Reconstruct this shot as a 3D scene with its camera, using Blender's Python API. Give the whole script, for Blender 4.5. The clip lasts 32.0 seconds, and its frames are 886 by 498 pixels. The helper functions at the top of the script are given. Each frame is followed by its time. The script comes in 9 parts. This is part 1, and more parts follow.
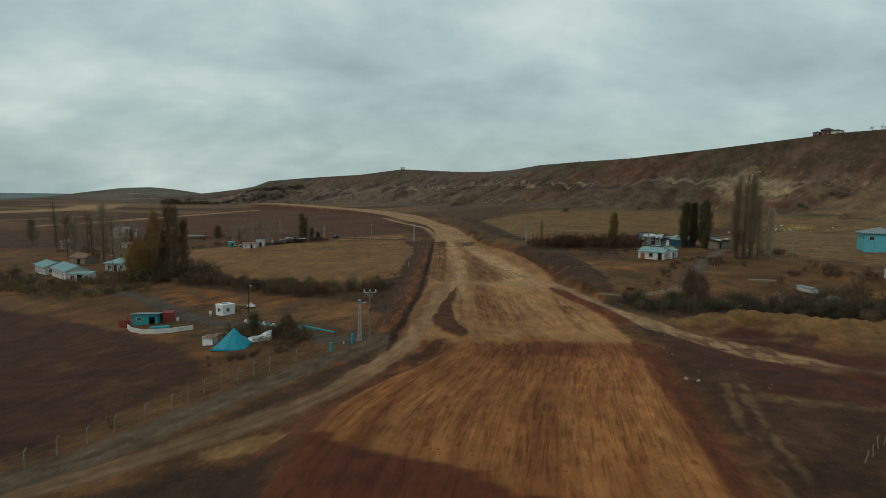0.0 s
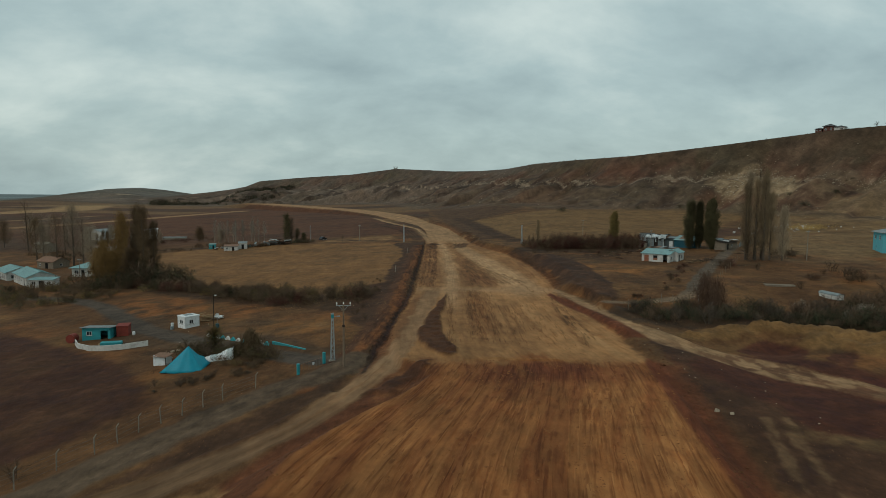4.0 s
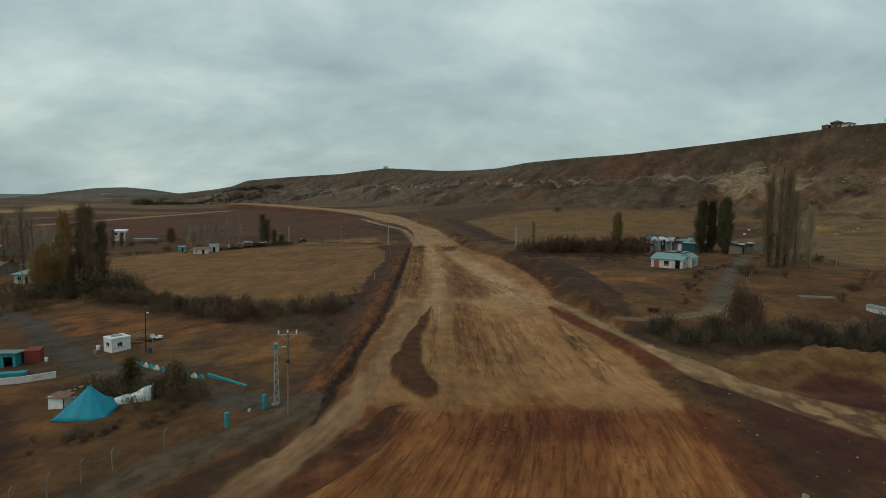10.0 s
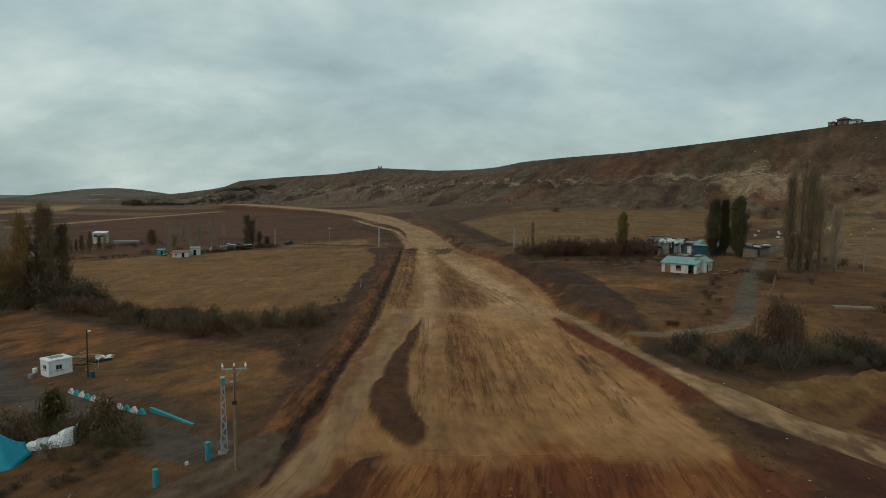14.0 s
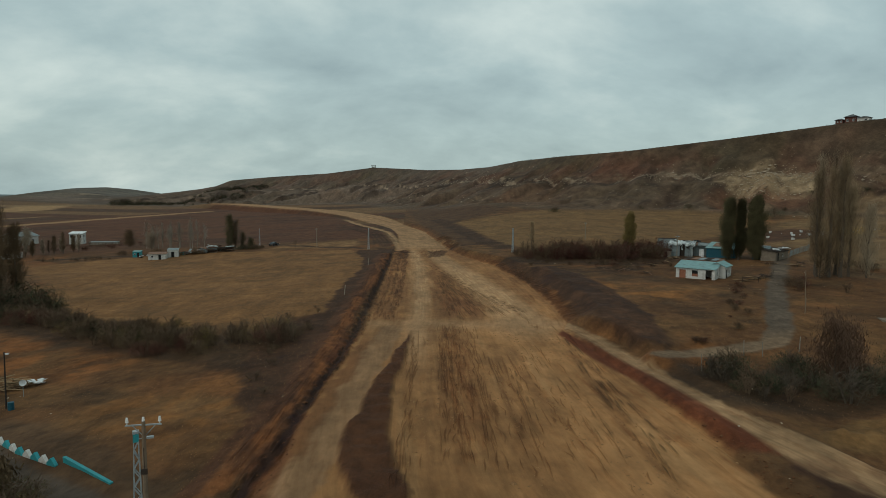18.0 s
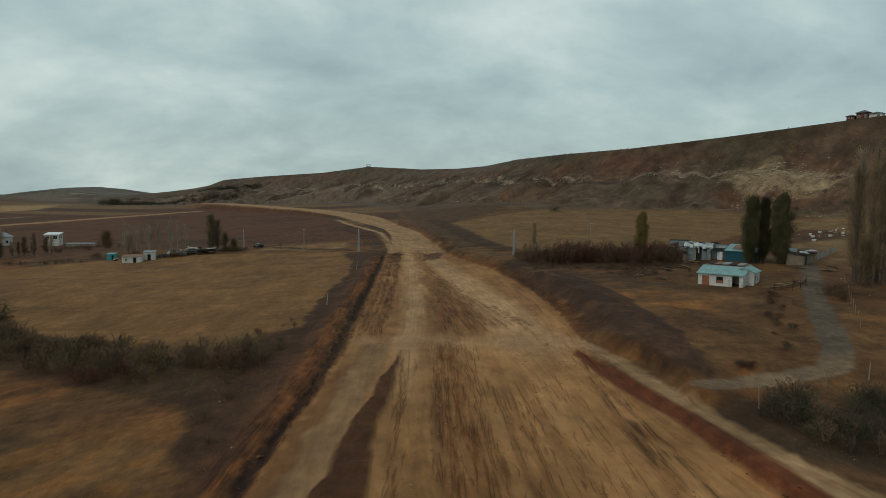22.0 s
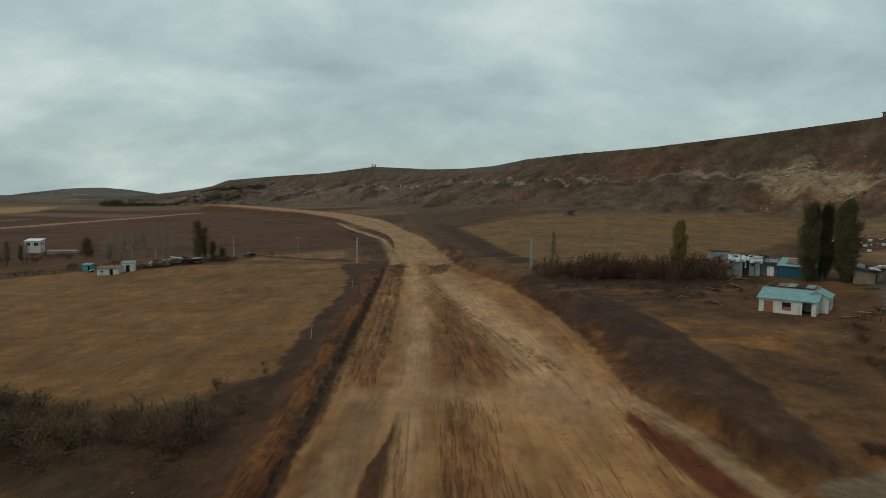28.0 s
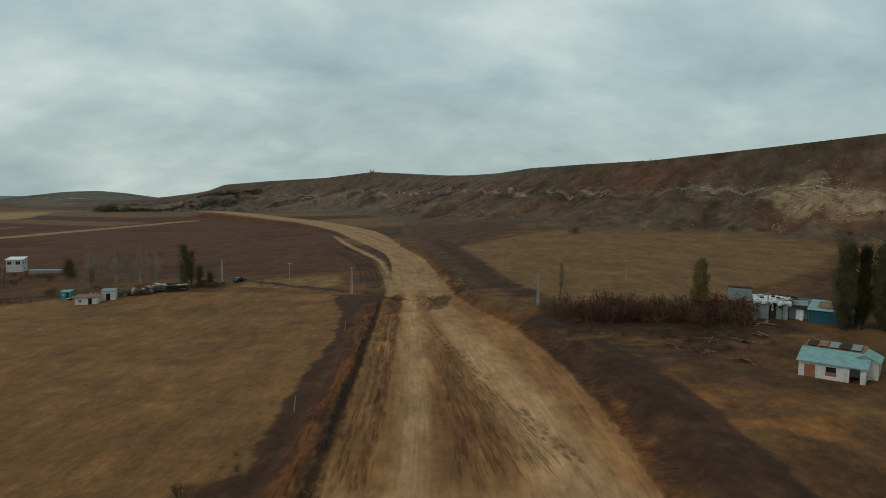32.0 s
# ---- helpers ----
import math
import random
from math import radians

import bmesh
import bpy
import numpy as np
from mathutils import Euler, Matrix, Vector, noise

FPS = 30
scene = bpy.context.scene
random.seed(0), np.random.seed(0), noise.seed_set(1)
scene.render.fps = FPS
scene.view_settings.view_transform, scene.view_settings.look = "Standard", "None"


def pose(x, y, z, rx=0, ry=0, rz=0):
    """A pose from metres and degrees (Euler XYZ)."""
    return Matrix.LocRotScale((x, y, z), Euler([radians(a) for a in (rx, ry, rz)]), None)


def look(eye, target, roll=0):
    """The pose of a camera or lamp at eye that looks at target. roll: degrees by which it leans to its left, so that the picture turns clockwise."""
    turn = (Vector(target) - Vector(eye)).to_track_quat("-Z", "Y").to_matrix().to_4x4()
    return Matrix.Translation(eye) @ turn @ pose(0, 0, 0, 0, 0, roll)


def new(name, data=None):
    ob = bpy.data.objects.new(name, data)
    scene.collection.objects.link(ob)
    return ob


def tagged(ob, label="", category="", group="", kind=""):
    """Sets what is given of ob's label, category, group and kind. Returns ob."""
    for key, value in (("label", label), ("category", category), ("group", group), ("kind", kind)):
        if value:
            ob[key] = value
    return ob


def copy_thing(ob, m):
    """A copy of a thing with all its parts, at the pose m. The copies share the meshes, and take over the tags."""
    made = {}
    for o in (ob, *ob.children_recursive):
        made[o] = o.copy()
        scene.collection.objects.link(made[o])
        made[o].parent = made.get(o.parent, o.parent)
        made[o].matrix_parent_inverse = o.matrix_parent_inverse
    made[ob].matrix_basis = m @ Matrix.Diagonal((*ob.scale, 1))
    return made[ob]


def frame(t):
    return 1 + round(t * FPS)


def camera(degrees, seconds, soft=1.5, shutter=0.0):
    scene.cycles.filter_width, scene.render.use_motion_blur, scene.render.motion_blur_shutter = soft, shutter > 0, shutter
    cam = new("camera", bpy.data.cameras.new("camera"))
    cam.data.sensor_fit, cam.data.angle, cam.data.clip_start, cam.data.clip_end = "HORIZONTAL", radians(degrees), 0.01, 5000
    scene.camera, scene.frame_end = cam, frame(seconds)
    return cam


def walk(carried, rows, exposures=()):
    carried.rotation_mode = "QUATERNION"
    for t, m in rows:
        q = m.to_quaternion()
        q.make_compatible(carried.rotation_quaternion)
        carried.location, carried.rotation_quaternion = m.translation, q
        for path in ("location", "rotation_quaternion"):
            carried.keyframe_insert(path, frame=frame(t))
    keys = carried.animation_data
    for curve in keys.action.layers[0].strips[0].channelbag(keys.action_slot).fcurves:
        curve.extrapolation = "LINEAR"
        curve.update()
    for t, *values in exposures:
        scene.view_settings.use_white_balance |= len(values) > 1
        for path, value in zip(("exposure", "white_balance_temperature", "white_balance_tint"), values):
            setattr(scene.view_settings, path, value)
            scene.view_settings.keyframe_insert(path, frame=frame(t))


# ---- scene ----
cam = camera(71.1, 32.0, soft=0.65)
PATH = [
    (0, (-1.363, 1.817, 22.792), (-1.335, 3.809, 22.615), 0.6),
    (1, (-1.138, 4.941, 22.617), (-1.104, 6.933, 22.441), 0.5),
    (2, (-0.763, 7.967, 22.558), (-0.725, 9.959, 22.381), 0.5),
    (3, (-0.285, 10.966, 22.551), (-0.243, 12.957, 22.374), 0.5),
    (5.5, (0.612, 19.082, 22.27), (0.664, 21.073, 22.093), 0.4),
    (6, (0.918, 20.565, 22.278), (0.972, 22.557, 22.1), 0.5),
    (7, (1.237, 23.671, 22.086), (1.296, 25.662, 21.91), 0.5),
    (8, (1.568, 26.8, 21.969), (1.63, 28.791, 21.793), 0.5),
    (9, (1.768, 30.061, 21.926), (1.836, 32.052, 21.75), 0.5),
    (10, (2.028, 33.033, 21.851), (2.1, 35.024, 21.675), 0.5),
    (11, (2.324, 36.128, 21.779), (2.4, 38.119, 21.603), 0.5),
    (12, (2.599, 39.288, 21.716), (2.679, 41.279, 21.54), 0.5),
    (13, (2.848, 42.349, 21.716), (2.931, 44.339, 21.539), 0.4),
    (14, (3.12, 45.472, 21.576), (3.206, 47.463, 21.401), 0.4),
    (16.5, (3.549, 53.424, 21.259), (3.644, 55.414, 21.085), 0.5),
    (17, (3.727, 55.205, 21.27), (3.825, 57.195, 21.095), 0.5),
    (18, (4.011, 58.329, 21.056), (4.114, 60.319, 20.882), 0.5),
    (19, (3.881, 61.431, 20.863), (3.989, 63.421, 20.691), 0.6),
    (20, (4.34, 65.138, 20.79), (4.449, 67.128, 20.616), 0.5),
    (21, (4.596, 68.791, 20.624), (4.709, 70.78, 20.451), 0.5),
    (22, (4.844, 71.94, 20.581), (4.96, 73.929, 20.407), 0.5),
    (23, (5.153, 75.195, 20.486), (5.271, 77.184, 20.312), 0.5),
    (24, (5.29, 78.346, 20.405), (5.398, 80.335, 20.231), 0.6),
    (25, (5.379, 81.72, 20.484), (5.483, 83.71, 20.308), 0.5),
    (25.5, (5.494, 83.343, 20.55), (5.595, 85.332, 20.373), 0.5),
    (27.5, (5.725, 89.73, 21.63), (5.82, 91.719, 21.452), 0.4),
    (28, (5.59, 91.124, 22.073), (5.685, 93.114, 21.897), 0.4),
    (29, (5.615, 94.11, 23.493), (5.71, 96.1, 23.317), 0.5),
    (30, (5.661, 97.013, 25.27), (5.755, 99.003, 25.093), 0.6),
    (31, (5.78, 99.872, 26.851), (5.873, 101.862, 26.677), 0.6),
    (32, (5.674, 102.212, 28.535), (5.773, 104.202, 28.364), 0.6),
]
walk(cam, [(t, look(*row)) for t, *row in PATH])

# ---- world, sun ----
world = bpy.data.worlds.new("overcast_sky")
scene.world = world
world.use_nodes = True
wn, wl = world.node_tree.nodes, world.node_tree.links
wn.clear()


def wnode(kind, **props):
    n = wn.new(kind)
    for k, v in props.items():
        n.inputs[k].default_value = v
    return n


sky = wn.new("ShaderNodeTexSky")
sky.sky_type, sky.sun_disc = "NISHITA", False
sky.sun_elevation, sky.sun_rotation, sky.air_density, sky.dust_density = radians(42), radians(-120), 1.2, 3.0
w_dir = wn.new("ShaderNodeTexCoord")
w_sep = wn.new("ShaderNodeSeparateXYZ")
wl.new(w_dir.outputs["Generated"], w_sep.inputs[0])


def wmath(op, a, b):
    n = wn.new("ShaderNodeMath")
    n.operation = op
    for i, v in enumerate((a, b)):
        if isinstance(v, (int, float)):
            n.inputs[i].default_value = v
        else:
            wl.new(v, n.inputs[i])
    return n.outputs[0]


# cloud deck seen from below: directions are laid out on a level sheet
w_up = wmath("ADD", wmath("MAXIMUM", w_sep.outputs[2], 0.0), 0.45)
w_x, w_y = wmath("DIVIDE", w_sep.outputs[0], w_up), wmath("DIVIDE", w_sep.outputs[1], w_up)
w_sheet = wn.new("ShaderNodeCombineXYZ")
wl.new(w_x, w_sheet.inputs[0]), wl.new(w_y, w_sheet.inputs[1])


def wcloud(scale, detail, rough, offset, stretch):
    m = wn.new("ShaderNodeMapping")
    m.inputs["Location"].default_value, m.inputs["Scale"].default_value = offset, stretch
    m.inputs["Rotation"].default_value = (0, 0, radians(-14))
    wl.new(w_sheet.outputs[0], m.inputs[0])
    n = wnode("ShaderNodeTexNoise", Scale=scale, Detail=detail, Roughness=rough, Distortion=0.15)
    wl.new(m.outputs[0], n.inputs["Vector"])
    return n.outputs["Fac"]


w_big = wcloud(0.95, 4.0, 0.5, (1.7, 0.6, 0), (1.0, 1.1, 1))
w_mid = wcloud(3.0, 9.0, 0.57, (4.0, 2.0, 0), (0.9, 1.2, 1))
w_mix = wmath("ADD", wmath("MULTIPLY", w_big, 0.55), wmath("MULTIPLY", w_mid, 0.45))
ramp = wn.new("ShaderNodeValToRGB")
wl.new(w_mix, ramp.inputs[0])
el = ramp.color_ramp.elements
el[0].position, el[0].color = 0.345, (0.285, 0.385, 0.398, 1)
el[1].position, el[1].color = 0.63, (0.67, 0.785, 0.742, 1)
mid_stop = el.new(0.50)
mid_stop.color = (0.450, 0.580, 0.574, 1)
w_add = wn.new("ShaderNodeMix")
w_add.data_type, w_add.blend_type = "RGBA", "ADD"
w_add.inputs["Factor"].default_value = 0.02
wl.new(ramp.outputs[0], w_add.inputs["A"]), wl.new(sky.outputs[0], w_add.inputs["B"])
w_bg = wnode("ShaderNodeBackground", Strength=0.81)
wl.new(w_add.outputs["Result"], w_bg.inputs[0])
w_out = wn.new("ShaderNodeOutputWorld")
wl.new(w_bg.outputs[0], w_out.inputs[0])

sun = new("sun", bpy.data.lights.new("sun", "SUN"))
sun.data.energy, sun.data.angle, sun.data.color = 0.5, radians(14), (1.0, 0.95, 0.88)
sun.matrix_world = look((-70, -50, 90), (0, 0, 0))

# ---- shared helpers ----


def rgba(c):
    return (*c, 1.0) if len(c) == 3 else c


def mat(name, colour, rough=0.8, vary=0.25, scale=3.0, fine=40.0, bump=0.2, metal=0.0, dirt=None, by_object=0.0, spec=0.3):
    """A surface with a coarse and a fine variation of its colour, relief and, if given, patches of dirt."""
    m = bpy.data.materials.new(name)
    m.use_nodes = True
    n, l = m.node_tree.nodes, m.node_tree.links
    b = n["Principled BSDF"]
    b.inputs["Roughness"].default_value, b.inputs["Metallic"].default_value = rough, metal
    b.inputs["Specular IOR Level"].default_value = spec if rough < 0.9 else 0.06
    tc = n.new("ShaderNodeTexCoord")
    a = n.new("ShaderNodeTexNoise")
    a.inputs["Scale"].default_value, a.inputs["Detail"].default_value = scale, 6
    f = n.new("ShaderNodeTexNoise")
    f.inputs["Scale"].default_value, f.inputs["Detail"].default_value = fine, 4
    l.new(tc.outputs["Object"], a.inputs["Vector"]), l.new(tc.outputs["Object"], f.inputs["Vector"])
    mx = n.new("ShaderNodeMix")
    mx.data_type = "FLOAT"
    mx.inputs["Factor"].default_value = 0.4
    l.new(a.outputs["Fac"], mx.inputs["A"]), l.new(f.outputs["Fac"], mx.inputs["B"])
    r = n.new("ShaderNodeMapRange")
    r.inputs["From Min"].default_value, r.inputs["From Max"].default_value = 0.3, 0.7
    r.inputs["To Min"].default_value, r.inputs["To Max"].default_value = 1 - vary, 1 + vary
    l.new(mx.outputs["Result"], r.inputs["Value"])
    val = r.outputs[0]
    if by_object:
        oi = n.new("ShaderNodeObjectInfo")
        r2 = n.new("ShaderNodeMapRange")
        r2.inputs["To Min"].default_value, r2.inputs["To Max"].default_value = 1 - by_object, 1 + by_object
        l.new(oi.outputs["Random"], r2.inputs["Value"])
        mm = n.new("ShaderNodeMath")
        mm.operation = "MULTIPLY"
        l.new(val, mm.inputs[0]), l.new(r2.outputs[0], mm.inputs[1])
        val = mm.outputs[0]
    mul = n.new("ShaderNodeVectorMath")
    mul.operation = "SCALE"
    mul.inputs[0].default_value = colour[:3]
    l.new(val, mul.inputs["Scale"])
    col = mul.outputs[0]
    if dirt:
        d = n.new("ShaderNodeTexNoise")
        d.inputs["Scale"].default_value, d.inputs["Detail"].default_value, d.inputs["Roughness"].default_value = scale * 1.7, 8, 0.65
        l.new(tc.outputs["Object"], d.inputs["Vector"])
        dr = n.new("ShaderNodeMapRange")
        dr.inputs["From Min"].default_value, dr.inputs["From Max"].default_value = 0.5, 0.68
        dr.inputs["To Max"].default_value = 0.75
        l.new(d.outputs["Fac"], dr.inputs["Value"])
        dm = n.new("ShaderNodeMix")
        dm.data_type = "RGBA"
        l.new(dr.outputs[0], dm.inputs["Factor"]), l.new(col, dm.inputs["A"])
        dm.inputs["B"].default_value = rgba(dirt)
        col = dm.outputs["Result"]
    l.new(col, b.inputs["Base Color"])
    if bump:
        bp = n.new("ShaderNodeBump")
        bp.inputs["Strength"].default_value, bp.inputs["Distance"].default_value = bump, 0.05
        l.new(f.outputs["Fac"], bp.inputs["Height"]), l.new(bp.outputs[0], b.inputs["Normal"])
    return m


# ---- noise and plan arithmetic on arrays ----
LATTICE = np.random.RandomState(7).rand(256, 256)


def value_noise(x, y):
    xi, yi = np.floor(x).astype(int), np.floor(y).astype(int)
    u, v = x - xi, y - yi
    u, v = u * u * (3 - 2 * u), v * v * (3 - 2 * v)
    a, b = LATTICE[xi & 255, yi & 255], LATTICE[(xi + 1) & 255, yi & 255]
    c, d = LATTICE[xi & 255, (yi + 1) & 255], LATTICE[(xi + 1) & 255, (yi + 1) & 255]
    return (a * (1 - u) + b * u) * (1 - v) + (c * (1 - u) + d * u) * v


def fbm(x, y, octaves=4, gain=0.5):
    """Layered noise about 0, between -1 and 1."""
    out, amp, tot = 0.0, 1.0, 0.0
    for k in range(octaves):
        out = out + amp * (value_noise(x * 2**k + 17.3 * k, y * 2**k - 9.1 * k) * 2 - 1)
        tot, amp = tot + amp, amp * gain
    return out / tot


def smooth(v, a, b):
    t = np.clip((v - a) / (b - a), 0, 1)
    return t * t * (3 - 2 * t)


def near_line(x, y, pts):
    """Distance to a polyline, the way along it to the nearest place, and the side (positive: to its right)."""
    best, along, side = np.full(x.shape, 1e9), np.zeros(x.shape), np.zeros(x.shape)
    run = 0.0
    for (x0, y0), (x1, y1) in zip(pts, pts[1:]):
        dx, dy = x1 - x0, y1 - y0
        ln = math.hypot(dx, dy)
        t = np.clip(((x - x0) * dx + (y - y0) * dy) / ln**2, 0, 1)
        d = np.hypot(x - x0 - t * dx, y - y0 - t * dy)
        m = d < best
        best = np.where(m, d, best)
        along = np.where(m, run + t * ln, along)
        side = np.where(m, ((x - x0) * dy - (y - y0) * dx) / ln, side)
        run += ln
    return best, along, side


def inside(x, y, poly):
    """Signed distance to a polygon's edge, positive inside."""
    odd = np.zeros(x.shape, bool)
    for (x0, y0), (x1, y1) in zip(poly, poly[1:] + poly[:1]):
        if y0 != y1:
            odd ^= ((y0 > y) != (y1 > y)) & (x < (x1 - x0) * (y - y0) / (y1 - y0) + x0)
    d = near_line(x, y, poly + poly[:1])[0]
    return np.where(odd, d, -d)


# ---- the plan: road, tracks, fields, ridge ----
ROAD_Y = [-60, 43, 54.5, 62, 67, 72.4, 77, 81, 85, 89, 93, 100, 110, 122, 137, 152, 157, 200, 252, 290, 325, 357, 390, 430, 484, 525, 597, 648, 721, 760, 830, 963, 1100]
ROAD_L = [-14, -13, -12, -10.7, -8.5, -5.8, -3.1, -1.0, 0.4, -0.4, -3.4, -4.6, -5.5, -5.0, -3.8, -2.8, -2.5, -2.0, -1.2, -0.4, -1.6, -5.2, -14, -25, -40, -56, -89, -123, -168, -194, -248, -356, -466]
RIGHT_Y = [-60, 43, 56, 73, 91.5, 106, 131, 151, 157, 170, 196, 226, 240, 258, 295, 341, 390, 437, 484, 525, 597, 648, 721, 760, 830, 991, 1100]
RIGHT_X = [16, 19.7, 22.3, 25.6, 28.6, 29, 28.8, 27.6, 29.3, 30.2, 30, 26.5, 21.5, 17.0, 13.8, 9.7, 0.2, -6.5, -17, -31, -63, -95, -137, -162, -214, -347, -442]
HEIGHT_Y = [-60, 0, 60, 93, 125, 153, 200, 257, 330, 440, 560, 720, 1100]
HEIGHT_Z = [2.0, 2.2, 1.9, 1.3, 0.7, 0.5, 1.2, 2.8, 4.0, 5.5, 7.0, 8.0, 11.0]
TRACK_L = [(-70, 34), (-45, 45.5), (-35, 52.5), (-28, 58), (-22, 62.5), (-17.5, 67.5), (-14.2, 71.5), (-11.5, 76.5), (-9.2, 81.5), (-7.4, 86.5), (-5.8, 91.5), (-4.2, 98), (-3.0, 106), (-2.2, 116), (-1.6, 125), (-0.4, 140), (1.3, 153)]
TRACK_R = [(27.6, 155), (30.6, 140), (31.0, 123), (31.8, 113), (33.0, 106.5), (35.6, 99.4), (39.4, 94.8), (43.6, 89.5), (48, 83.5), (51, 77), (58, 67), (74, 54), (112, 35)]
OLD_ROAD = [(-62, 32), (-45, 47.5), (-34.5, 58.5), (-31, 63.4), (-27.5, 70), (-23, 77.6), (-18.2, 84.6), (-14.2, 88.4), (-11, 92.5), (-9.2, 97)]
DRIVE = [(34.6, 129.6), (40.2, 132.2), (45.6, 133.4), (50.8, 135.0), (55.4, 140.6), (62.2, 153.0), (73, 171), (88, 194.5), (101, 215)]
YARD_LANE = [(-10, 95.5), (-17, 98.2), (-26, 104.8), (-34.5, 111.5), (-42, 117.5), (-53, 127.5), (-62, 139), (-72, 152), (-84, 163), (-100, 170)]
GROOVE = [(-10.5, 84), (-7.4, 98), (-5.7, 112), (-5.2, 125), (-4.5, 140), (-3.9, 157), (-3.0, 184), (-2.4, 215), (-2.2, 245)]
BERM = [(-15, 86), (-10.8, 98), (-8.2, 112), (-7.8, 127), (-7.3, 144), (-6.5, 167), (-5.2, 200), (-4.2, 245)]
CREST = [(520, 60, 58), (400, 170, 60), (300, 280, 63), (236, 366, 61), (184, 418, 54.6), (140, 445, 49.6), (114, 509, 49.8), (99, 594, 51), (89, 717, 51),
         (68, 840, 53), (12, 962, 56), (-56, 1060, 63.5), (-131, 1114, 55.5), (-238, 1167, 50), (-316, 1199, 44), (-342, 1208, 34.5), (-374, 1213, 28.5), (-420, 1222, 22.5), (-463, 1232, 18), (-560, 1260, 8)]
CREST_W = [130, 120, 100, 82, 80, 78, 88, 100, 112, 130, 160, 230, 260, 270, 260, 245, 235, 220, 200, 150]


def lay(x, y):
    """The lie of the land without works or hills."""
    d = x + 10.8
    z = np.where(d < 0, -14 * (1 - np.exp(np.minimum(d, 0) / 170)), 0.04 * np.clip(d, 0, 260))
    z = z + 0.018 * (np.clip(y, -200, 1100) - 92)
    z = z - 1.6 * smooth(x, 32, 42) * smooth(y, 60, 88) * (1 - smooth(y, 122, 150))
    return z + 0.037 * (np.clip(y, 250, 440) - 250) * smooth(x, -5, 60)


def crest_way(s):
    """The way along the crest in units that grow with the hill's breadth, so that far spurs are broader."""
    run = np.concatenate([[0], np.cumsum([math.dist(a[:2], b[:2]) for a, b in zip(CREST, CREST[1:])])])
    wide = np.array(CREST_W, float)
    return np.interp(s, run, np.concatenate([[0], np.cumsum(np.diff(run) * 170 / (wide[1:] + wide[:-1]))]))


def land(x, y):
    """Ground height, and how far each place belongs to the hills (0 to 1)."""
    x, y = np.asarray(x, float), np.asarray(y, float)
    z = lay(x, y)
    z = z + 0.35 * fbm(x / 22, y / 22, 3) + 0.10 * fbm(x / 4, y / 4, 3)
    # ridge
    pts = [(a, b) for a, b, _ in CREST]
    d, s, side = near_line(x, y, pts)
    run = np.concatenate([[0], np.cumsum([math.dist(a, b) for a, b in zip(pts, pts[1:])])])
    zc, w = np.interp(s, run, [c for *_, c in CREST]), np.interp(s, run, CREST_W)
    q = np.clip(d / w, 0, 3)
    q = q + 0.10 * fbm(s / 26, d / 60, 3) * smooth(q, 0.03, 0.3)
    prof = np.interp(q, [0, 0.03, 0.17, 0.36, 0.41, 0.56, 0.60, 0.78, 1.0, 1.25], [1.0, 0.985, 0.70, 0.46, 0.435, 0.40, 0.36, 0.16, 0.035, 0.0])
    sw = crest_way(s)
    flute = np.abs(fbm(sw / 15 + 0.3 * fbm(q * 4, sw / 30, 2), q * 0.95, 3))
    spur = np.abs(fbm(sw / 34 + 3, q * 0.55, 2)) * smooth(q, 0.30, 0.6)
    steep = smooth(q, 0.04, 0.2) * (1 - smooth(q, 0.8, 1.1))
    behind = side > 0
    prof = np.where(behind, 1 - 0.12 * smooth(d, 0, 400), prof)
    zh = z + (zc - z) * prof - np.where(behind, 0, steep * (7.5 * flute + 16 * spur + 2.0 * fbm(x / 11, y / 11, 3) - 3.0 * smooth(q, 0.5, 0.7) * fbm(x / 24 + 5, y / 24, 2)) * np.clip(w / 100, 0.6, 1.6))
    zh = zh + 0.5 * fbm(x / 12, y / 12, 3) * smooth(q, 0.0, 0.06)
    hill = np.where(behind, 1.0, 1 - smooth(q, 0.9, 1.2))
    z = np.where(hill > 0, np.maximum(z, zh) * hill + z * (1 - hill), z)
    # far humps to the west
    for hx, hy, hz, rx, ry in ((-680, 1473, 24, 112, 240), (-960, 1560, 2, 260, 260), (-1900, 3300, 4, 900, 500), (-2900, 4200, 9, 1200, 400), (-700, 3000, 6, 900, 500)):
        z = z + hz * np.exp(-((x - hx) / rx) ** 2 - ((y - hy) / ry) ** 2)
    z = z - 12 * smooth(y, 1500, 2400) - 5 * smooth(-x, 500, 1100)
    return z, hill


def bed(x, y):
    """How far a place lies outside the road bed (negative inside), the bed's height and the offset from its middle."""
    lo, hi = np.interp(y, ROAD_Y, ROAD_L), np.interp(y, RIGHT_Y, RIGHT_X)
    return np.maximum(lo - x, x - hi), np.interp(y, HEIGHT_Y, HEIGHT_Z), x - (lo + hi) / 2


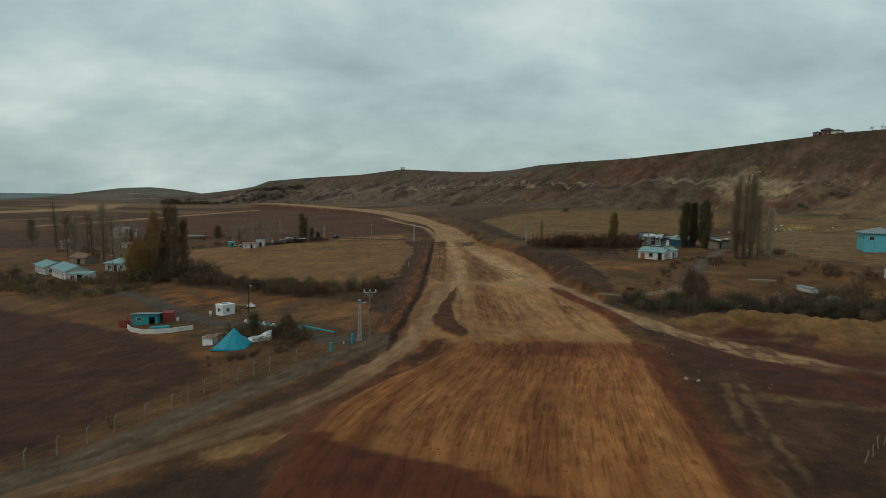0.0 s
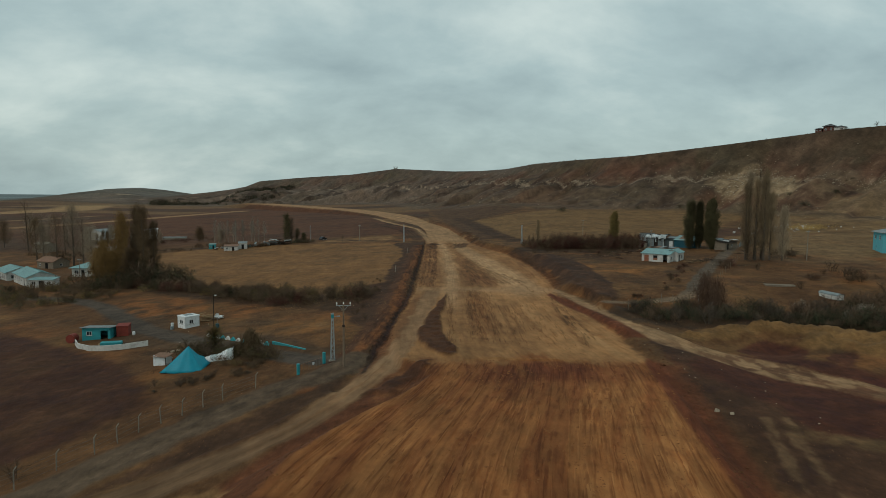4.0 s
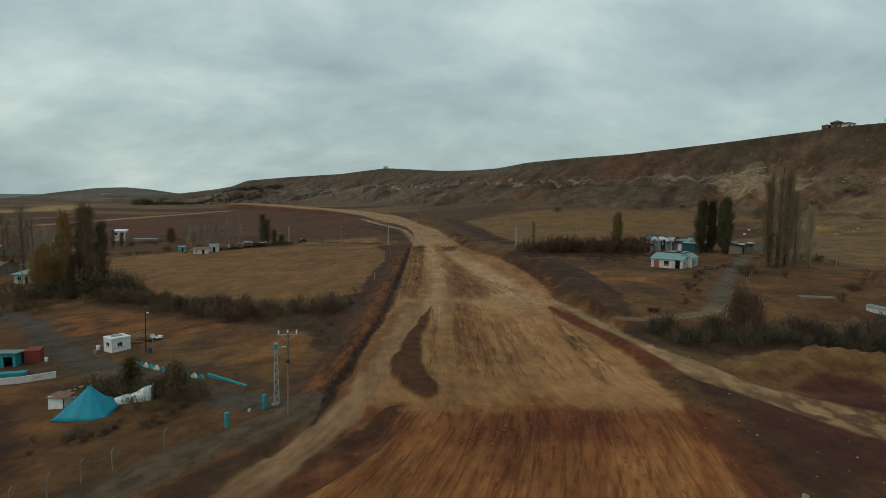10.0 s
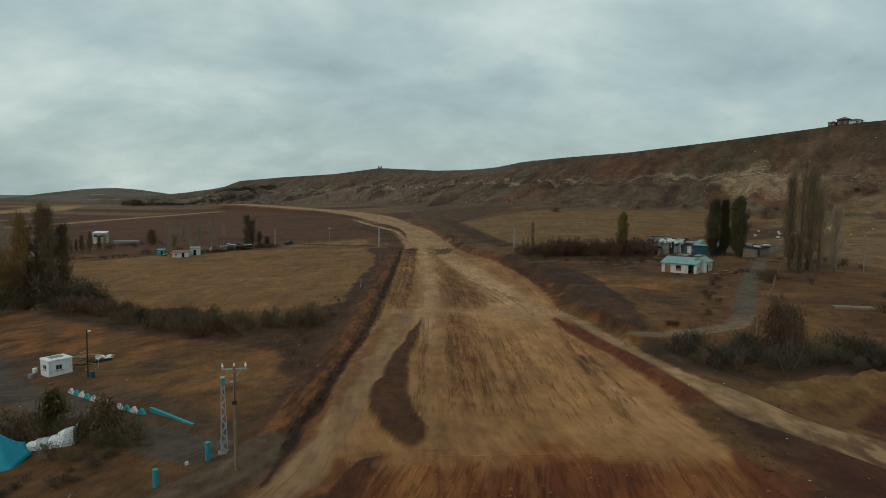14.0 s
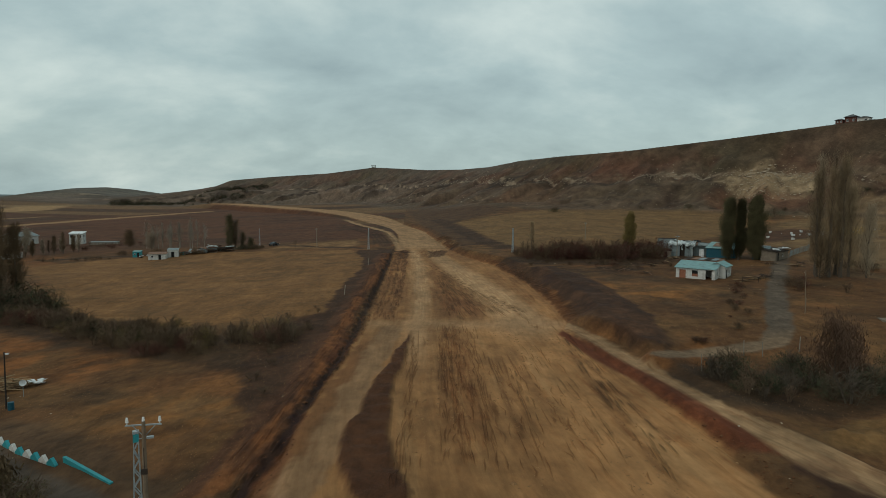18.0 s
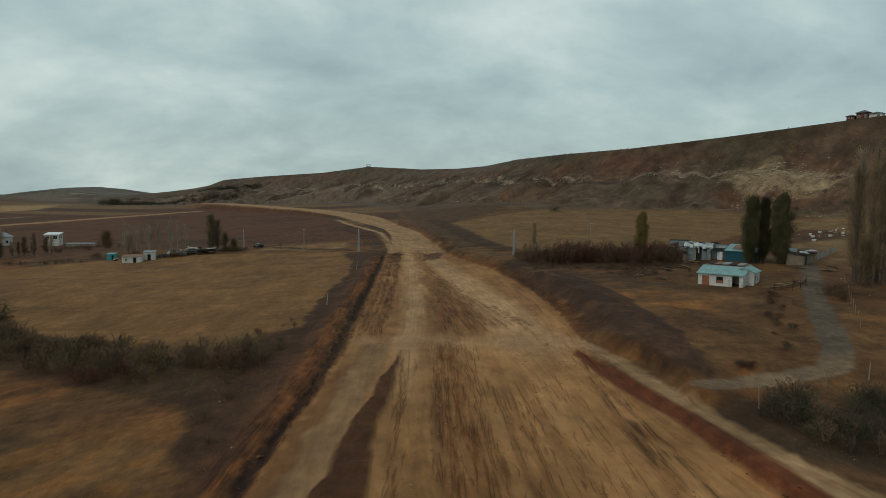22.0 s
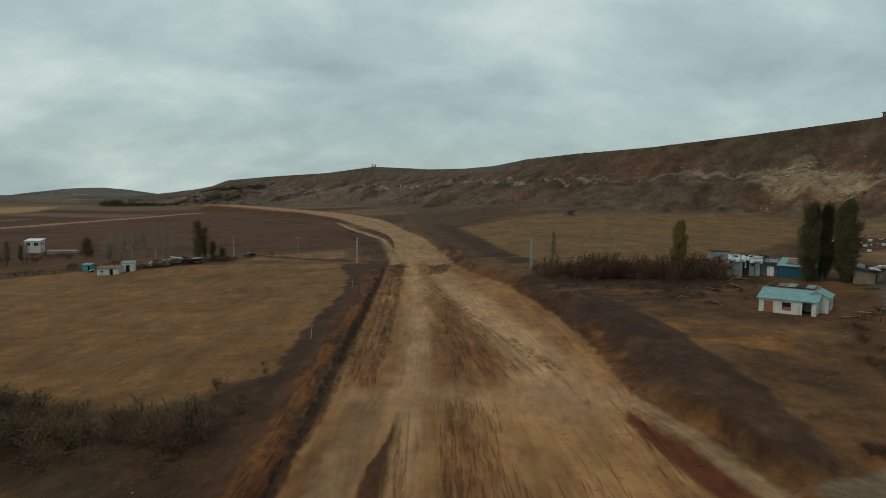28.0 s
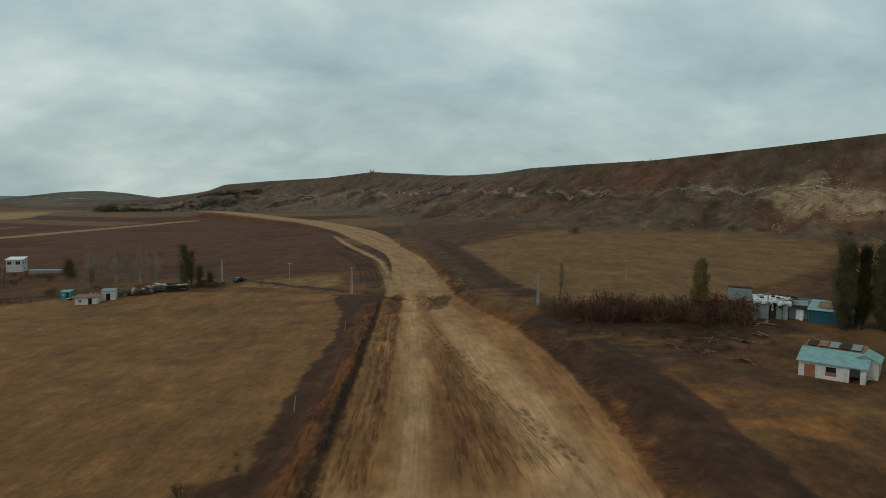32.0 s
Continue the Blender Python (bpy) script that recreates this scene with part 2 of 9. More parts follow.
MOUNDS = [(40.5, 105.6, 2.6, 0.7), (44.5, 106.8, 3.4, 1.15), (50, 108, 3.6, 1.3), (54.5, 106.6, 3.6, 1.25), (59, 103.8, 4.0, 1.3), (64, 100.6, 4.6, 1.35), (70.5, 96.5, 5.0, 1.4), (78, 92, 6.0, 1.5), (57, 100, 3.5, 0.7), (62.5, 95.5, 4.2, 0.8), (70, 90, 5, 1.0), (86, 86, 7, 1.5)]
PITS = [(49, 98.8, 4.3, 0.9), (55.5, 82, 5.5, 0.6), (51, 74, 4.0, 0.4)]
SPOIL = [(37.5, 207), (41.5, 193), (42, 172), (40.8, 150), (38.2, 137), (35.6, 131.8), (33.6, 135.5), (32.4, 152), (32.5, 172), (32.0, 198), (33.0, 206)]


def ground(x, y):
    """Finished ground height."""
    z, hill = land(x, y)
    out, zr, lat = bed(x, y)
    for mx, my, r, h in MOUNDS:
        d = np.hypot(x - mx, (y - my) * 1.25)
        z = z + h * np.exp(-((d / r) ** 2)) * (1 + 0.9 * fbm(x / 1.9, y / 1.9, 4))
    for mx, my, r, h in PITS:
        z = z - h * np.exp(-(((x - mx) / r) ** 2) - ((y - my) / r * 1.3) ** 2)
    spoil = smooth(inside(x, y, SPOIL), -1.0, 2.0)
    z = z + spoil * (0.42 + 0.22 * fbm(x / 3, y / 5, 3))
    fade = 1 - smooth(y, 800, 900)
    slope = np.clip(out, 0, None) * 0.55
    zz = np.where(z < zr, np.maximum(z, zr - slope), np.minimum(z, zr + slope))
    zz = np.where(out < 0, zr + 0.05 * fbm(lat / 1.1, y / 14, 3) + 0.05 * fbm(lat / 5, y / 30, 2), zz)
    z = z * (1 - fade) + zz * fade
    # side tracks are graded flat across
    for pts, half, lift in ((TRACK_L, 1.9, 0.12), (TRACK_R, 2.0, 0.1), (OLD_ROAD, 2.1, 0.1), (DRIVE, 1.9, 0.02), (YARD_LANE, 2.2, 0.02)):
        d, s, _ = near_line(x, y, pts)
        k = (1 - smooth(d, half, half + 1.6)) * smooth(out, 0.0, 1.5)
        run = np.concatenate([[0], np.cumsum([math.dist(a, b) for a, b in zip(pts, pts[1:])])])
        px, py = np.interp(s, run, [p[0] for p in pts]), np.interp(s, run, [p[1] for p in pts])
        zt = lay(px, py) + lift
        if pts is TRACK_R:
            near = 1 - smooth(s, 14, 62)
            zt = zt * (1 - near) + (np.interp(py, HEIGHT_Y, HEIGHT_Z) + 0.35) * near
        zt = zt - 0.07 * np.exp(-(((np.abs(d) - 0.85) / 0.35) ** 2))
        z = z * (1 - k) + zt * k
    d = near_line(x, y, GROOVE)[0]
    z = z - 0.45 * np.exp(-((d / 0.7) ** 2)) * smooth(out, 0.2, 1.0)
    d = near_line(x, y, BERM)[0]
    z = z + 0.35 * np.exp(-((d / 1.4) ** 2)) * smooth(out, 0.5, 2.0)
    return z


def ground_at(x, y):
    return float(ground(np.array([float(x)]), np.array([float(y)]))[0])

# ---- ground: one sheet to the horizon, parted into its surfaces ----
STUBBLE = [(-10.5, 161), (-16, 160), (-17, 152), (-30.5, 156.5), (-45.6, 165), (-64.5, 179), (-90, 222), (-120, 263), (-112, 272), (-94, 284), (-76, 288), (-47, 279), (-16, 263), (-9.4, 240), (-8.6, 213), (-10.4, 186)]
STUBBLE_FAR = [(-47, 287), (-17, 270), (-14, 282), (-17, 302), (-46, 298)]
STUBBLE_EAST = [(33, 262), (40, 244), (69, 236), (102, 256), (128, 280), (168, 326), (150, 352), (129, 356), (77, 384), (24, 352)]
PLOUGHED = [(-7, 300), (-18, 306), (-50, 310), (-130, 360), (-260, 440), (-300, 560), (-195, 800), (-140, 790), (-80, 605), (-28, 425), (-10, 340)]
PLOUGHED_NEAR = [(-31, 84), (-37.6, 96), (-46, 106), (-71.5, 126), (-103, 147), (-160, 175), (-170, 40), (-90, 10), (-62, 40), (-40, 62)]
SPOIL_EAST = [(31, 88), (35, 74), (34, 67), (45, 62), (62, 48), (75, 52), (66, 70), (58, 82), (52, 92), (43, 97), (38, 95)]
YARD = [(-44, 122), (-30, 118), (-12, 101), (-14, 93), (-24, 104), (-36, 110), (-50, 112), (-58, 120), (-70, 150), (-62, 156)]
HEDGE = [(-8, 130), (-20, 141), (-32, 148), (-46, 157), (-60, 168), (-74, 182), (-96, 190)]
EAST_HEDGE = [(37, 120), (44, 118), (52, 119), (60, 114), (72, 109), (88, 103), (110, 96)]
ORANGE_EAST = [(40, 183), (52, 176), (58, 168), (50, 160), (42, 165)]
HIVE_YARD = [(86, 226), (108, 236), (126, 246), (150, 256), (142, 276), (118, 266), (98, 246)]
QUARRY = [(182, 363, 17), (192, 352, 14), (172, 374, 11)]
RUTS = [[(20.1, 181), (23.9, 165)], [(8.3, 192), (10.6, 169), (13, 158)], [(9.5, 200), (12.5, 176)], [(24.4, 124), (22.7, 112), (22.4, 101)], [(26.1, 144), (25.5, 122), (25.3, 106)], [(10.0, 150), (8.8, 122), (8.6, 104)],
        [(9.2, 150), (7.6, 128), (7.2, 116)], [(11.0, 149), (10.2, 130), (10.6, 112)], [(21.8, 171), (23.7, 152)], [(0.2, 250), (0.6, 225), (0.4, 196), (1.4, 172)], [(1.6, 252), (2.4, 228), (2.2, 205), (1.0, 180)], [(24.8, 136), (23.6, 122), (23.9, 110)], [(14, 128), (13.2, 108)], [(17.5, 121), (18, 104)]]


def spread(a, b, fine, step_up, keep_lo, keep_hi):
    """Grid lines: fine between keep_lo and keep_hi, wider and wider out to a and b."""
    mid = list(np.arange(keep_lo, keep_hi, fine))
    up, s, v = [], fine, mid[-1]
    while v < b:
        s *= step_up[1] if v > step_up[2] else step_up[0]
        v += s
        up.append(v)
    dn, s, v = [], fine, mid[0]
    while v > a:
        s *= step_up[1] if v < step_up[3] else step_up[0]
        v -= s
        dn.append(v)
    return np.array(dn[::-1] + mid + up)


gx = spread(-4600, 4600, 0.33, (1.014, 1.12, 420, -420), -24, 46)
gy = spread(-400, 4900, 0.55, (1.0055, 1.07, 1250, 30), 34, 215)
GX, GY = np.meshgrid(gx, gy)
X, Y = GX.ravel(), GY.ravel()
Z = ground(X, Y)
HILL = land(X, Y)[1]
OUT, _, LAT = bed(X, Y)

wx = X + 1.1 * fbm(X / 3.5, Y / 3.5, 3) + 0.5 * fbm(X / 0.9, Y / 0.9 + 70, 2)
wy = Y + 1.1 * fbm(X / 3.5 + 40, Y / 3.5, 3) + 0.5 * fbm(X / 0.9 + 20, Y / 0.9, 2)
TINT = np.empty((len(X), 3))


def shade(colour, k):
    global TINT
    k = np.clip(k, 0, 1)[:, None]
    TINT = TINT * (1 - k) + np.array(colour) * k


GRASS, STRAW = (0.122, 0.072, 0.038), (0.212, 0.130, 0.063)
TAN, TAN_PALE, RED, DARK = (0.36, 0.232, 0.125), (0.40, 0.285, 0.175), (0.225, 0.095, 0.045), (0.062, 0.038, 0.026)
TINT[:] = GRASS
shade((0.16, 0.10, 0.05), smooth(fbm(X / 9, Y / 9, 4), -0.1, 0.5))
shade((0.075, 0.052, 0.032), smooth(fbm(X / 6 + 90, Y / 6, 4), 0.05, 0.5) * 0.8)
shade((0.23, 0.11, 0.045), smooth(fbm(X / 13 + 30, Y / 13 + 60, 3), 0.15, 0.5) * 0.55 * (Y < 330))
# far plain: long strips of fields
far = smooth(Y, 290, 320) * (X < 0)
band = value_noise((X * 0.42 + Y * 0.9) / 46.0, X / 420.0)
shade((0.092, 0.050, 0.032), far)
shade((0.165, 0.115, 0.068), far * smooth(band, 0.55, 0.72))
shade((0.075, 0.05, 0.035), far * smooth(band, 0.42, 0.30))
# far land greyed, then turned teal with distance: haze put into the colour
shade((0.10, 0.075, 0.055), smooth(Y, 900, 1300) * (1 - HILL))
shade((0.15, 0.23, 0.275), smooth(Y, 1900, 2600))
# fields
K_STUB = smooth(inside(wx, wy, STUBBLE), -0.4, 0.8)
rows_w = fbm((X * 0.32 + Y * 0.95) / 1.6, (X * 0.95 - Y * 0.32) / 34, 3)
shade(STRAW, K_STUB)
shade((0.140, 0.090, 0.046), K_STUB * smooth(rows_w, 0.05, 0.4) * 0.4)
shade((0.235, 0.16, 0.09), K_STUB * smooth(-rows_w, 0.1, 0.6) * 0.3)
shade((0.12, 0.08, 0.042), K_STUB * smooth(fbm(X / 15, Y / 11, 3), 0.1, 0.5) * 0.5)
K_SF = smooth(inside(wx, wy, STUBBLE_FAR), -0.5, 1.5)
shade((0.21, 0.14, 0.075), K_SF)
K_SE = smooth(inside(wx, wy, STUBBLE_EAST), -1, 2)
shade((0.180, 0.125, 0.066), K_SE)
shade((0.15, 0.098, 0.05), K_SE * smooth(fbm((X + Y) / 4, (X - Y) / 60, 3), 0.0, 0.5) * 0.6)
K_PL = smooth(inside(X, Y, PLOUGHED), -1, 3)
shade((0.108, 0.055, 0.034), K_PL)
shade((0.075, 0.042, 0.028), K_PL * smooth(fbm(X / 40, Y / 25, 3), 0.0, 0.5))
K_PN = smooth(inside(wx, wy, PLOUGHED_NEAR), -0.5, 2.0)
shade((0.066, 0.034, 0.022), K_PN)
shade((0.090, 0.052, 0.030), K_PN * smooth(fbm(X / 7, Y / 16, 4), 0.05, 0.5) * 0.7)
for strip, col, half in (([(-300, 476), (-276, 530), (-263, 562), (-250, 593), (-237, 632), (-221, 678), (-209, 716)], (0.31, 0.225, 0.14), 7), ([(-520, 640), (-464, 715), (-440, 790), (-480, 900)], (0.33, 0.25, 0.15), 26), ([(-420, 500), (-365, 565), (-330, 640)], (0.24, 0.175, 0.11), 5), ([(-560, 900), (-420, 980), (-300, 1040)], (0.21, 0.16, 0.10), 22), ([(-150, 385), (-60, 312), (-12, 266)], (0.07, 0.045, 0.03), 1.2), ([(-130, 285), (-100, 287), (-78, 294)], (0.06, 0.042, 0.03), 1.6)):
    shade(col, 1 - smooth(near_line(wx, wy, strip)[0], half, half * 1.35))
# brown ground east of the road, before the stubble
shade((0.085, 0.055, 0.036), smooth(inside(wx, wy, [(18, 262), (33, 262), (24, 352), (60, 400), (40, 520), (0, 520), (6, 410), (11, 330)]), -2, 3) * 0.9)
shade((0.185, 0.142, 0.088), smooth(inside(wx, wy, [(92, 176), (108, 150), (150, 160), (240, 230), (250, 300), (190, 335), (150, 300), (120, 262), (104, 232), (98, 200)]), -4, 8) * smooth(fbm(X / 10 + 8, Y / 10, 3), -0.5, 0.2) * 0.8)
# trampled yards and verges
K_YARD = smooth(inside(wx, wy, YARD), -1.0, 1.5)
shade((0.090, 0.066, 0.046), K_YARD * 0.8)
shade((0.250, 0.118, 0.045), smooth(inside(wx, wy, [(-74, 157), (-66, 162), (-46, 150), (-32, 140), (-36, 133), (-50, 137), (-60, 138)]), -3, 3) * smooth(fbm(X / 3, Y / 3, 3), -0.45, 0.25) * 0.85)
shade((0.215, 0.115, 0.045), smooth(inside(wx, wy, [(-20, 127), (-11, 125), (-10.5, 112), (-16, 110), (-26, 115), (-30, 124)]), -3, 3) * smooth(fbm(X / 2.2, Y / 2.2, 3), -0.2, 0.4) * 0.8)
K_LANE = 1 - smooth(near_line(wx * 0.5 + X * 0.5, wy * 0.5 + Y * 0.5, YARD_LANE)[0], 2.1, 2.8)
shade((0.086, 0.080, 0.078), K_LANE)
shade((0.26, 0.135, 0.05), smooth(inside(wx, wy, ORANGE_EAST), -2, 3) * smooth(fbm(X / 3, Y / 3, 3), -0.3, 0.4) * 0.8)
for line, wid in ((HEDGE, 7.5), (EAST_HEDGE, 9), ([(34, 222), (52, 214), (70, 212)], 9)):
    shade((0.050, 0.036, 0.025), (1 - smooth(near_line(wx, wy, line)[0], wid * 0.55, wid)) * 0.85)
# hillsides
cd, cs, _ = near_line(X, Y, [(a, b) for a, b, _ in CREST])
crun = np.concatenate([[0], np.cumsum([math.dist(a[:2], b[:2]) for a, b in zip(CREST, CREST[1:])])])
csw = crest_way(cs)
CQ = cd / np.interp(cs, crun, CREST_W) + 0.05 * fbm(X / 14, Y / 14, 3)
shade((0.112, 0.091, 0.070), HILL)
# farther hills greyed, aerial haze put into the colour
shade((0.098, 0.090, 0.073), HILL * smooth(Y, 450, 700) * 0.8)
shade((0.075, 0.052, 0.038), HILL * smooth(np.abs(fbm(csw / 34 + 3, CQ * 0.55, 2)), 0.05, 0.3) * smooth(CQ, 0.36, 0.55) * 0.8)
shade((0.060, 0.052, 0.034), HILL * (1 - smooth(CQ, 0.16, 0.34)) * smooth(fbm(cs / 20 + 9, cd / 50, 3), -0.1, 0.3) * 0.8)
shade((0.108, 0.073, 0.053), HILL * (1 - smooth(CQ, 0.25, 0.42)) * smooth(fbm(X / 45 + 3, Y / 45, 3), -0.4, 0.2))
shade((0.088, 0.074, 0.050), HILL * smooth(fbm(X / 34 + 7, Y / 34, 3), 0.0, 0.4) * 0.8)
shade((0.135, 0.072, 0.048), HILL * smooth(fbm(X / 22 + 50, Y / 22 + 8, 4), 0.15, 0.45) * 0.4)
shade((0.19, 0.145, 0.10), HILL * smooth(CQ, 0.5, 0.8) * smooth(fbm(X / 11 + 12, Y / 11, 4), 0.0, 0.5) * 0.35)
shade((0.26, 0.215, 0.165), HILL * np.exp(-(((CQ - 0.395) / 0.018) ** 2)) * smooth(fbm(X / 9, Y / 9, 4), -0.15, 0.3) * 0.7)
# dark flute lines, shade of the relief put into the colour
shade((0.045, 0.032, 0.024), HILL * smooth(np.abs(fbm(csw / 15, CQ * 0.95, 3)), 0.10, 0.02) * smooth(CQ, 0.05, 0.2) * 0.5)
shade((0.050, 0.038, 0.028), HILL * smooth(fbm(X / 15 + 31, Y / 15 + 4, 4), 0.10, 0.4) * smooth(CQ, 0.08, 0.2) * 0.6)
shade((0.22, 0.18, 0.14), HILL * smooth(fbm(X / 9 + 3, Y / 9 + 44, 4), 0.25, 0.5) * smooth(CQ, 0.1, 0.3) * 0.2)
shade((0.118, 0.066, 0.045), HILL * smooth(fbm(X / 38 + 61, Y / 38 + 3, 4), 0.10, 0.35) * 0.4)
shade((0.062, 0.058, 0.036), HILL * smooth(fbm(X / 30 + 15, Y / 30 + 71, 4), 0.12, 0.30) * (1 - smooth(CQ, 0.34, 0.42)) * 0.6)
shade((0.070, 0.060, 0.043), HILL * (1 - smooth(CQ, 0.28, 0.38)) * smooth(fbm(csw / 40 + 21, CQ * 3, 3), -0.25, 0.2) * (Y < 700) * 0.6)
shade((0.086, 0.070, 0.050), HILL * smooth(fbm(X / 26 + 44, Y / 26 + 7, 4), 0.05, 0.25) * smooth(CQ, 0.42, 0.5) * 0.65)
shade((0.038, 0.030, 0.022), HILL * np.exp(-(((CQ - 0.475 + 0.03 * fbm(cs / 30, cs * 0, 2)) / 0.022) ** 2)) * smooth(fbm(X / 16 + 5, Y / 16, 3), -0.2, 0.3) * 0.7)
shade((0.030, 0.024, 0.018), HILL * np.exp(-(((CQ - 0.06) / 0.025) ** 2)) * smooth(fbm(cs / 9, cd / 9, 3), -0.3, 0.4) * 0.6)
shade((0.055, 0.042, 0.028), HILL * (1 - smooth(CQ, 0.02, 0.05)) * 0.7)
# distance haze in the colour of far ridges, humps and the western horizon
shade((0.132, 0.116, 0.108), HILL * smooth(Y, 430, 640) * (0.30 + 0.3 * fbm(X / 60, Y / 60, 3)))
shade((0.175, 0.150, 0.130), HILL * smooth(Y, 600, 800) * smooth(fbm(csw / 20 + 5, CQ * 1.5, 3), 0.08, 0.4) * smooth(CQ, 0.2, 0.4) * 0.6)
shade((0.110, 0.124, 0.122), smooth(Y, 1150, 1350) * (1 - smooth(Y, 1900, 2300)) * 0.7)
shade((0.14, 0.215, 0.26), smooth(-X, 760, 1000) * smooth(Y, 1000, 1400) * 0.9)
# relief shade in colour: dark gullies, light spurs downslope; thin ledges along the slopes
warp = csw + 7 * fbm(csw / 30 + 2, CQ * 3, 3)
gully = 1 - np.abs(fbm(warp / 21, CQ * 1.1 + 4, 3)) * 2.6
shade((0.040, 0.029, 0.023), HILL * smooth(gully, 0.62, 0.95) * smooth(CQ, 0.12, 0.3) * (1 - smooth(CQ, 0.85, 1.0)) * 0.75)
spurs = 1 - np.abs(fbm(warp / 34 + 8, CQ * 0.8, 3)) * 2.4
shade((0.130, 0.100, 0.074), HILL * smooth(spurs, 0.60, 0.95) * smooth(CQ, 0.40, 0.55) * (1 - smooth(CQ, 0.85, 1.0)) * 0.35)
for lq, lw, lc, la in ((0.20, 0.010, (0.050, 0.036, 0.028), 0.6), (0.29, 0.008, (0.15, 0.105, 0.075), 0.5), (0.385, 0.010, (0.33, 0.285, 0.225), 0.8), (0.425, 0.012, (0.034, 0.025, 0.020), 0.8), (0.52, 0.008, (0.17, 0.13, 0.095), 0.5), (0.62, 0.010, (0.045, 0.034, 0.027), 0.5), (0.74, 0.009, (0.21, 0.165, 0.12), 0.5), (0.86, 0.012, (0.06, 0.042, 0.031), 0.5)):
    off = CQ - lq - 0.045 * fbm(csw / 30 + 30 * lq, cs * 0, 3)
    shade(lc, HILL * np.exp(-((off / lw) ** 2)) * smooth(fbm(csw / 16 + 50 * lq, CQ * 3, 3), -0.45 if 0.38 < lq < 0.43 else -0.10, 0.1 if 0.38 < lq < 0.43 else 0.3) * la)
shade((0.125, 0.060, 0.042), HILL * smooth(fbm(warp / 30 + 17, CQ * 2 + 3, 3), 0.12, 0.4) * smooth(CQ, 0.10, 0.2) * (1 - smooth(CQ, 0.36, 0.44)) * (Y < 640) * 0.4)
shade((0.26, 0.22, 0.175), HILL * smooth(fbm(X / 3.2 + 9, Y / 3.2, 3), 0.42, 0.56) * smooth(fbm(X / 26 + 1, Y / 26, 2), 0.0, 0.3) * smooth(CQ, 0.2, 0.36) * 0.4)
for qx, qy, qr in QUARRY:
    qd = np.hypot(X - qx, (Y - qy) * 0.8) / qr
    shade((0.225, 0.185, 0.125), (1 - smooth(qd + 0.45 * fbm(X / 5, Y / 5, 3), 0.5, 1.1)) * 0.8)
    shade((0.33, 0.28, 0.195), (1 - smooth(qd + 0.3 * fbm(X / 5, Y / 5, 3), 0.5, 1.05)) * smooth(fbm(X / 3, Y / 3 + 9, 3), 0.0, 0.35) * 0.75)
    shade((0.10, 0.072, 0.050), (1 - smooth(qd, 0.6, 1.2)) * smooth(fbm(X / 2.6 + 5, Y / 2.6, 3), 0.22, 0.42) * 0.7)
    shade((0.16, 0.075, 0.046), (1 - smooth(np.hypot(X - qx + 15, Y - qy + 13) / qr + 0.4 * fbm(X / 6, Y / 6, 3), 0.4, 1.0)) * 0.35)
# grassy slopes east of the farm and pale shoulders of the hill above them
shade((0.200, 0.150, 0.090), smooth(inside(wx, wy, [(103, 176), (112, 156), (150, 170), (232, 240), (236, 288), (204, 322), (160, 306), (128, 262), (112, 226)]), -4, 8) * smooth(fbm(X / 9 + 8, Y / 9, 4), -0.6, 0.1) * 0.8)
shade((0.170, 0.135, 0.092), HILL * smooth(X, 190, 206) * (1 - smooth(X, 232, 250)) * smooth(CQ, 0.36, 0.46) * smooth(fbm(X / 7 + 2, Y / 7, 4), -0.35, 0.15) * 0.75)
# dark scrubby strip before the thicket, bare brown yard with the hives
shade((0.052, 0.036, 0.026), smooth(inside(wx, wy, [(33, 196), (48, 190), (62, 200), (72, 208), (74, 216), (54, 212), (34, 222)]), -2, 3) * smooth(fbm(X / 5, Y / 2.2, 4), -0.3, 0.2) * 0.85)
shade((0.078, 0.044, 0.031), smooth(inside(wx, wy, HIVE_YARD), -2, 3) * 0.9)
# worked ground beside the road
DARK_BAND = [(-8, 112), (-13, 118), (-17, 135), (-18, 152), (-12, 162), (-11.5, 186), (-9.5, 213), (-10, 240), (-15, 262), (-2, 258), (-3.5, 200), (-6, 160), (-7, 130)]
K_DARK = smooth(inside(wx, wy, DARK_BAND), -0.6, 0.8) * (1 - K_STUB)
shade((0.066, 0.040, 0.027), K_DARK)
K_FILL = (1 - smooth(OUT, 2.6, 3.6)) * (1 - smooth(Y, 140, 152))
K_FILL = np.maximum(K_FILL, (1 - smooth(OUT, 5.5, 7.0)) * (X < 2) * (1 - smooth(Y, 93, 97)))
shade((0.135, 0.058, 0.031), K_FILL * 0.95)
d_berm = near_line(wx, wy, BERM)[0]
side_b = near_line(wx, wy, BERM)[2]
shade((0.088, 0.047, 0.029), 1 - smooth(d_berm, 1.4, 2.4))
shade((0.200, 0.094, 0.043), (1 - smooth(np.abs(side_b - 0.95 + 0.35 * fbm(X / 4, Y / 11, 2)), 0.45, 0.95)) * (1 - smooth(d_berm, 1.7, 2.5)) * smooth(fbm(X / 1.2, Y / 7 + 5, 3), -0.55, 0.0) * 0.95)
shade((0.17, 0.085, 0.042), (1 - smooth(d_berm, 0.2, 0.8)) * smooth(fbm(X / 1.0, Y / 7, 3), 0.0, 0.35) * 0.7)
shade((0.16, 0.085, 0.045), smooth(Y, 152, 158) * (1 - smooth(Y, 400, 700)) * (1 - smooth(OUT, 1.0, 2.3)) * (X > 4) * 0.9)
K_SPOIL = smooth(inside(wx, wy, SPOIL), -0.8, 0.8)
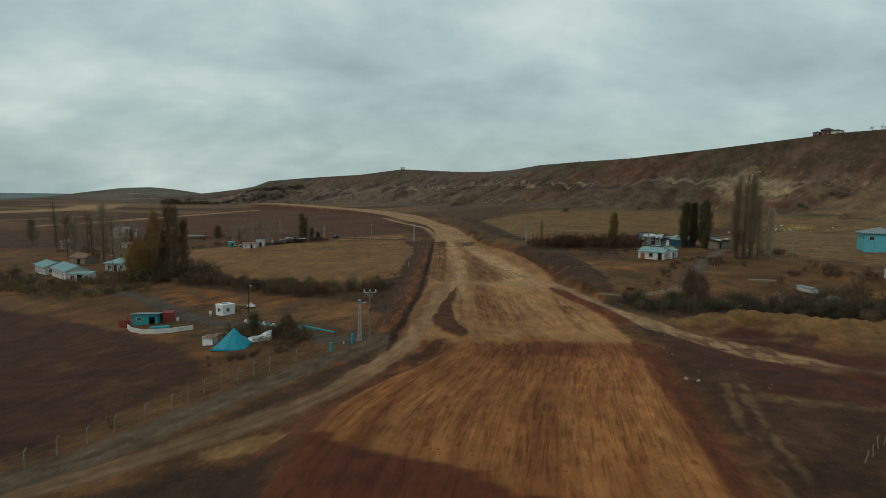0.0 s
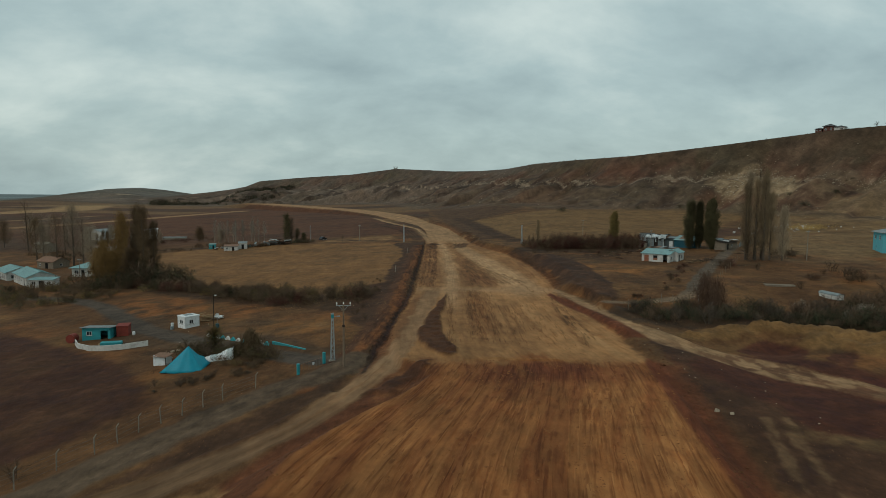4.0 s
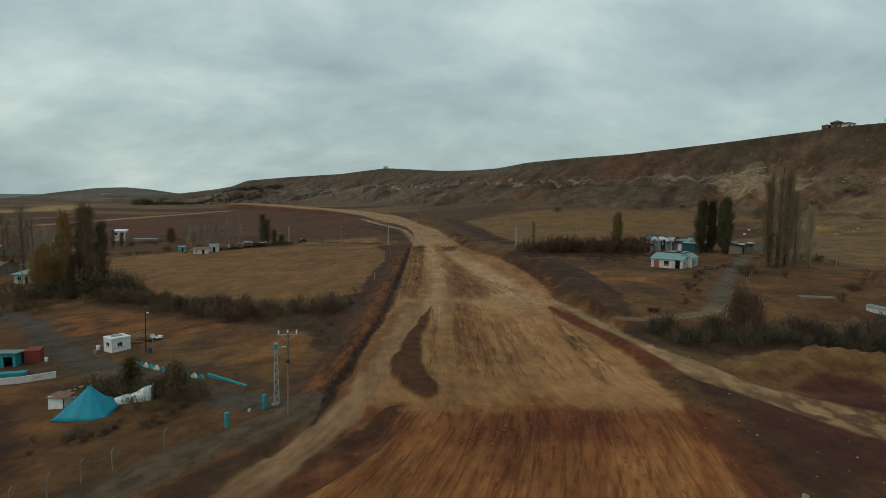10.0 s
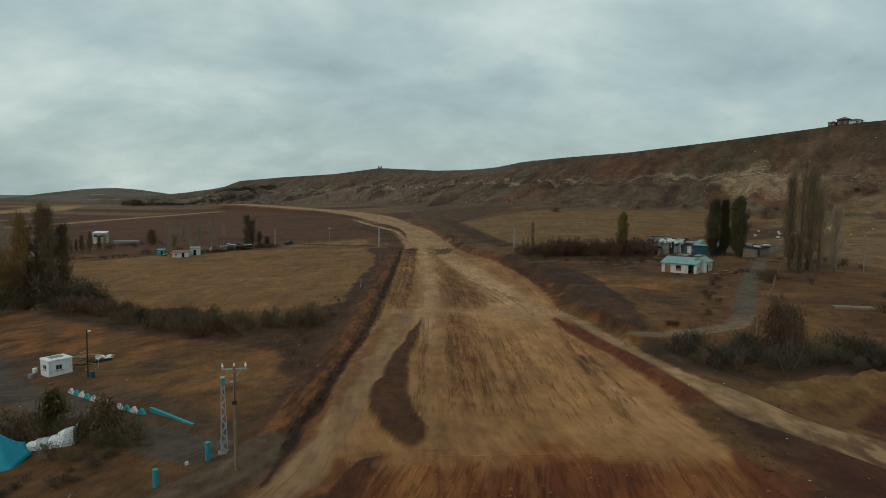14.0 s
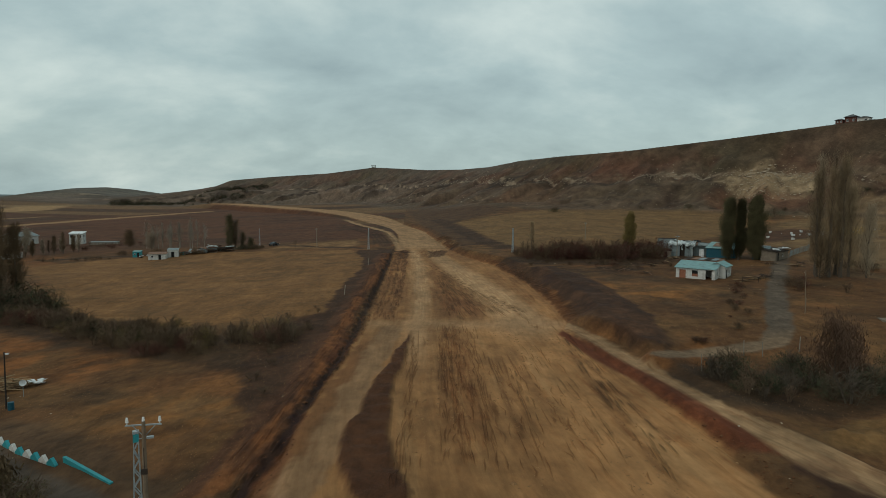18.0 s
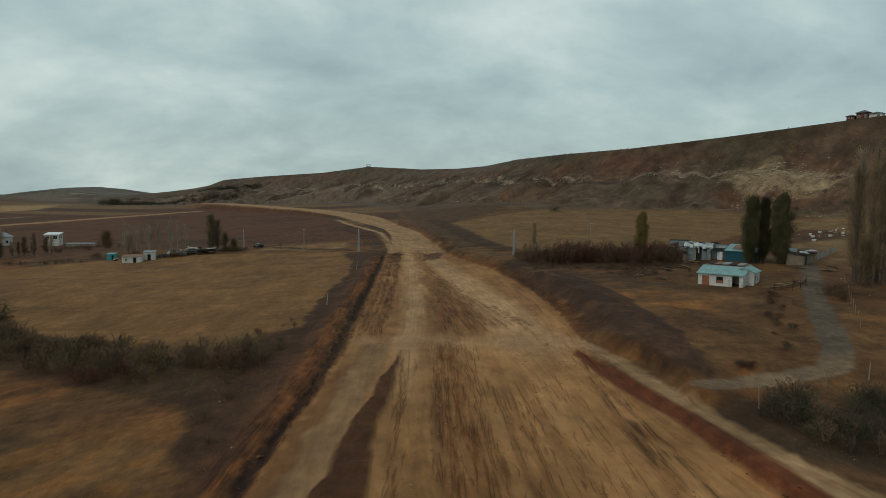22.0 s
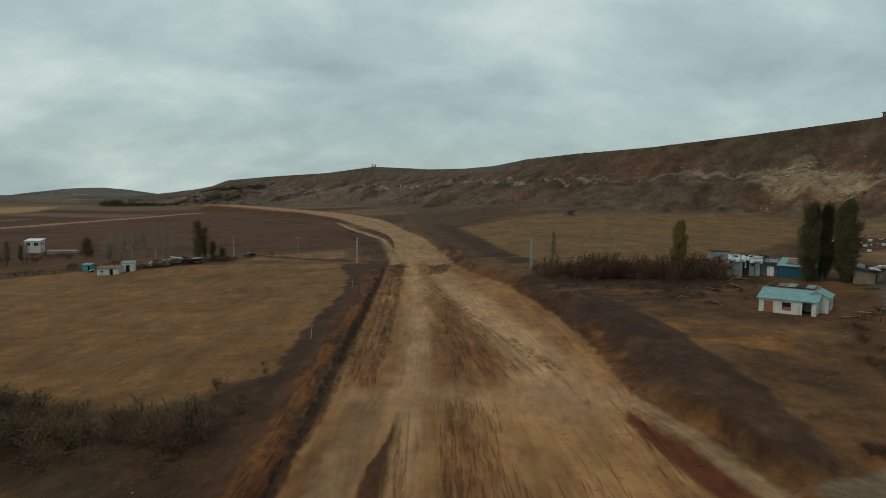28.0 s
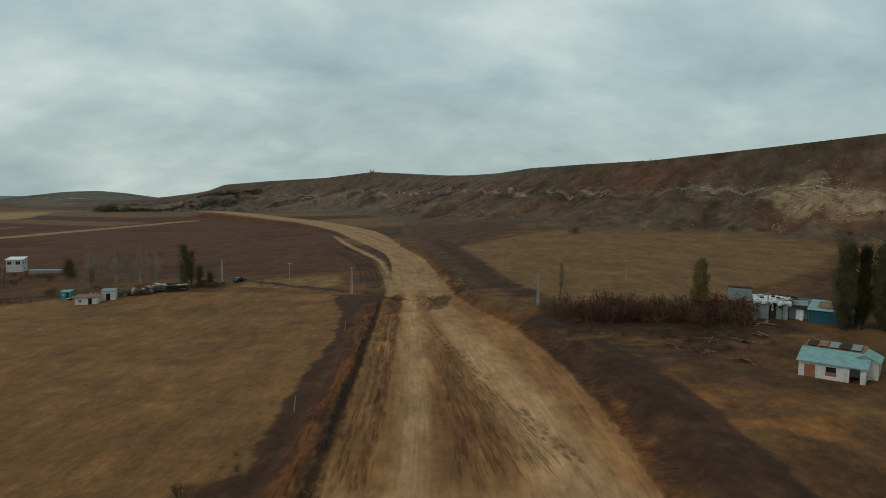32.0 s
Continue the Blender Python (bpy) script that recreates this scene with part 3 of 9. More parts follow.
shade((0.072, 0.044, 0.030), smooth(inside(wx, wy, [(27.2, 224), (29.4, 196), (30.4, 174), (30.8, 153), (33.6, 135.5), (34, 160), (34, 206), (30, 226)]), -0.5, 0.7) * smooth(fbm(X / 1.6, Y / 8, 3), -0.6, -0.1) * 0.85)
shade((0.058, 0.035, 0.025), K_SPOIL)
shade((0.090, 0.052, 0.034), K_SPOIL * smooth(fbm(X / 2.2, Y / 7, 3), 0.05, 0.4) * 0.7)
K_SPE = smooth(inside(wx, wy, SPOIL_EAST), -1.0, 1.5)
shade((0.062, 0.036, 0.026), smooth(inside(wx, wy, [(30, 104), (34, 103), (40, 92), (46, 80), (48, 66), (60, 46), (40, 30), (24, 40), (25.5, 56), (28, 70), (29.5, 85)]), -1, 2) * 0.9)
shade((0.078, 0.033, 0.022), K_SPE)
for mx, my, r, h in MOUNDS:
    shade((0.20, 0.135, 0.068), (1 - smooth(np.hypot(X - mx, (Y - my) * 1.2) / r + 0.25 * fbm(X / 2, Y / 2, 3), 0.8, 1.25)) * 0.95)
for mx, my, r, h in PITS:
    shade((0.085, 0.032, 0.022), (1 - smooth(np.hypot(X - mx, (Y - my) * 1.2) / r + 0.25 * fbm(X / 2, Y / 2, 3), 0.75, 1.1)) * 0.95)
# wheel tracks on the low ground by the culvert
for off in (-0.9, 0.9):
    shade((0.20, 0.145, 0.095), (1 - smooth(np.abs(near_line(wx * 0.5 + X * 0.5, wy * 0.5 + Y * 0.5, [(25.4, 34), (26.6, 46), (27.3, 50.4), (29.0, 58.3), (32.8, 70)])[2] - off), 0.25, 0.65)) * smooth(fbm(X / 1.5, Y / 4, 3), -0.9, -0.2) * (Y > 30) * (Y < 71) * (X > 20) * (X < 36) * smooth(fbm(X / 1.1, Y / 2.2 + 8, 3), -0.35, 0.25) * 0.6)
shade((0.19, 0.14, 0.078), (1 - smooth(near_line(wx, wy, [(33, 67.5), (38, 64.5), (46, 62.2), (58, 57)])[0], 0.5, 1.9)) * smooth(fbm(X / 2, Y / 2, 3), -0.5, 0.2) * 0.6)
shade((0.062, 0.038, 0.027), smooth(inside(wx, wy, [(-36, 53), (-32, 57.5), (-26, 67), (-21, 76), (-15.5, 83.5), (-10.5, 89.5), (-8.6, 88), (-10.4, 82.5), (-13, 77), (-16, 72.5), (-20, 67.5), (-26, 62)]), -0.5, 1.5) * 0.85)
shade((0.045, 0.030, 0.022), smooth(inside(wx, wy, [(-44, 36), (-33, 50), (-25, 55.5), (-19, 55.5), (-15, 58), (-12.5, 44), (-14, 25)]), -1, 2) * 0.85)
# tracks
K_TL = 1 - smooth(near_line(wx * 0.6 + X * 0.4, wy * 0.6 + Y * 0.4, TRACK_L)[0], 1.5, 2.1)
shade((0.26, 0.185, 0.122), K_TL * 0.92 * smooth(Y, 62, 84))
shade((0.150, 0.110, 0.078), K_TL * 0.9 * (1 - smooth(Y, 62, 82)))
shade((0.21, 0.155, 0.11), (1 - smooth(np.abs(near_line(wx * 0.5 + X * 0.5, wy * 0.5 + Y * 0.5, TRACK_L)[0] - 0.9), 0.25, 0.6)) * 0.6 * (1 - smooth(Y, 80, 98)))
K_OLD = 1 - smooth(near_line(wx * 0.6 + X * 0.4, wy * 0.6 + Y * 0.4, OLD_ROAD)[0], 1.9, 2.8)
shade((0.105, 0.088, 0.074), K_OLD * 0.95)
shade((0.150, 0.125, 0.102), (1 - smooth(np.abs(near_line(wx * 0.4 + X * 0.6, wy * 0.4 + Y * 0.6, OLD_ROAD)[0] - 0.95), 0.2, 0.6)) * K_OLD * smooth(fbm(X / 2, Y / 5, 3), -0.5, 0.1) * 0.7)
K_TR = 1 - smooth(near_line(wx * 0.6 + X * 0.4, wy * 0.6 + Y * 0.4, TRACK_R)[0] - np.interp(Y, [84, 95, 103, 111, 124, 150], [1.0, 1.4, 0.9, -0.3, -0.75, -0.7]), 1.6, 2.4)
shade((0.325, 0.245, 0.165), K_TR * 0.95 * smooth(Y + 3 * fbm(X / 3, Y / 3, 2), 72, 86))
shade((0.10, 0.045, 0.03), K_TR * smooth(fbm(X / 1.2, Y / 2.5, 3), 0.0, 0.3) * (1 - smooth(Y, 92, 108)) * 0.7)
K_DR = 1 - smooth(near_line(wx * 0.5 + X * 0.5, wy * 0.5 + Y * 0.5, DRIVE)[0], 1.4, 2.0)
shade((0.118, 0.108, 0.100), K_DR)
shade((0.215, 0.175, 0.135), K_DR * (1 - smooth(Y, 134, 142)) * 0.85)
shade((0.25, 0.165, 0.09), smooth(inside(wx, wy, [(-24, 58.0), (-20, 60.8), (-16.6, 62.3), (-15.4, 60), (-18, 57.6), (-22.3, 56.2)]), -0.4, 0.5) * 0.9)
# the road bed: red fill near, pale topping beyond
K_BED = (1 - smooth(OUT + 0.5 * fbm(X / 2, Y / 2, 3), -0.3, 0.5)) * (1 - smooth(Y, 775, 835))
topped = smooth((X + 12) * 0.545 + (Y - 55) * 0.84 + 2.0 * fbm(X / 4, Y / 2.5, 3), -0.5, 0.6)
streak = fbm(LAT / 1.3, Y / 26, 4)
shade((0.135, 0.052, 0.030), K_BED * (1 - smooth(Y, 930, 1000)))
shade((0.31, 0.160, 0.069), K_BED * topped)
shade((0.215, 0.088, 0.038), K_BED * topped * smooth(streak, 0.0, 0.3) * (1 - smooth(Y, 88, 100)) * 0.6)
shade((0.35, 0.195, 0.088), K_BED * topped * smooth(-streak, 0.1, 0.35) * (1 - smooth(Y, 86, 98)) * 0.6)
red_patch = np.exp(-(((LAT - 1) / 9) ** 2) - ((Y - 86) / 9) ** 2)
shade((0.16, 0.058, 0.028), K_BED * np.exp(-(((LAT - 0.5) / 10.5) ** 4) - ((Y - 85.6 + 0.8 * fbm(X / 4, X * 0, 2)) / 4.0) ** 4) * smooth(fbm(LAT / 1.4, Y / 5, 3), -0.6, 0.15) * 0.85)
shade((0.17, 0.062, 0.030), K_BED * red_patch * 0.35)
pale = smooth(Y + 1.3 * fbm(X / 1.3, Y / 2.0, 3) + 1.8 * fbm(X / 3.5 + 4, Y / 6, 3) - 5.0 * np.exp(-(((X - 15) / 4.5) ** 2)) * smooth(fbm(X / 1.2, Y / 3, 3), -0.35, 0.2), 88.4, 92.4)
shade(TAN, K_BED * pale * (1 - smooth(Y, 1000, 1080)))
shade((0.235, 0.145, 0.078), K_BED * pale * smooth(streak, 0.08, 0.5) * 0.5)
shade((0.41, 0.29, 0.17), K_BED * pale * smooth(-streak, 0.1, 0.55) * 0.6)
worn = smooth(Y, 120, 150) * (1 - smooth(Y, 256, 266))
lane = np.exp(-(((X - np.interp(Y, [135, 153, 181, 224, 255], [4.6, 5.4, 6.2, 6.1, 5.0]) + 0.5 * fbm(Y / 9, X / 9, 2)) / 1.9) ** 2))
lane = lane + smooth(Y, 140, 158) * np.exp(-(((X - np.interp(Y, [141, 160, 184, 211, 248], [22, 22.2, 20.6, 17.0, 11.4]) + 0.6 * fbm(Y / 9, X / 9, 2)) / np.interp(Y, [150, 200, 250], [4.6, 4.2, 2.8])) ** 4))
shade((0.260, 0.160, 0.088), K_BED * smooth(Y, 150, 165) * (1 - smooth(Y, 256, 262)) * np.clip(1 - lane, 0, 1) * smooth(fbm(X / 2.2, Y / 11, 3), -0.5, 0.15) * 0.85)
shade((0.19, 0.102, 0.058), K_BED * np.exp(-(((X - 13.5) / 4.5) ** 2) - ((Y - 172) / 13) ** 2) * smooth(fbm(X / 2.2, Y / 7, 3), -0.5, 0.2) * 0.75)
shade((0.265, 0.168, 0.098), K_BED * smooth(Y, 155, 165) * (1 - smooth(Y, 250, 258)) * (1 - smooth(X, 2.2, 4.0)) * smooth(fbm(X / 0.8, Y / 16, 3), -0.25, 0.25) * 0.7)
shade((0.44, 0.335, 0.228), K_BED * worn * np.clip(lane, 0, 1) * 0.95)
shade((0.40, 0.30, 0.205), K_BED * np.exp(-(((Y - 155.5 + 0.7 * fbm(X / 4, Y / 4, 2)) / 3.4) ** 2)) * 0.7)
for rut in RUTS:
    d_rut, s_rut, _ = near_line(X + 0.25 * fbm(X / 3, Y / 3, 2), Y, rut)
    shade((0.125, 0.072, 0.040), K_BED * (1 - smooth(d_rut, 0.22, 0.6)) * smooth(fbm(X / 2, Y / 2.6 + s_rut / 9, 3), -0.35, 0.1) * 0.45)
shade((0.24, 0.13, 0.062), K_BED * np.exp(-(((X - 9) / 1.9) ** 2)) * smooth(Y, 102, 112) * (1 - smooth(Y, 150, 156)) * smooth(fbm(X / 0.9, Y / 14, 3), -0.3, 0.2) * 0.8)
shade((0.36, 0.225, 0.12), K_BED * np.exp(-(((Y - 92.2 + 0.25 * fbm(X / 3, X * 0, 2)) / 0.55) ** 2)) * 0.5)
for px0, px1, py0, py1 in ((11.5, 14.8, 83, 91), (16.5, 19.5, 84.5, 90.5)):
    shade((0.135, 0.052, 0.030), K_BED * smooth(X, px0, px0 + 0.6) * (1 - smooth(X, px1 - 0.6, px1)) * smooth(Y, py0, py0 + 3) * (1 - smooth(Y, py1 - 0.8, py1)) * 0.6)
shade((0.37, 0.285, 0.195), K_BED * smooth(Y, 256, 275) * (1 - smooth(Y, 900, 1000)) * 0.85)
# the dip where the old lane crosses
dip_w = X + 1.2 * fbm(X / 2.2, Y / 6, 3)
shade((0.105, 0.064, 0.041), smooth(inside(dip_w, Y + 3.0 * fbm(X / 1.1, Y / 9, 3), [(9.4, 241), (9.2, 250), (9.8, 257), (13.5, 261), (15.4, 258), (14.6, 250), (12.4, 244)]), -0.6, 0.8) * 0.85)
shade((0.10, 0.062, 0.040), smooth(inside(dip_w, Y + 3.0 * fbm(X / 1.1 + 7, Y / 9, 3), [(0.2, 238), (0.0, 252), (0.6, 260), (3.2, 261), (3.4, 250), (2.6, 240)]), -0.5, 0.7) * 0.85)
shade((0.065, 0.040, 0.027), (1 - smooth(near_line(wx, wy, [(-6, 262), (-1, 257), (3, 255.5)])[0], 1.0, 2.2)) * 0.8)
shade((0.055, 0.036, 0.026), (1 - smooth(near_line(wx, wy, [(18, 262), (24, 262), (33, 262)])[0], 1.2, 2.4)) * 0.8)
shade((0.30, 0.22, 0.14), smooth(inside(wx, wy, [(14.5, 266), (20.5, 261), (20.5, 272), (18.0, 286), (12.5, 297), (11.5, 290)]), -0.6, 1.2) * smooth(fbm(X / 2.0, Y / 6, 3), -0.35, 0.1) * 0.8)
# island of loose soil between track and road, and the loose ridge before it
ISLAND = [(4.3, 151), (2.0, 137.2), (-0.4, 120), (-1.6, 108.8), (-1.5, 103), (-0.2, 97.8), (1.4, 94.3), (2.6, 93.4), (3.9, 95.2), (4.2, 98.1), (3.2, 101.8), (2.1, 110), (2.0, 119), (3.2, 133)]
K_IS = smooth(inside(X + 0.5 * fbm(X / 2.5, Y / 6, 3), Y, ISLAND), -0.25, 0.3)
shade((0.098, 0.052, 0.031), K_IS)
shade((0.20, 0.105, 0.052), smooth(inside(wx, wy, [(-5, 76), (-1, 83), (1.5, 92), (-1.5, 96), (-4.5, 92), (-6.5, 84)]), -0.5, 1.2) * smooth(fbm(X / 1.6, Y / 1.6, 3), -0.4, 0.2) * 0.7)
K_PATCH = smooth(inside(X + 0.5 * fbm(X, Y, 2), Y + 0.5 * fbm(X + 9, Y, 2), [(0.4, 92.0), (0.2, 88.6), (-1.3, 86.6), (-2.8, 84.0), (-4.6, 81.2), (-7.2, 82.6), (-5.6, 84.6), (-4.1, 87.2), (-2.8, 89.6), (-1.0, 91.8)]), -0.3, 0.4)
shade((0.085, 0.043, 0.027), K_PATCH * 0.95)
shade((0.305, 0.228, 0.158), K_TL * smooth(Y, 84, 96) * (1 - K_IS) * 0.85)
shade((0.19, 0.105, 0.056), (1 - smooth(np.abs(near_line(wx, wy, TRACK_L)[2] + 2.3), 0.5, 1.3)) * (1 - smooth(near_line(X, Y, TRACK_L)[0], 3.0, 3.6)) * smooth(Y, 86, 96) * (1 - smooth(Y, 140, 150)) * 0.7)
shade((0.125, 0.080, 0.044), smooth(inside(wx, wy, [(28.6, 104), (31.4, 104), (31.6, 96), (29.6, 87), (27.6, 89)]), -0.4, 0.6) * 0.9)
K_RS = np.maximum(smooth(inside(X, Y, [(25.8, 148), (26.8, 134.6), (28.6, 125), (29.3, 112), (29.9, 103), (31.9, 102), (31.5, 112), (30.4, 126), (28.7, 141), (27.2, 151)]), -0.3, 0.4),
                  smooth(inside(X, Y, [(28.6, 93), (27.2, 90), (25.8, 82), (24.6, 75), (23.6, 69), (21.8, 56), (19.3, 43), (22.0, 43), (24.6, 56), (26.8, 69), (27.8, 77), (29.0, 88)]), -0.3, 0.4))
shade((0.135, 0.052, 0.028), K_RS)
# ditch beside the west track and the line between the two far lanes
d_g = near_line(X * 0.7 + wx * 0.3, Y, [(-8.2, 90), (-7.3, 103), (-6.6, 109), (-6.2, 116), (-5.6, 125), (-4.7, 135), (-4.0, 155), (-3.7, 170), (-3.1, 198), (-2.3, 225), (-1.9, 249)])[0]
shade((0.034, 0.023, 0.017), (1 - smooth(d_g + 0.22 * fbm(X / 0.8, Y / 1.6, 2), 0.26, 0.62)) * 0.88)
LOW_LANE = [(-0.2, 258), (-2.2, 289), (-7.0, 325), (-15.6, 357), (-27.3, 400), (-41, 465)]
UPPER_LINE = [(1.2, 266), (-1.3, 296), (-4.9, 328), (-11.8, 359), (-21, 392), (-36.5, 455)]
k_low = 1 - smooth(near_line(X, Y, [(0.6, 262), (-1.7, 292), (-6.0, 326), (-13.8, 358), (-24.2, 396), (-38.8, 460)])[0], 1.1, 1.9)
shade((0.36, 0.27, 0.18), k_low * 0.9)
shade((0.070, 0.045, 0.032), (1 - smooth(near_line(X, Y, [(-5.5, 272), (-8.5, 300), (-14, 336), (-23, 364), (-34, 400)])[0], 2.4, 4.2)) * smooth(fbm(X / 2, Y / 9, 3), -0.4, 0.1) * 0.7)
shade((0.055, 0.036, 0.026), (1 - smooth(near_line(wx, wy, [(34, 250), (29, 266), (23, 343), (17, 386)])[0], 2.5, 5.0)) * 0.75)
for heap_pit in ([(43.5, 99.2), (47.0, 102.4), (49.8, 103.0), (52.2, 100.4), (52.6, 96.1), (48.6, 92.6), (45.5, 94.7)], [(52.0, 92.5), (55.1, 96.0), (57.3, 95.0), (56.0, 91.5), (52.5, 89.7)]):
    shade((0.082, 0.036, 0.025), smooth(inside(wx, wy, heap_pit), -0.3, 0.3) * 0.95)
TINT *= (1 + 0.14 * fbm(X / 1.6, Y / 4.5, 3))[:, None]
TINT *= (1 + (1 - np.maximum(K_BED, K_TL)) * (1 - HILL) * (Y < 420) * (0.42 * fbm(X / 1.7 + 3, Y / 1.2, 4, 0.75) + 0.22 * fbm(X / 6 + 8, Y / 4, 3)) * (1 - 0.82 * np.maximum(K_STUB, K_SE)))[:, None]
TINT *= (1 + HILL * (0.45 * fbm(X / 7 + 4, Y / 6, 4, 0.75) + 0.25 * fbm(csw / 5, CQ * 9, 3, 0.7)))[:, None]
TINT *= (0.70 - 0.05 * K_BED[:, None] + 0.11 * HILL[:, None]) * (1 + HILL[:, None] * np.array([-0.05, 0.0, 0.12])) * np.array([1.21, 0.94, 0.70]) * (1 + K_BED[:, None] * np.array([0.03, -0.01, -0.05]))
# the bed is lighter towards its eastern edge, darker towards its western
TINT *= (1 + K_BED * (1 - smooth(Y, 170, 230)) * 0.11 * np.tanh((LAT - 1) / 6))[:, None]
TINT = np.clip(TINT, 0.012, 0.8)

# heights that follow the works
Z = Z + K_PATCH * (0.2 + 0.2 * fbm(X / 1.2, Y / 1.2, 2))
Z = Z + K_IS * (0.35 + 0.25 * fbm(X / 1.5, Y / 1.5, 2))
Z = Z + K_PN * 0.10 * fbm(X / 0.9, Y / 3, 2) + K_STUB * 0.05 * rows_w
Z = Z - 0.4 * np.clip(1 - np.hypot((X - 12.5) / 3.5, (Y - 252) / 9), 0, 1) - 0.35 * np.clip(1 - np.hypot((X - 1.8) / 2, (Y - 250) / 11), 0, 1)


def soil_material():
    m = bpy.data.materials.new("soil")
    m.use_nodes = True
    n, l = m.node_tree.nodes, m.node_tree.links
    b = n["Principled BSDF"]
    b.inputs["Roughness"].default_value, b.inputs["Specular IOR Level"].default_value = 0.95, 0.15
    tint, road = n.new("ShaderNodeAttribute"), n.new("ShaderNodeAttribute")
    tint.attribute_name, road.attribute_name = "tint", "lane"
    turned = n.new("ShaderNodeAttribute")
    turned.attribute_name = "churn"
    tc = n.new("ShaderNodeTexCoord")

    def noise_of(vec, scale, detail, rough=0.6, dist=0.0):
        t = n.new("ShaderNodeTexNoise")
        for k, v in (("Scale", scale), ("Detail", detail), ("Roughness", rough), ("Distortion", dist)):
            t.inputs[k].default_value = v
        l.new(vec, t.inputs["Vector"])
        return t.outputs["Fac"]

    def ranged(v, a, b2, lo, hi):
        r = n.new("ShaderNodeMapRange")
        for k, x in (("From Min", a), ("From Max", b2), ("To Min", lo), ("To Max", hi)):
            r.inputs[k].default_value = x
        l.new(v, r.inputs["Value"])
        return r.outputs[0]

    def math2(op, a, b2):
        t = n.new("ShaderNodeMath")
        t.operation = op
        for i, v in enumerate((a, b2)):
            if isinstance(v, (int, float)):
                t.inputs[i].default_value = v
            else:
                l.new(v, t.inputs[i])
        return t.outputs[0]

    stretch = n.new("ShaderNodeMapping")
    stretch.inputs["Scale"].default_value = (1.0, 0.6, 1.0)
    l.new(tc.outputs["Object"], stretch.inputs[0])
    pos = stretch.outputs[0]
    clods = noise_of(pos, 1.7, 8, 0.68)
    broad = noise_of(pos, 0.16, 6, 0.6)
    grit = noise_of(pos, 9.0, 4, 0.6)
    # wheel ruts: noise drawn out along the road
    def along(sx, sy, detail, rough, dist=0.0):
        mp = n.new("ShaderNodeMapping")
        mp.inputs["Scale"].default_value = (sx, sy, 1.0)
        l.new(road.outputs["Vector"], mp.inputs[0])
        return noise_of(mp.outputs[0], 1.0, detail, rough, dist)

    ruts = along(2.0, 0.16, 4, 0.55, 0.5)
    churned = along(0.75, 0.22, 9, 0.72, 0.4)
    strips = along(0.55, 0.022, 4, 0.55, 0.3)
    gather = along(0.30, 0.05, 3, 0.5, 0.5)
    sep = n.new("ShaderNodeSeparateXYZ")
    l.new(road.outputs["Vector"], sep.inputs[0])
    k_rut = sep.outputs[2]
    rough_v = math2("MULTIPLY", ranged(clods, 0.3, 0.7, 0.75, 1.25), ranged(grit, 0.3, 0.7, 0.90, 1.10))
    calm = n.new("ShaderNodeMix")
    calm.data_type = "FLOAT"
    l.new(k_rut, calm.inputs["Factor"]), l.new(rough_v, calm.inputs["A"]), l.new(ranged(along(1.6, 0.5, 6, 0.62), 0.3, 0.7, 0.91, 1.09), calm.inputs["B"])
    v = math2("MULTIPLY", calm.outputs["Result"], ranged(broad, 0.3, 0.7, 0.76, 1.24))
    cuts = ranged(ruts, 0.38, 0.46, 0.74, 1.0)
    amount = math2("MULTIPLY", ranged(gather, 0.38, 0.55, 0.25, 1.0), turned.outputs["Fac"])
    cut_mix = n.new("ShaderNodeMix")
    cut_mix.data_type = "FLOAT"
    cut_mix.inputs["A"].default_value = 1.0
    l.new(amount, cut_mix.inputs["Factor"]), l.new(cuts, cut_mix.inputs["B"])
    r_val = math2("MULTIPLY", cut_mix.outputs["Result"], ranged(strips, 0.34, 0.66, 0.91, 1.09))
    r_val = math2("MULTIPLY", r_val, ranged(ruts, 0.3, 0.7, 0.93, 1.07))
    furrow = n.new("ShaderNodeMix")
    furrow.data_type = "FLOAT"
    furrow.inputs["A"].default_value = 1.0
    l.new(turned.outputs["Fac"], furrow.inputs["Factor"])
    l.new(ranged(along(1.5, 0.06, 5, 0.62, 0.4), 0.36, 0.62, 0.78, 1.12), furrow.inputs["B"])
    r_val = math2("MULTIPLY", r_val, furrow.outputs["Result"])
    mixv = n.new("ShaderNodeMix")
    mixv.data_type = "FLOAT"
    mixv.inputs["A"].default_value = 1.0
    l.new(k_rut, mixv.inputs["Factor"]), l.new(r_val, mixv.inputs["B"])
    v = math2("MULTIPLY", v, mixv.outputs["Result"])
    v = math2("MULTIPLY", v, ranged(noise_of(pos, 0.5, 5, 0.65), 0.3, 0.7, 0.8, 1.2))
    sc = n.new("ShaderNodeVectorMath")
    sc.operation = "SCALE"
    l.new(tint.outputs["Color"], sc.inputs[0]), l.new(v, sc.inputs["Scale"])
    # damper, browner soil in the ruts
    damp = n.new("ShaderNodeCombineXYZ")
    damp.inputs[0].default_value = 1.0
    k_damp = math2("MULTIPLY", ranged(r_val, 0.5, 0.95, 1.0, 0.0), k_rut)
    l.new(ranged(k_damp, 0.0, 1.0, 1.0, 0.84), damp.inputs[1]), l.new(ranged(k_damp, 0.0, 1.0, 1.0, 0.66), damp.inputs[2])
    wet = n.new("ShaderNodeVectorMath")
    wet.operation = "MULTIPLY"
    l.new(sc.outputs[0], wet.inputs[0]), l.new(damp.outputs[0], wet.inputs[1])
    sc = wet
    # churned, redder soil in ragged patches
    red = n.new("ShaderNodeVectorMath")
    red.operation = "MULTIPLY"
    red.inputs[1].default_value = (0.82, 0.64, 0.52)
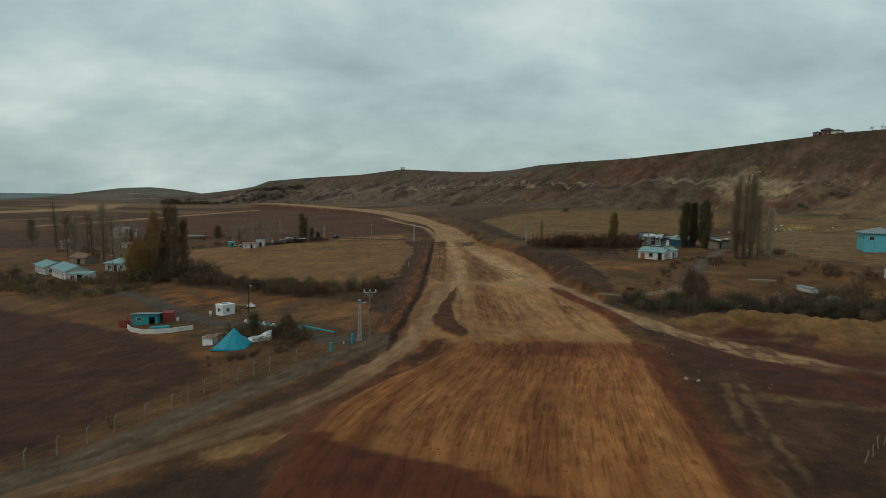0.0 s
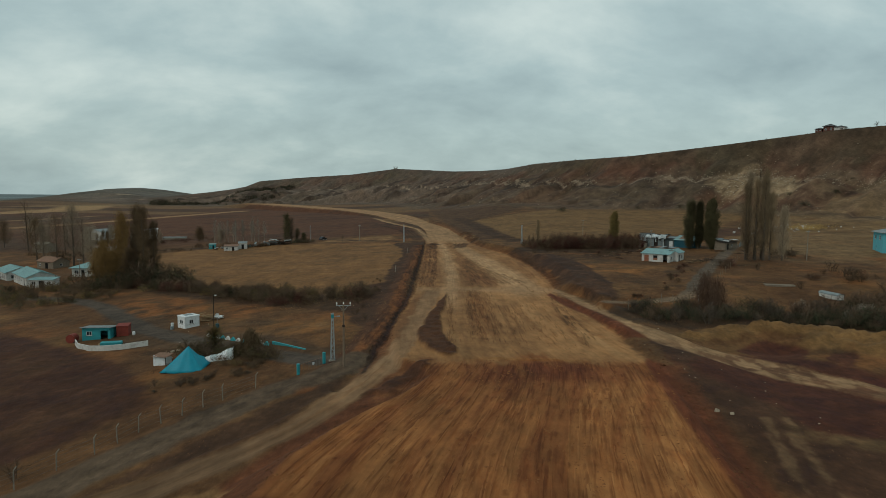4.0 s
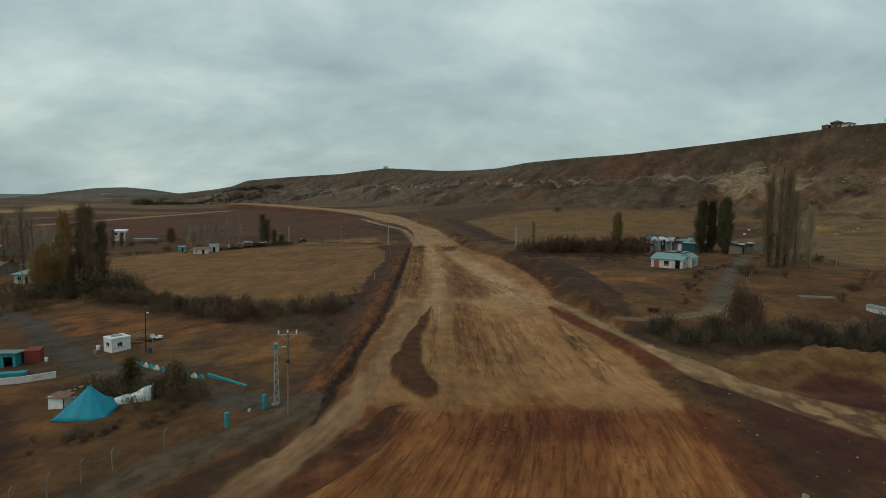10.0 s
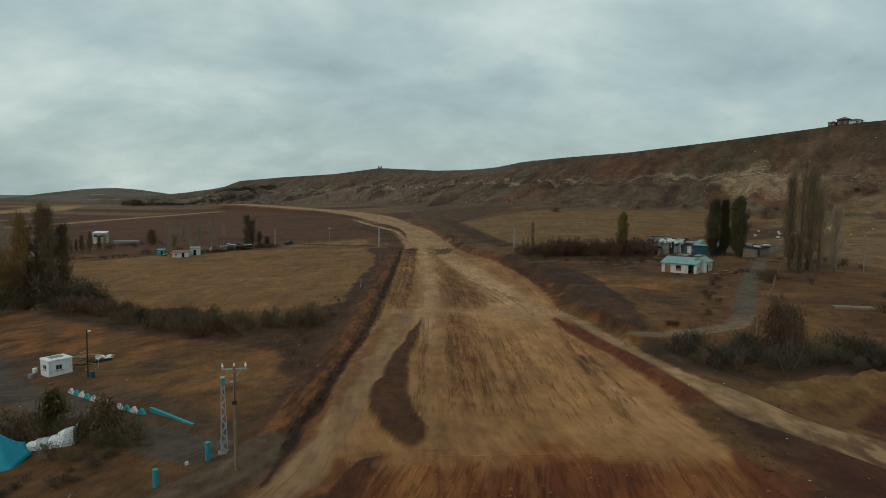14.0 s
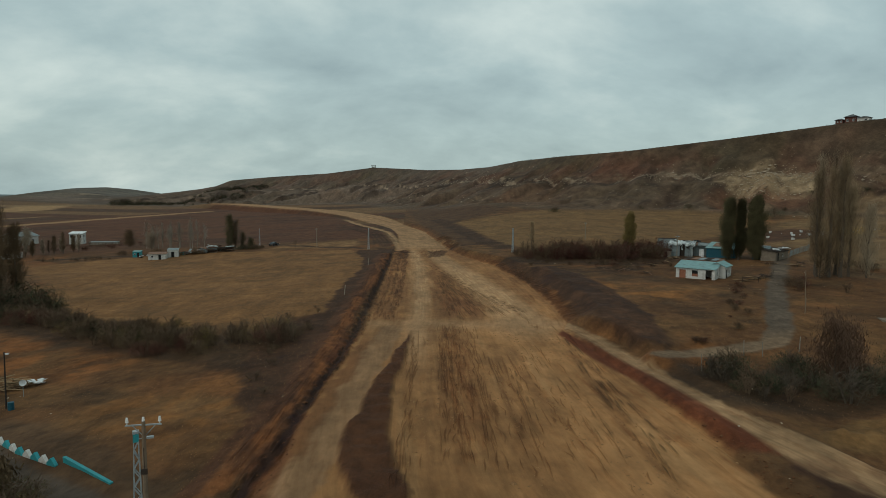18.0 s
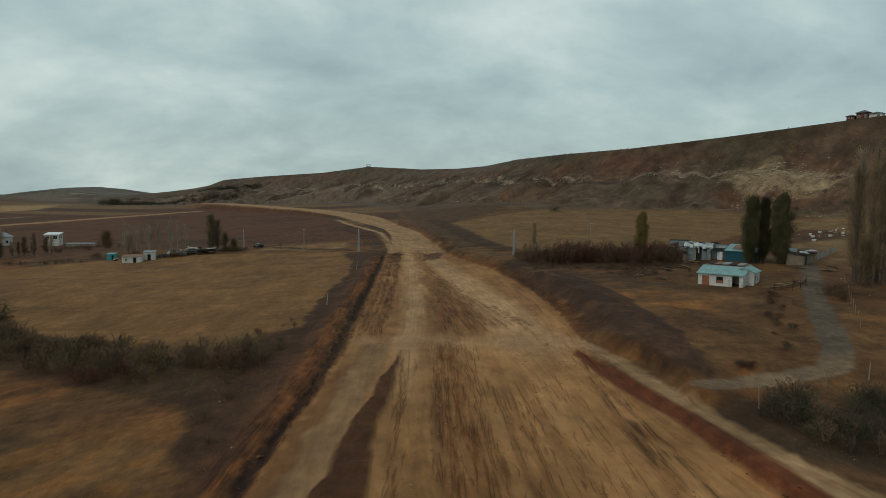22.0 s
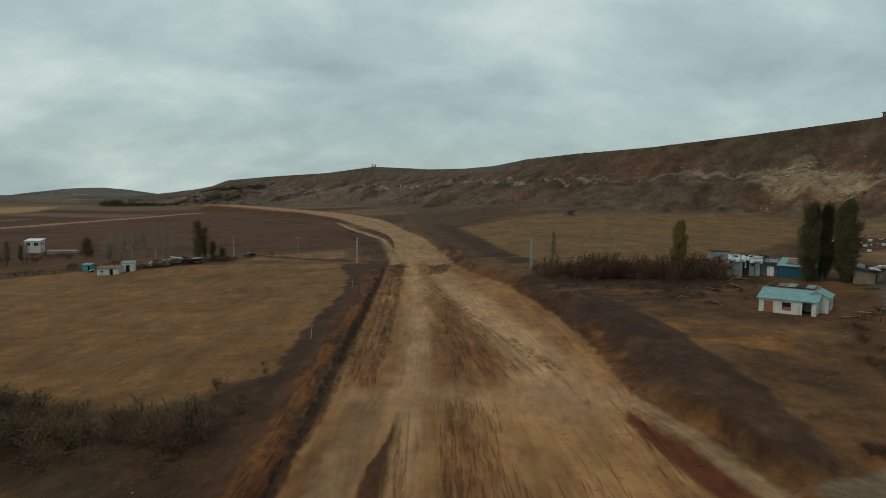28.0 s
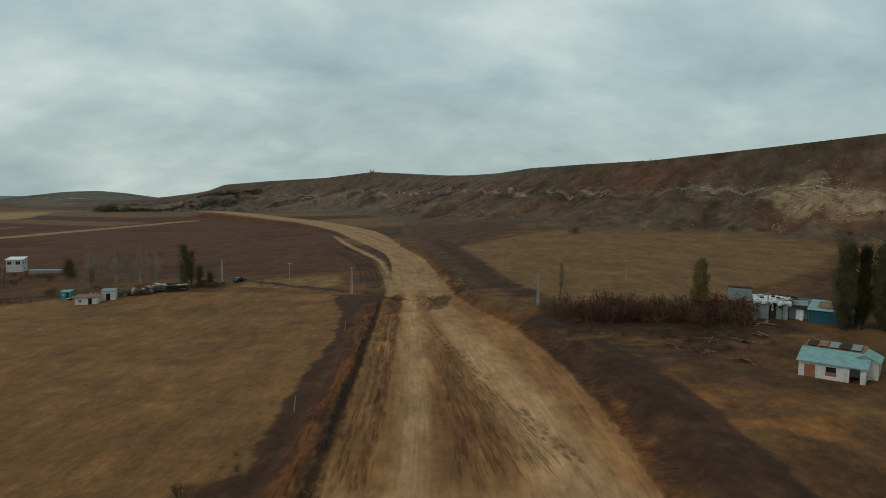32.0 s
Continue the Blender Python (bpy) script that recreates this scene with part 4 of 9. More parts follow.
    l.new(sc.outputs[0], red.inputs[0])
    ragged = n.new("ShaderNodeMix")
    ragged.data_type = "RGBA"
    l.new(math2("MULTIPLY", math2("MULTIPLY", ranged(churned, 0.50, 0.62, 0.0, 0.6), ranged(turned.outputs["Fac"], 0.0, 0.7, 0.25, 1.0)), k_rut), ragged.inputs["Factor"])
    l.new(sc.outputs[0], ragged.inputs["A"]), l.new(red.outputs[0], ragged.inputs["B"])
    l.new(ragged.outputs["Result"], b.inputs["Base Color"])
    hgt = math2("ADD", math2("MULTIPLY", math2("MULTIPLY", clods, ranged(k_rut, 0.0, 1.0, 1.0, 0.3)), 0.13), math2("MULTIPLY", math2("MULTIPLY", ruts, k_rut), 0.05))
    bp = n.new("ShaderNodeBump")
    bp.inputs["Strength"].default_value, bp.inputs["Distance"].default_value = 0.9, 1.0
    l.new(hgt, bp.inputs["Height"]), l.new(bp.outputs[0], b.inputs["Normal"])
    return m


CHURN = 0.12 + (1 - smooth(Y, 86, 97)) * (0.26 + 0.30 * smooth(fbm(LAT / 2.5, Y / 9, 3), -0.3, 0.3)) + 0.35 * np.exp(-(((X - 9.5) / 2.0) ** 2)) * smooth(Y, 100, 110) * (1 - smooth(Y, 150, 158))
CHURN = CHURN + 0.3 * np.exp(-(((X - 13.0) / 4.5) ** 2) - ((Y - 174) / 13) ** 2) + 0.25 * smooth(Y, 152, 165) * (1 - smooth(Y, 248, 256)) * (1 - smooth(X, 2.0, 3.6))
CHURN = CHURN + 0.2 * np.exp(-(((X - np.interp(Y, [160, 200, 250], [12, 10, 7])) / 2.2) ** 2)) * smooth(Y, 158, 170) * (1 - smooth(Y, 240, 254)) + 0.45 * smooth(X, 24, 27) * smooth(Y, 96, 104)
for rut in RUTS:
    CHURN = CHURN + 0.3 * (1 - smooth(near_line(X, Y, rut)[0], 0.4, 1.3))
CHURN = np.clip(CHURN, 0, 1)
SOIL = soil_material()
LAT2 = X - (np.interp(Y, [43, 54.5, 62, 67, 72.4, 77, 81, 85, 93, 100, 122, 152, 252], [-13, -12, -10.7, -8.5, -5.8, -3.1, -1.0, 0.2, -0.5, -2.5, -5, -2.8, -1.2]) + np.interp(Y, RIGHT_Y, RIGHT_X)) / 2
LANE = np.stack([np.where(Y < 250, LAT2, LAT), Y, K_BED * (1 - K_IS)], 1)
_, s_l, side_l = near_line(X, Y, TRACK_L)
_, s_r, side_r = near_line(X, Y, TRACK_R)
for k_t, s_t, o_t in ((K_TL * (1 - K_BED), s_l, side_l), (K_TR * (1 - K_BED), s_r, side_r)):
    m_t = k_t > 0.05
    LANE[m_t] = np.stack([o_t * 1.2, s_t, k_t * 0.9], 1)[m_t]
nx, ny = len(gx), len(gy)
corner = (np.arange(ny - 1)[:, None] * nx + np.arange(nx - 1)).ravel()
QUADS = np.stack([corner, corner + 1, corner + nx + 1, corner + nx], 1)
# which surface each cell belongs to
kinds = np.zeros(len(X), int)
for code, k in enumerate((HILL, K_STUB, K_SE, K_PL, K_PN, K_SPOIL, K_OLD, K_DR, K_TL, K_TR, K_BED, K_IS), 1):
    kinds[k > 0.5] = code
kinds[(kinds == 11) & (Y > 1040)] = 0
CELL = kinds[QUADS[:, 0]]
SURFACES = [("ground", "dry brown autumn grassland with bare soil patches"), ("hillside", "eroded brown hillside with rocky gullies"),
            ("stubble_field", "straw-coloured stubble field with faint furrows"), ("stubble_field", "pale stubble field below the hillside"),
            ("ploughed_field", "dark reddish-brown ploughed field"), ("ploughed_field", "brown harrowed field beside the wire fence"),
            ("soil_bank", "bank of dark freshly dumped soil beside the road"), ("old_road", "worn grey asphalt lane beside the fence"),
            ("drive", "grey gravel drive leading to the farm"), ("side_track", "greyish compacted dirt track"),
            ("side_track", "pale dirt track branching off past soil heaps"), ("road", "wide tan and red graded dirt road under construction"),
            ("soil_island", "strip of loose dark soil between track and road")]


def sheet(name, label, quads):
    used, inv = np.unique(quads, return_inverse=True)
    me = bpy.data.meshes.new(name)
    me.vertices.add(len(used))
    me.vertices.foreach_set("co", np.stack([X[used], Y[used], Z[used]], 1).astype(np.float32).ravel())
    nq = len(quads)
    me.loops.add(nq * 4)
    me.loops.foreach_set("vertex_index", inv.ravel().astype(np.int32))
    me.polygons.add(nq)
    me.polygons.foreach_set("loop_start", np.arange(0, nq * 4, 4, dtype=np.int32))
    me.update(calc_edges=True)
    me.polygons.foreach_set("use_smooth", np.ones(nq, bool))
    at = me.attributes.new("tint", "FLOAT_COLOR", "POINT")
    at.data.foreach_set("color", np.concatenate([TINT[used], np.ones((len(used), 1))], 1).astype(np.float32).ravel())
    at = me.attributes.new("churn", "FLOAT", "POINT")
    at.data.foreach_set("value", CHURN[used].astype(np.float32))
    at = me.attributes.new("lane", "FLOAT_VECTOR", "POINT")
    at.data.foreach_set("vector", LANE[used].astype(np.float32).ravel())
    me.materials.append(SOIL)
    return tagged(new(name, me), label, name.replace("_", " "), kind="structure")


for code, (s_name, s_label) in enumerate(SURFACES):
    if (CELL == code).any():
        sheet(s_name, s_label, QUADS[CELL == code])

# ---- building things ----


class Build:
    """Collects points and faces for one mesh."""

    def __init__(self):
        self.v, self.f = [], []

    def quad(self, *pts):
        n = len(self.v)
        self.v += [tuple(p) for p in pts]
        self.f.append(tuple(range(n, n + len(pts))))

    def tube(self, a, b, ra, rb, n=5, cap=True):
        a, b = Vector(a), Vector(b)
        d = (b - a).normalized()
        u = d.orthogonal().normalized()
        w = d.cross(u)
        k = len(self.v)
        for c, r in ((a, ra), (b, rb)):
            for i in range(n):
                t = 2 * math.pi * i / n
                self.v.append(tuple(c + (u * math.cos(t) + w * math.sin(t)) * r))
        for i in range(n):
            j = (i + 1) % n
            self.f.append((k + i, k + j, k + n + j, k + n + i))
        if cap:
            self.f.append(tuple(range(k + n, k + 2 * n)))
            self.f.append(tuple(range(k + n - 1, k - 1, -1)))

    def box(self, x0, y0, z0, x1, y1, z1, m=None):
        k = len(self.v)
        for z in (z0, z1):
            for x, y in ((x0, y0), (x1, y0), (x1, y1), (x0, y1)):
                p = Vector((x, y, z))
                self.v.append(tuple(m @ p if m else p))
        for q in ((3, 2, 1, 0), (4, 5, 6, 7), (0, 1, 5, 4), (1, 2, 6, 5), (2, 3, 7, 6), (3, 0, 4, 7)):
            self.f.append(tuple(k + i for i in q))

    def prism(self, outline, z0, z1):
        """An upright block over a plan outline (counter-clockwise)."""
        k, n = len(self.v), len(outline)
        self.v += [(x, y, z0) for x, y in outline] + [(x, y, z1) for x, y in outline]
        self.f.append(tuple(range(k + n - 1, k - 1, -1)))
        self.f.append(tuple(range(k + n, k + 2 * n)))
        for i in range(n):
            j = (i + 1) % n
            self.f.append((k + i, k + j, k + n + j, k + n + i))

    def slab(self, pts, thick):
        """A sheet of some thickness through corner points given counter-clockwise from above."""
        k, n = len(self.v), len(pts)
        self.v += [tuple(p) for p in pts] + [(p[0], p[1], p[2] - thick) for p in pts]
        self.f.append(tuple(range(k, k + n)))
        self.f.append(tuple(range(k + 2 * n - 1, k + n - 1, -1)))
        for i in range(n):
            j = (i + 1) % n
            self.f.append((k + j, k + i, k + n + i, k + n + j))

    def mesh(self, name, material, soft=False, bevel=0.0):
        me = bpy.data.meshes.new(name)
        me.from_pydata(self.v, [], self.f)
        if bevel:
            bm = bmesh.new()
            bm.from_mesh(me)
            bmesh.ops.remove_doubles(bm, verts=bm.verts, dist=1e-4)
            bmesh.ops.bevel(bm, geom=list(bm.edges), offset=bevel, segments=2, affect="EDGES", profile=0.6)
            bm.to_mesh(me)
            bm.free()
        me.materials.append(material)
        if soft:
            me.polygons.foreach_set("use_smooth", np.ones(len(me.polygons), bool))
        me.update()
        return me


def part(name, b, material, parent, label="", soft=False, bevel=0.0):
    ob = new(name, b.mesh(name, material, soft, bevel))
    ob.parent = parent
    return tagged(ob, label)


def thing(name, label, category, x, y, turn=0.0, z=None, group="", kind=""):
    """An Empty at a thing's base."""
    ob = new(name)
    ob.empty_display_size = 0.3
    ob.matrix_basis = pose(x, y, ground_at(x, y) if z is None else z, 0, 0, turn)
    return tagged(ob, label, category, group, kind)


rnd = random.Random(11)

# ---- materials of things ----
M_CONCRETE = mat("weathered_concrete", (0.25, 0.215, 0.17), 0.9, 0.25, 2, 30, 0.3, dirt=(0.15, 0.115, 0.085))
M_POLEWOOD = mat("grey_pole", (0.20, 0.145, 0.10), 0.9, 0.25, 3, 60, 0.3)
M_DARKWOOD = mat("dark_wood", (0.05, 0.038, 0.03), 0.9, 0.3, 3, 50, 0.3)
M_PLANK = mat("old_planks", (0.27, 0.18, 0.10), 0.9, 0.3, 3, 60, 0.4, by_object=0.3)
M_STEEL = mat("galvanised_steel", (0.38, 0.42, 0.43), 0.5, 0.15, 5, 50, 0.1, metal=0.5)
M_PORCELAIN = mat("white_insulator", (0.75, 0.74, 0.7), 0.3, 0.05, 5, 50, 0.0)
M_WHITE = mat("white_wall_paint", (0.54, 0.52, 0.48), 0.85, 0.16, 0.9, 25, 0.2, dirt=(0.30, 0.26, 0.21))
M_WHITEPANEL = mat("white_panel", (0.72, 0.73, 0.72), 0.5, 0.08, 1.2, 20, 0.1, dirt=(0.45, 0.42, 0.38))
M_TEALROOF = mat("faded_teal_roofing", (0.185, 0.32, 0.315), 0.6, 0.2, 1.0, 22, 0.2, dirt=(0.14, 0.17, 0.155))
M_TEAL = mat("teal_paint", (0.026, 0.25, 0.27), 0.6, 0.15, 2, 30, 0.15, dirt=(0.04, 0.19, 0.21))
M_TARP = mat("teal_tarpaulin", (0.004, 0.235, 0.315), 0.5, 0.16, 1.4, 10, 0.3)
M_BLUE = mat("blue_sheet_wall", (0.010, 0.075, 0.105), 0.6, 0.15, 1.5, 20, 0.2)
M_LIGHTBLUE = mat("light_blue_render", (0.10, 0.38, 0.44), 0.8, 0.1, 1.5, 20, 0.2)
M_REDBOX = mat("red_oxide_sheet", (0.20, 0.035, 0.022), 0.7, 0.2, 2, 25, 0.2)
M_RUST = mat("rusty_sheet", (0.22, 0.12, 0.075), 0.8, 0.3, 1.5, 20, 0.3, dirt=(0.10, 0.055, 0.035))
M_SLATE = mat("dark_slate_roofing", (0.085, 0.085, 0.085), 0.7, 0.2, 1.5, 20, 0.2)
M_GREYSHEET = mat("grey_metal_sheet", (0.20, 0.235, 0.235), 0.6, 0.25, 1.5, 25, 0.2, dirt=(0.11, 0.10, 0.085))
M_PLASTIC = mat("pale_plastic_sheet", (0.46, 0.51, 0.50), 0.4, 0.25, 2, 20, 0.5, dirt=(0.09, 0.10, 0.10))
M_BRICK = mat("brown_red_brick", (0.13, 0.06, 0.046), 0.9, 0.2, 2, 30, 0.2)
M_STONE = mat("rough_stone", (0.20, 0.16, 0.12), 0.95, 0.3, 1.5, 12, 0.6)
M_ROCK = mat("pale_rock", (0.33, 0.26, 0.185), 0.95, 0.3, 1.5, 12, 0.5, by_object=0.3)
M_ORANGE = mat("orange_brown_board", (0.26, 0.10, 0.055), 0.8, 0.2, 2, 25, 0.2)
# near-black filling for doorways and the shelter's recess, their inner shade as colour
M_INNER_SHADE = mat("inner_shade", (0.02, 0.019, 0.018), 0.9, 0.2, 2, 25, 0.1)
M_FRAME = mat("window_frame", (0.6, 0.6, 0.58), 0.5, 0.08, 3, 30, 0.05)
M_RUBBER = mat("black_rubber", (0.018, 0.018, 0.018), 0.8, 0.2, 3, 30, 0.1)
M_CARPAINT = mat("dark_car_paint", (0.012, 0.013, 0.014), 0.25, 0.05, 3, 30, 0.0, spec=0.6)
M_WIRE = mat("fence_wire", (0.16, 0.15, 0.14), 0.5, 0.1, 3, 30, 0.0, metal=0.7)
M_TWIG = mat("bare_twigs", (0.118, 0.078, 0.052), 0.95, 0.25, 2, 20, 0.0, by_object=0.25)
M_PALETWIG = mat("pale_bark_twigs", (0.25, 0.215, 0.175), 0.95, 0.25, 2, 20, 0.0, by_object=0.2)
M_BARK = mat("brown_bark", (0.10, 0.078, 0.06), 0.95, 0.3, 3, 30, 0.5)
M_LEAFGREEN = mat("dark_green_foliage", (0.074, 0.064, 0.032), 0.9, 0.4, 0.6, 3, 0.0, by_object=0.2)
M_LEAFOLIVE = mat("olive_foliage", (0.15, 0.11, 0.04), 0.9, 0.4, 0.6, 3, 0.0, by_object=0.2)
M_LEAFGOLD = mat("golden_brown_foliage", (0.20, 0.118, 0.046), 0.9, 0.4, 0.6, 3, 0.0, by_object=0.25)
M_LEAFBROWN = mat("withered_brown_foliage", (0.128, 0.086, 0.050), 0.95, 0.4, 0.6, 3, 0.0, by_object=0.3)
M_LEAFRED = mat("wine_red_foliage", (0.098, 0.042, 0.030), 0.95, 0.4, 0.6, 3, 0.0, by_object=0.25)
M_CONIFER = mat("conifer_foliage", (0.050, 0.053, 0.030), 0.95, 0.4, 0.6, 3, 0.0, by_object=0.2)
M_DRYPOPLAR = mat("dry_poplar_foliage", (0.235, 0.168, 0.098), 0.95, 0.4, 0.6, 3, 0.0, by_object=0.15)
M_RUSTFUZZ = mat("rusty_brown_foliage", (0.118, 0.078, 0.044), 0.95, 0.4, 0.6, 3, 0.0, by_object=0.2)
M_FUZZGREY = mat("grey_twig_haze", (0.255, 0.195, 0.130), 0.95, 0.35, 0.5, 3, 0.0, by_object=0.2)
M_HAZE = mat("pale_twig_haze", (0.29, 0.225, 0.160), 0.95, 0.35, 0.5, 3, 0.0, by_object=0.2)
M_REDFUZZ = mat("reddish_twig_haze", (0.135, 0.080, 0.053), 0.95, 0.35, 0.5, 3, 0.0, by_object=0.15)
M_DUSKLEAF = mat("dark_brown_foliage", (0.060, 0.046, 0.031), 0.95, 0.4, 0.6, 3, 0.0, by_object=0.25)
M_DRYGRASS = mat("dry_grass", (0.30, 0.165, 0.072), 0.95, 0.4, 0.3, 2, 0.0)
M_DARKGRASS = mat("withered_weeds", (0.19, 0.11, 0.055), 0.95, 0.4, 0.3, 2, 0.0)
M_GLASS = bpy.data.materials.new("window_glass")
M_GLASS.use_nodes = True
gb = M_GLASS.node_tree.nodes["Principled BSDF"]
gb.inputs["Base Color"].default_value, gb.inputs["Roughness"].default_value = (0.02, 0.025, 0.028, 1), 0.08

# ---- vegetation ----


def twigs(b, base, top, n, length, r, rise, seed, thick=0.018):
    """Side branches with twigs along a stem."""
    g = random.Random(seed)
    base, top = Vector(base), Vector(top)
    for i in range(n):
        t = 0.15 + 0.85 * (i + g.random()) / n
        p = base.lerp(top, t)
        a = g.uniform(0, 2 * math.pi)
        ln = length * (1.15 - 0.75 * t) * g.uniform(0.6, 1.2)
        d = Vector((math.cos(a), math.sin(a), rise * g.uniform(0.7, 1.4))).normalized()
        q = p + d * ln
        b.tube(p, q, thick * 1.6, thick * 0.7, 3, False)
        for _ in range(r):
            s = p.lerp(q, g.uniform(0.25, 1.0))
            e = (d + Vector((g.uniform(-0.8, 0.8), g.uniform(-0.8, 0.8), g.uniform(-0.1, 0.8)))).normalized()
            b.tube(s, s + e * ln * g.uniform(0.3, 0.6), thick * 0.8, thick * 0.35, 3, False)


def leaves(b, g, centre, radius, n, size, slim=1.0):
    """Loose leaf clumps: small bent blades scattered in a ball."""
    for _ in range(n):
        d = Vector((g.gauss(0, 1), g.gauss(0, 1), g.gauss(0, 1)))
        c = Vector(centre) + d.normalized() * radius * g.random() ** 0.4
        u = Vector((g.uniform(-1, 1), g.uniform(-1, 1), g.uniform(-0.6, 1))).normalized() * size * g.uniform(0.6, 1.3)
        w = u.orthogonal().normalized() * size * g.uniform(0.3, 0.7) * slim
        b.quad(c - w, c + u * 0.5 - w * 0.2, c + u, c + w)


def poplar(name, label, x, y, height, spread_r, leaf_mat, seed, dense=1.0, twig_mat=None, group=""):
    g = random.Random(seed)
    t = thing(name, label, "tree", x, y, g.uniform(0, 360), group=group)
    b = Build()
    pts = [Vector((0, 0, -0.4))]
    for i in range(6):
        pts.append(Vector((g.uniform(-0.15, 0.15), g.uniform(-0.15, 0.15), height * 0.97 * (i + 1) / 6)))
    r0 = 0.018 * height
    for i, (p, q) in enumerate(zip(pts, pts[1:])):
        b.tube(p, q, r0 * (1 - i / 6.5), r0 * (1 - (i + 1) / 6.5), 7, i == 5)
    part("trunk", b, M_BARK, t)
    b = Build()
    limbs = []
    n_limb = int(26 * max(dense, 0.6))
    for i in range(n_limb):
        h = height * (0.10 + 0.82 * i / n_limb)
        a = g.uniform(0, 2 * math.pi)
        k = spread_r * np.interp(i / n_limb, [0, 0.15, 0.4, 0.75, 1.0], [0.55, 0.95, 1.0, 0.7, 0.25]) * g.uniform(0.7, 1.15)
        p = Vector((0, 0, h))
        q = Vector((math.cos(a) * k, math.sin(a) * k, min(height, h + height * 0.16 * g.uniform(0.7, 1.3))))
        b.tube(p, q, 0.05, 0.018, 4, False)
        limbs.append((p, q))
        for _ in range(6):
            s = p.lerp(q, g.uniform(0.2, 1))
            b.tube(s, s + Vector((g.uniform(-.5, .5), g.uniform(-.5, .5), g.uniform(0.5, 1.6))) * (height / 16), 0.02, 0.008, 3, False)
    part("limb_frame", b, twig_mat or M_TWIG, t)
    b = Build()
    for p, q in limbs:
        for _ in range(int(5 * dense)):
            c = p.lerp(q, g.uniform(0.25, 1.05)) + Vector((g.gauss(0, 0.2), g.gauss(0, 0.2), g.gauss(0, 0.3)))
            leaves(b, g, c, spread_r * g.uniform(0.25, 0.55), int(34 * g.uniform(0.6, 1.3)), 0.27 * (height / 16) ** 0.3, 0.5)
    if b.f:
        part("crown", b, leaf_mat, t)
    return t


def bare_tree(name, label, x, y, height, spread_r, material, seed, rise=1.6, n=34, leaf_mat=None, leaf_n=0, group=""):
    g = random.Random(seed)
    t = thing(name, label, "tree", x, y, g.uniform(0, 360), group=group)
    b = Build()
    lean = Vector((g.uniform(-0.05, 0.05), g.uniform(-0.05, 0.05), 1))
    top = lean * height
    b.tube((0, 0, -0.4), lean * height * 0.5, 0.014 * height, 0.009 * height, 6, False)
    b.tube(lean * height * 0.5, top, 0.009 * height, 0.012, 5, True)
    part("trunk", b, M_PALETWIG if material is M_PALETWIG else M_BARK, t)
    b = Build()
    twigs(b, lean * height * 0.12, top, n, spread_r * 1.7, 8, rise, seed + 5, 0.016 + 0.0005 * height)
    part("branchwork", b, material, t)
    if leaf_mat:
        b = Build()
        for _ in range(leaf_n):
            h = g.uniform(0.2, 0.95)
            a, k = g.uniform(0, 6.28), spread_r * math.sin(math.pi * h) ** 0.5 * g.uniform(0.2, 1.0)
            leaves(b, g, (math.cos(a) * k, math.sin(a) * k, h * height), 0.9, 24, 0.42, 0.16)
        part("crown", b, leaf_mat, t)
    return t


def fuzzy_tree(name, label, x, y, height, spread_r, fuzz_mat, seed, n=2600, low=0.12, group="", wide=1.0, blade=1.0, slender=False):
    """An upswept tree whose fine twigs and leaves make a soft crown of uneven outline."""
    g = random.Random(seed)
    t = thing(name, label, "tree", x, y, g.uniform(0, 360), group=group)
    b = Build()
    lean = Vector((g.uniform(-0.03, 0.03), g.uniform(-0.03, 0.03), 1))
    b.tube((0, 0, -0.4), lean * height * 0.5, 0.016 * height, 0.010 * height, 6, False)
    b.tube(lean * height * 0.5, lean * height * 0.97, 0.010 * height, 0.015, 5, True)
    part("trunk", b, M_BARK, t)
    b, crown = Build(), Build()
    limbs = []
    for i in range(64):
        u = low + (0.88 - low) * i / 64
        a = g.uniform(0, 6.28)
        k = spread_r * np.interp(u, [0, 0.12, 0.40, 0.70, 1.0], [0.5, 0.9, 0.8, 0.42, 0.06] if slender else [0.6, 0.9, 1.0, 0.66, 0.06]) * g.uniform(0.35, 1.05)
        p = lean * (height * u)
        q = p + Vector((math.cos(a) * k, math.sin(a) * k, height * g.uniform(0.12, 0.26)))
        q.z = min(q.z, height * g.uniform(0.93, 1.03))
        if i % 3 == 0:
            b.tube(p, q, 0.07, 0.02, 4, False)
        limbs.append((p, q))
    part("limb_frame", b, M_TWIG, t)
    loose = 0.22 * spread_r + 0.2
    for _ in range(n):
        p, q = limbs[int(len(limbs) * g.random())]
        c = p.lerp(q, g.uniform(0.25, 1.05)) + Vector((g.gauss(0, 0.5), g.gauss(0, 0.5), g.gauss(0, 0.8))) * loose
        u = Vector((g.gauss(0, 0.45), g.gauss(0, 0.45), 1.0)).normalized() * g.uniform(0.35, 0.95) * blade
        w = u.orthogonal().normalized() * g.uniform(0.02, 0.06) * wide
        crown.quad(c - w, c + u * 0.5 - w * 0.4, c + u, c + w)
    part("crown", crown, fuzz_mat, t)
    return t


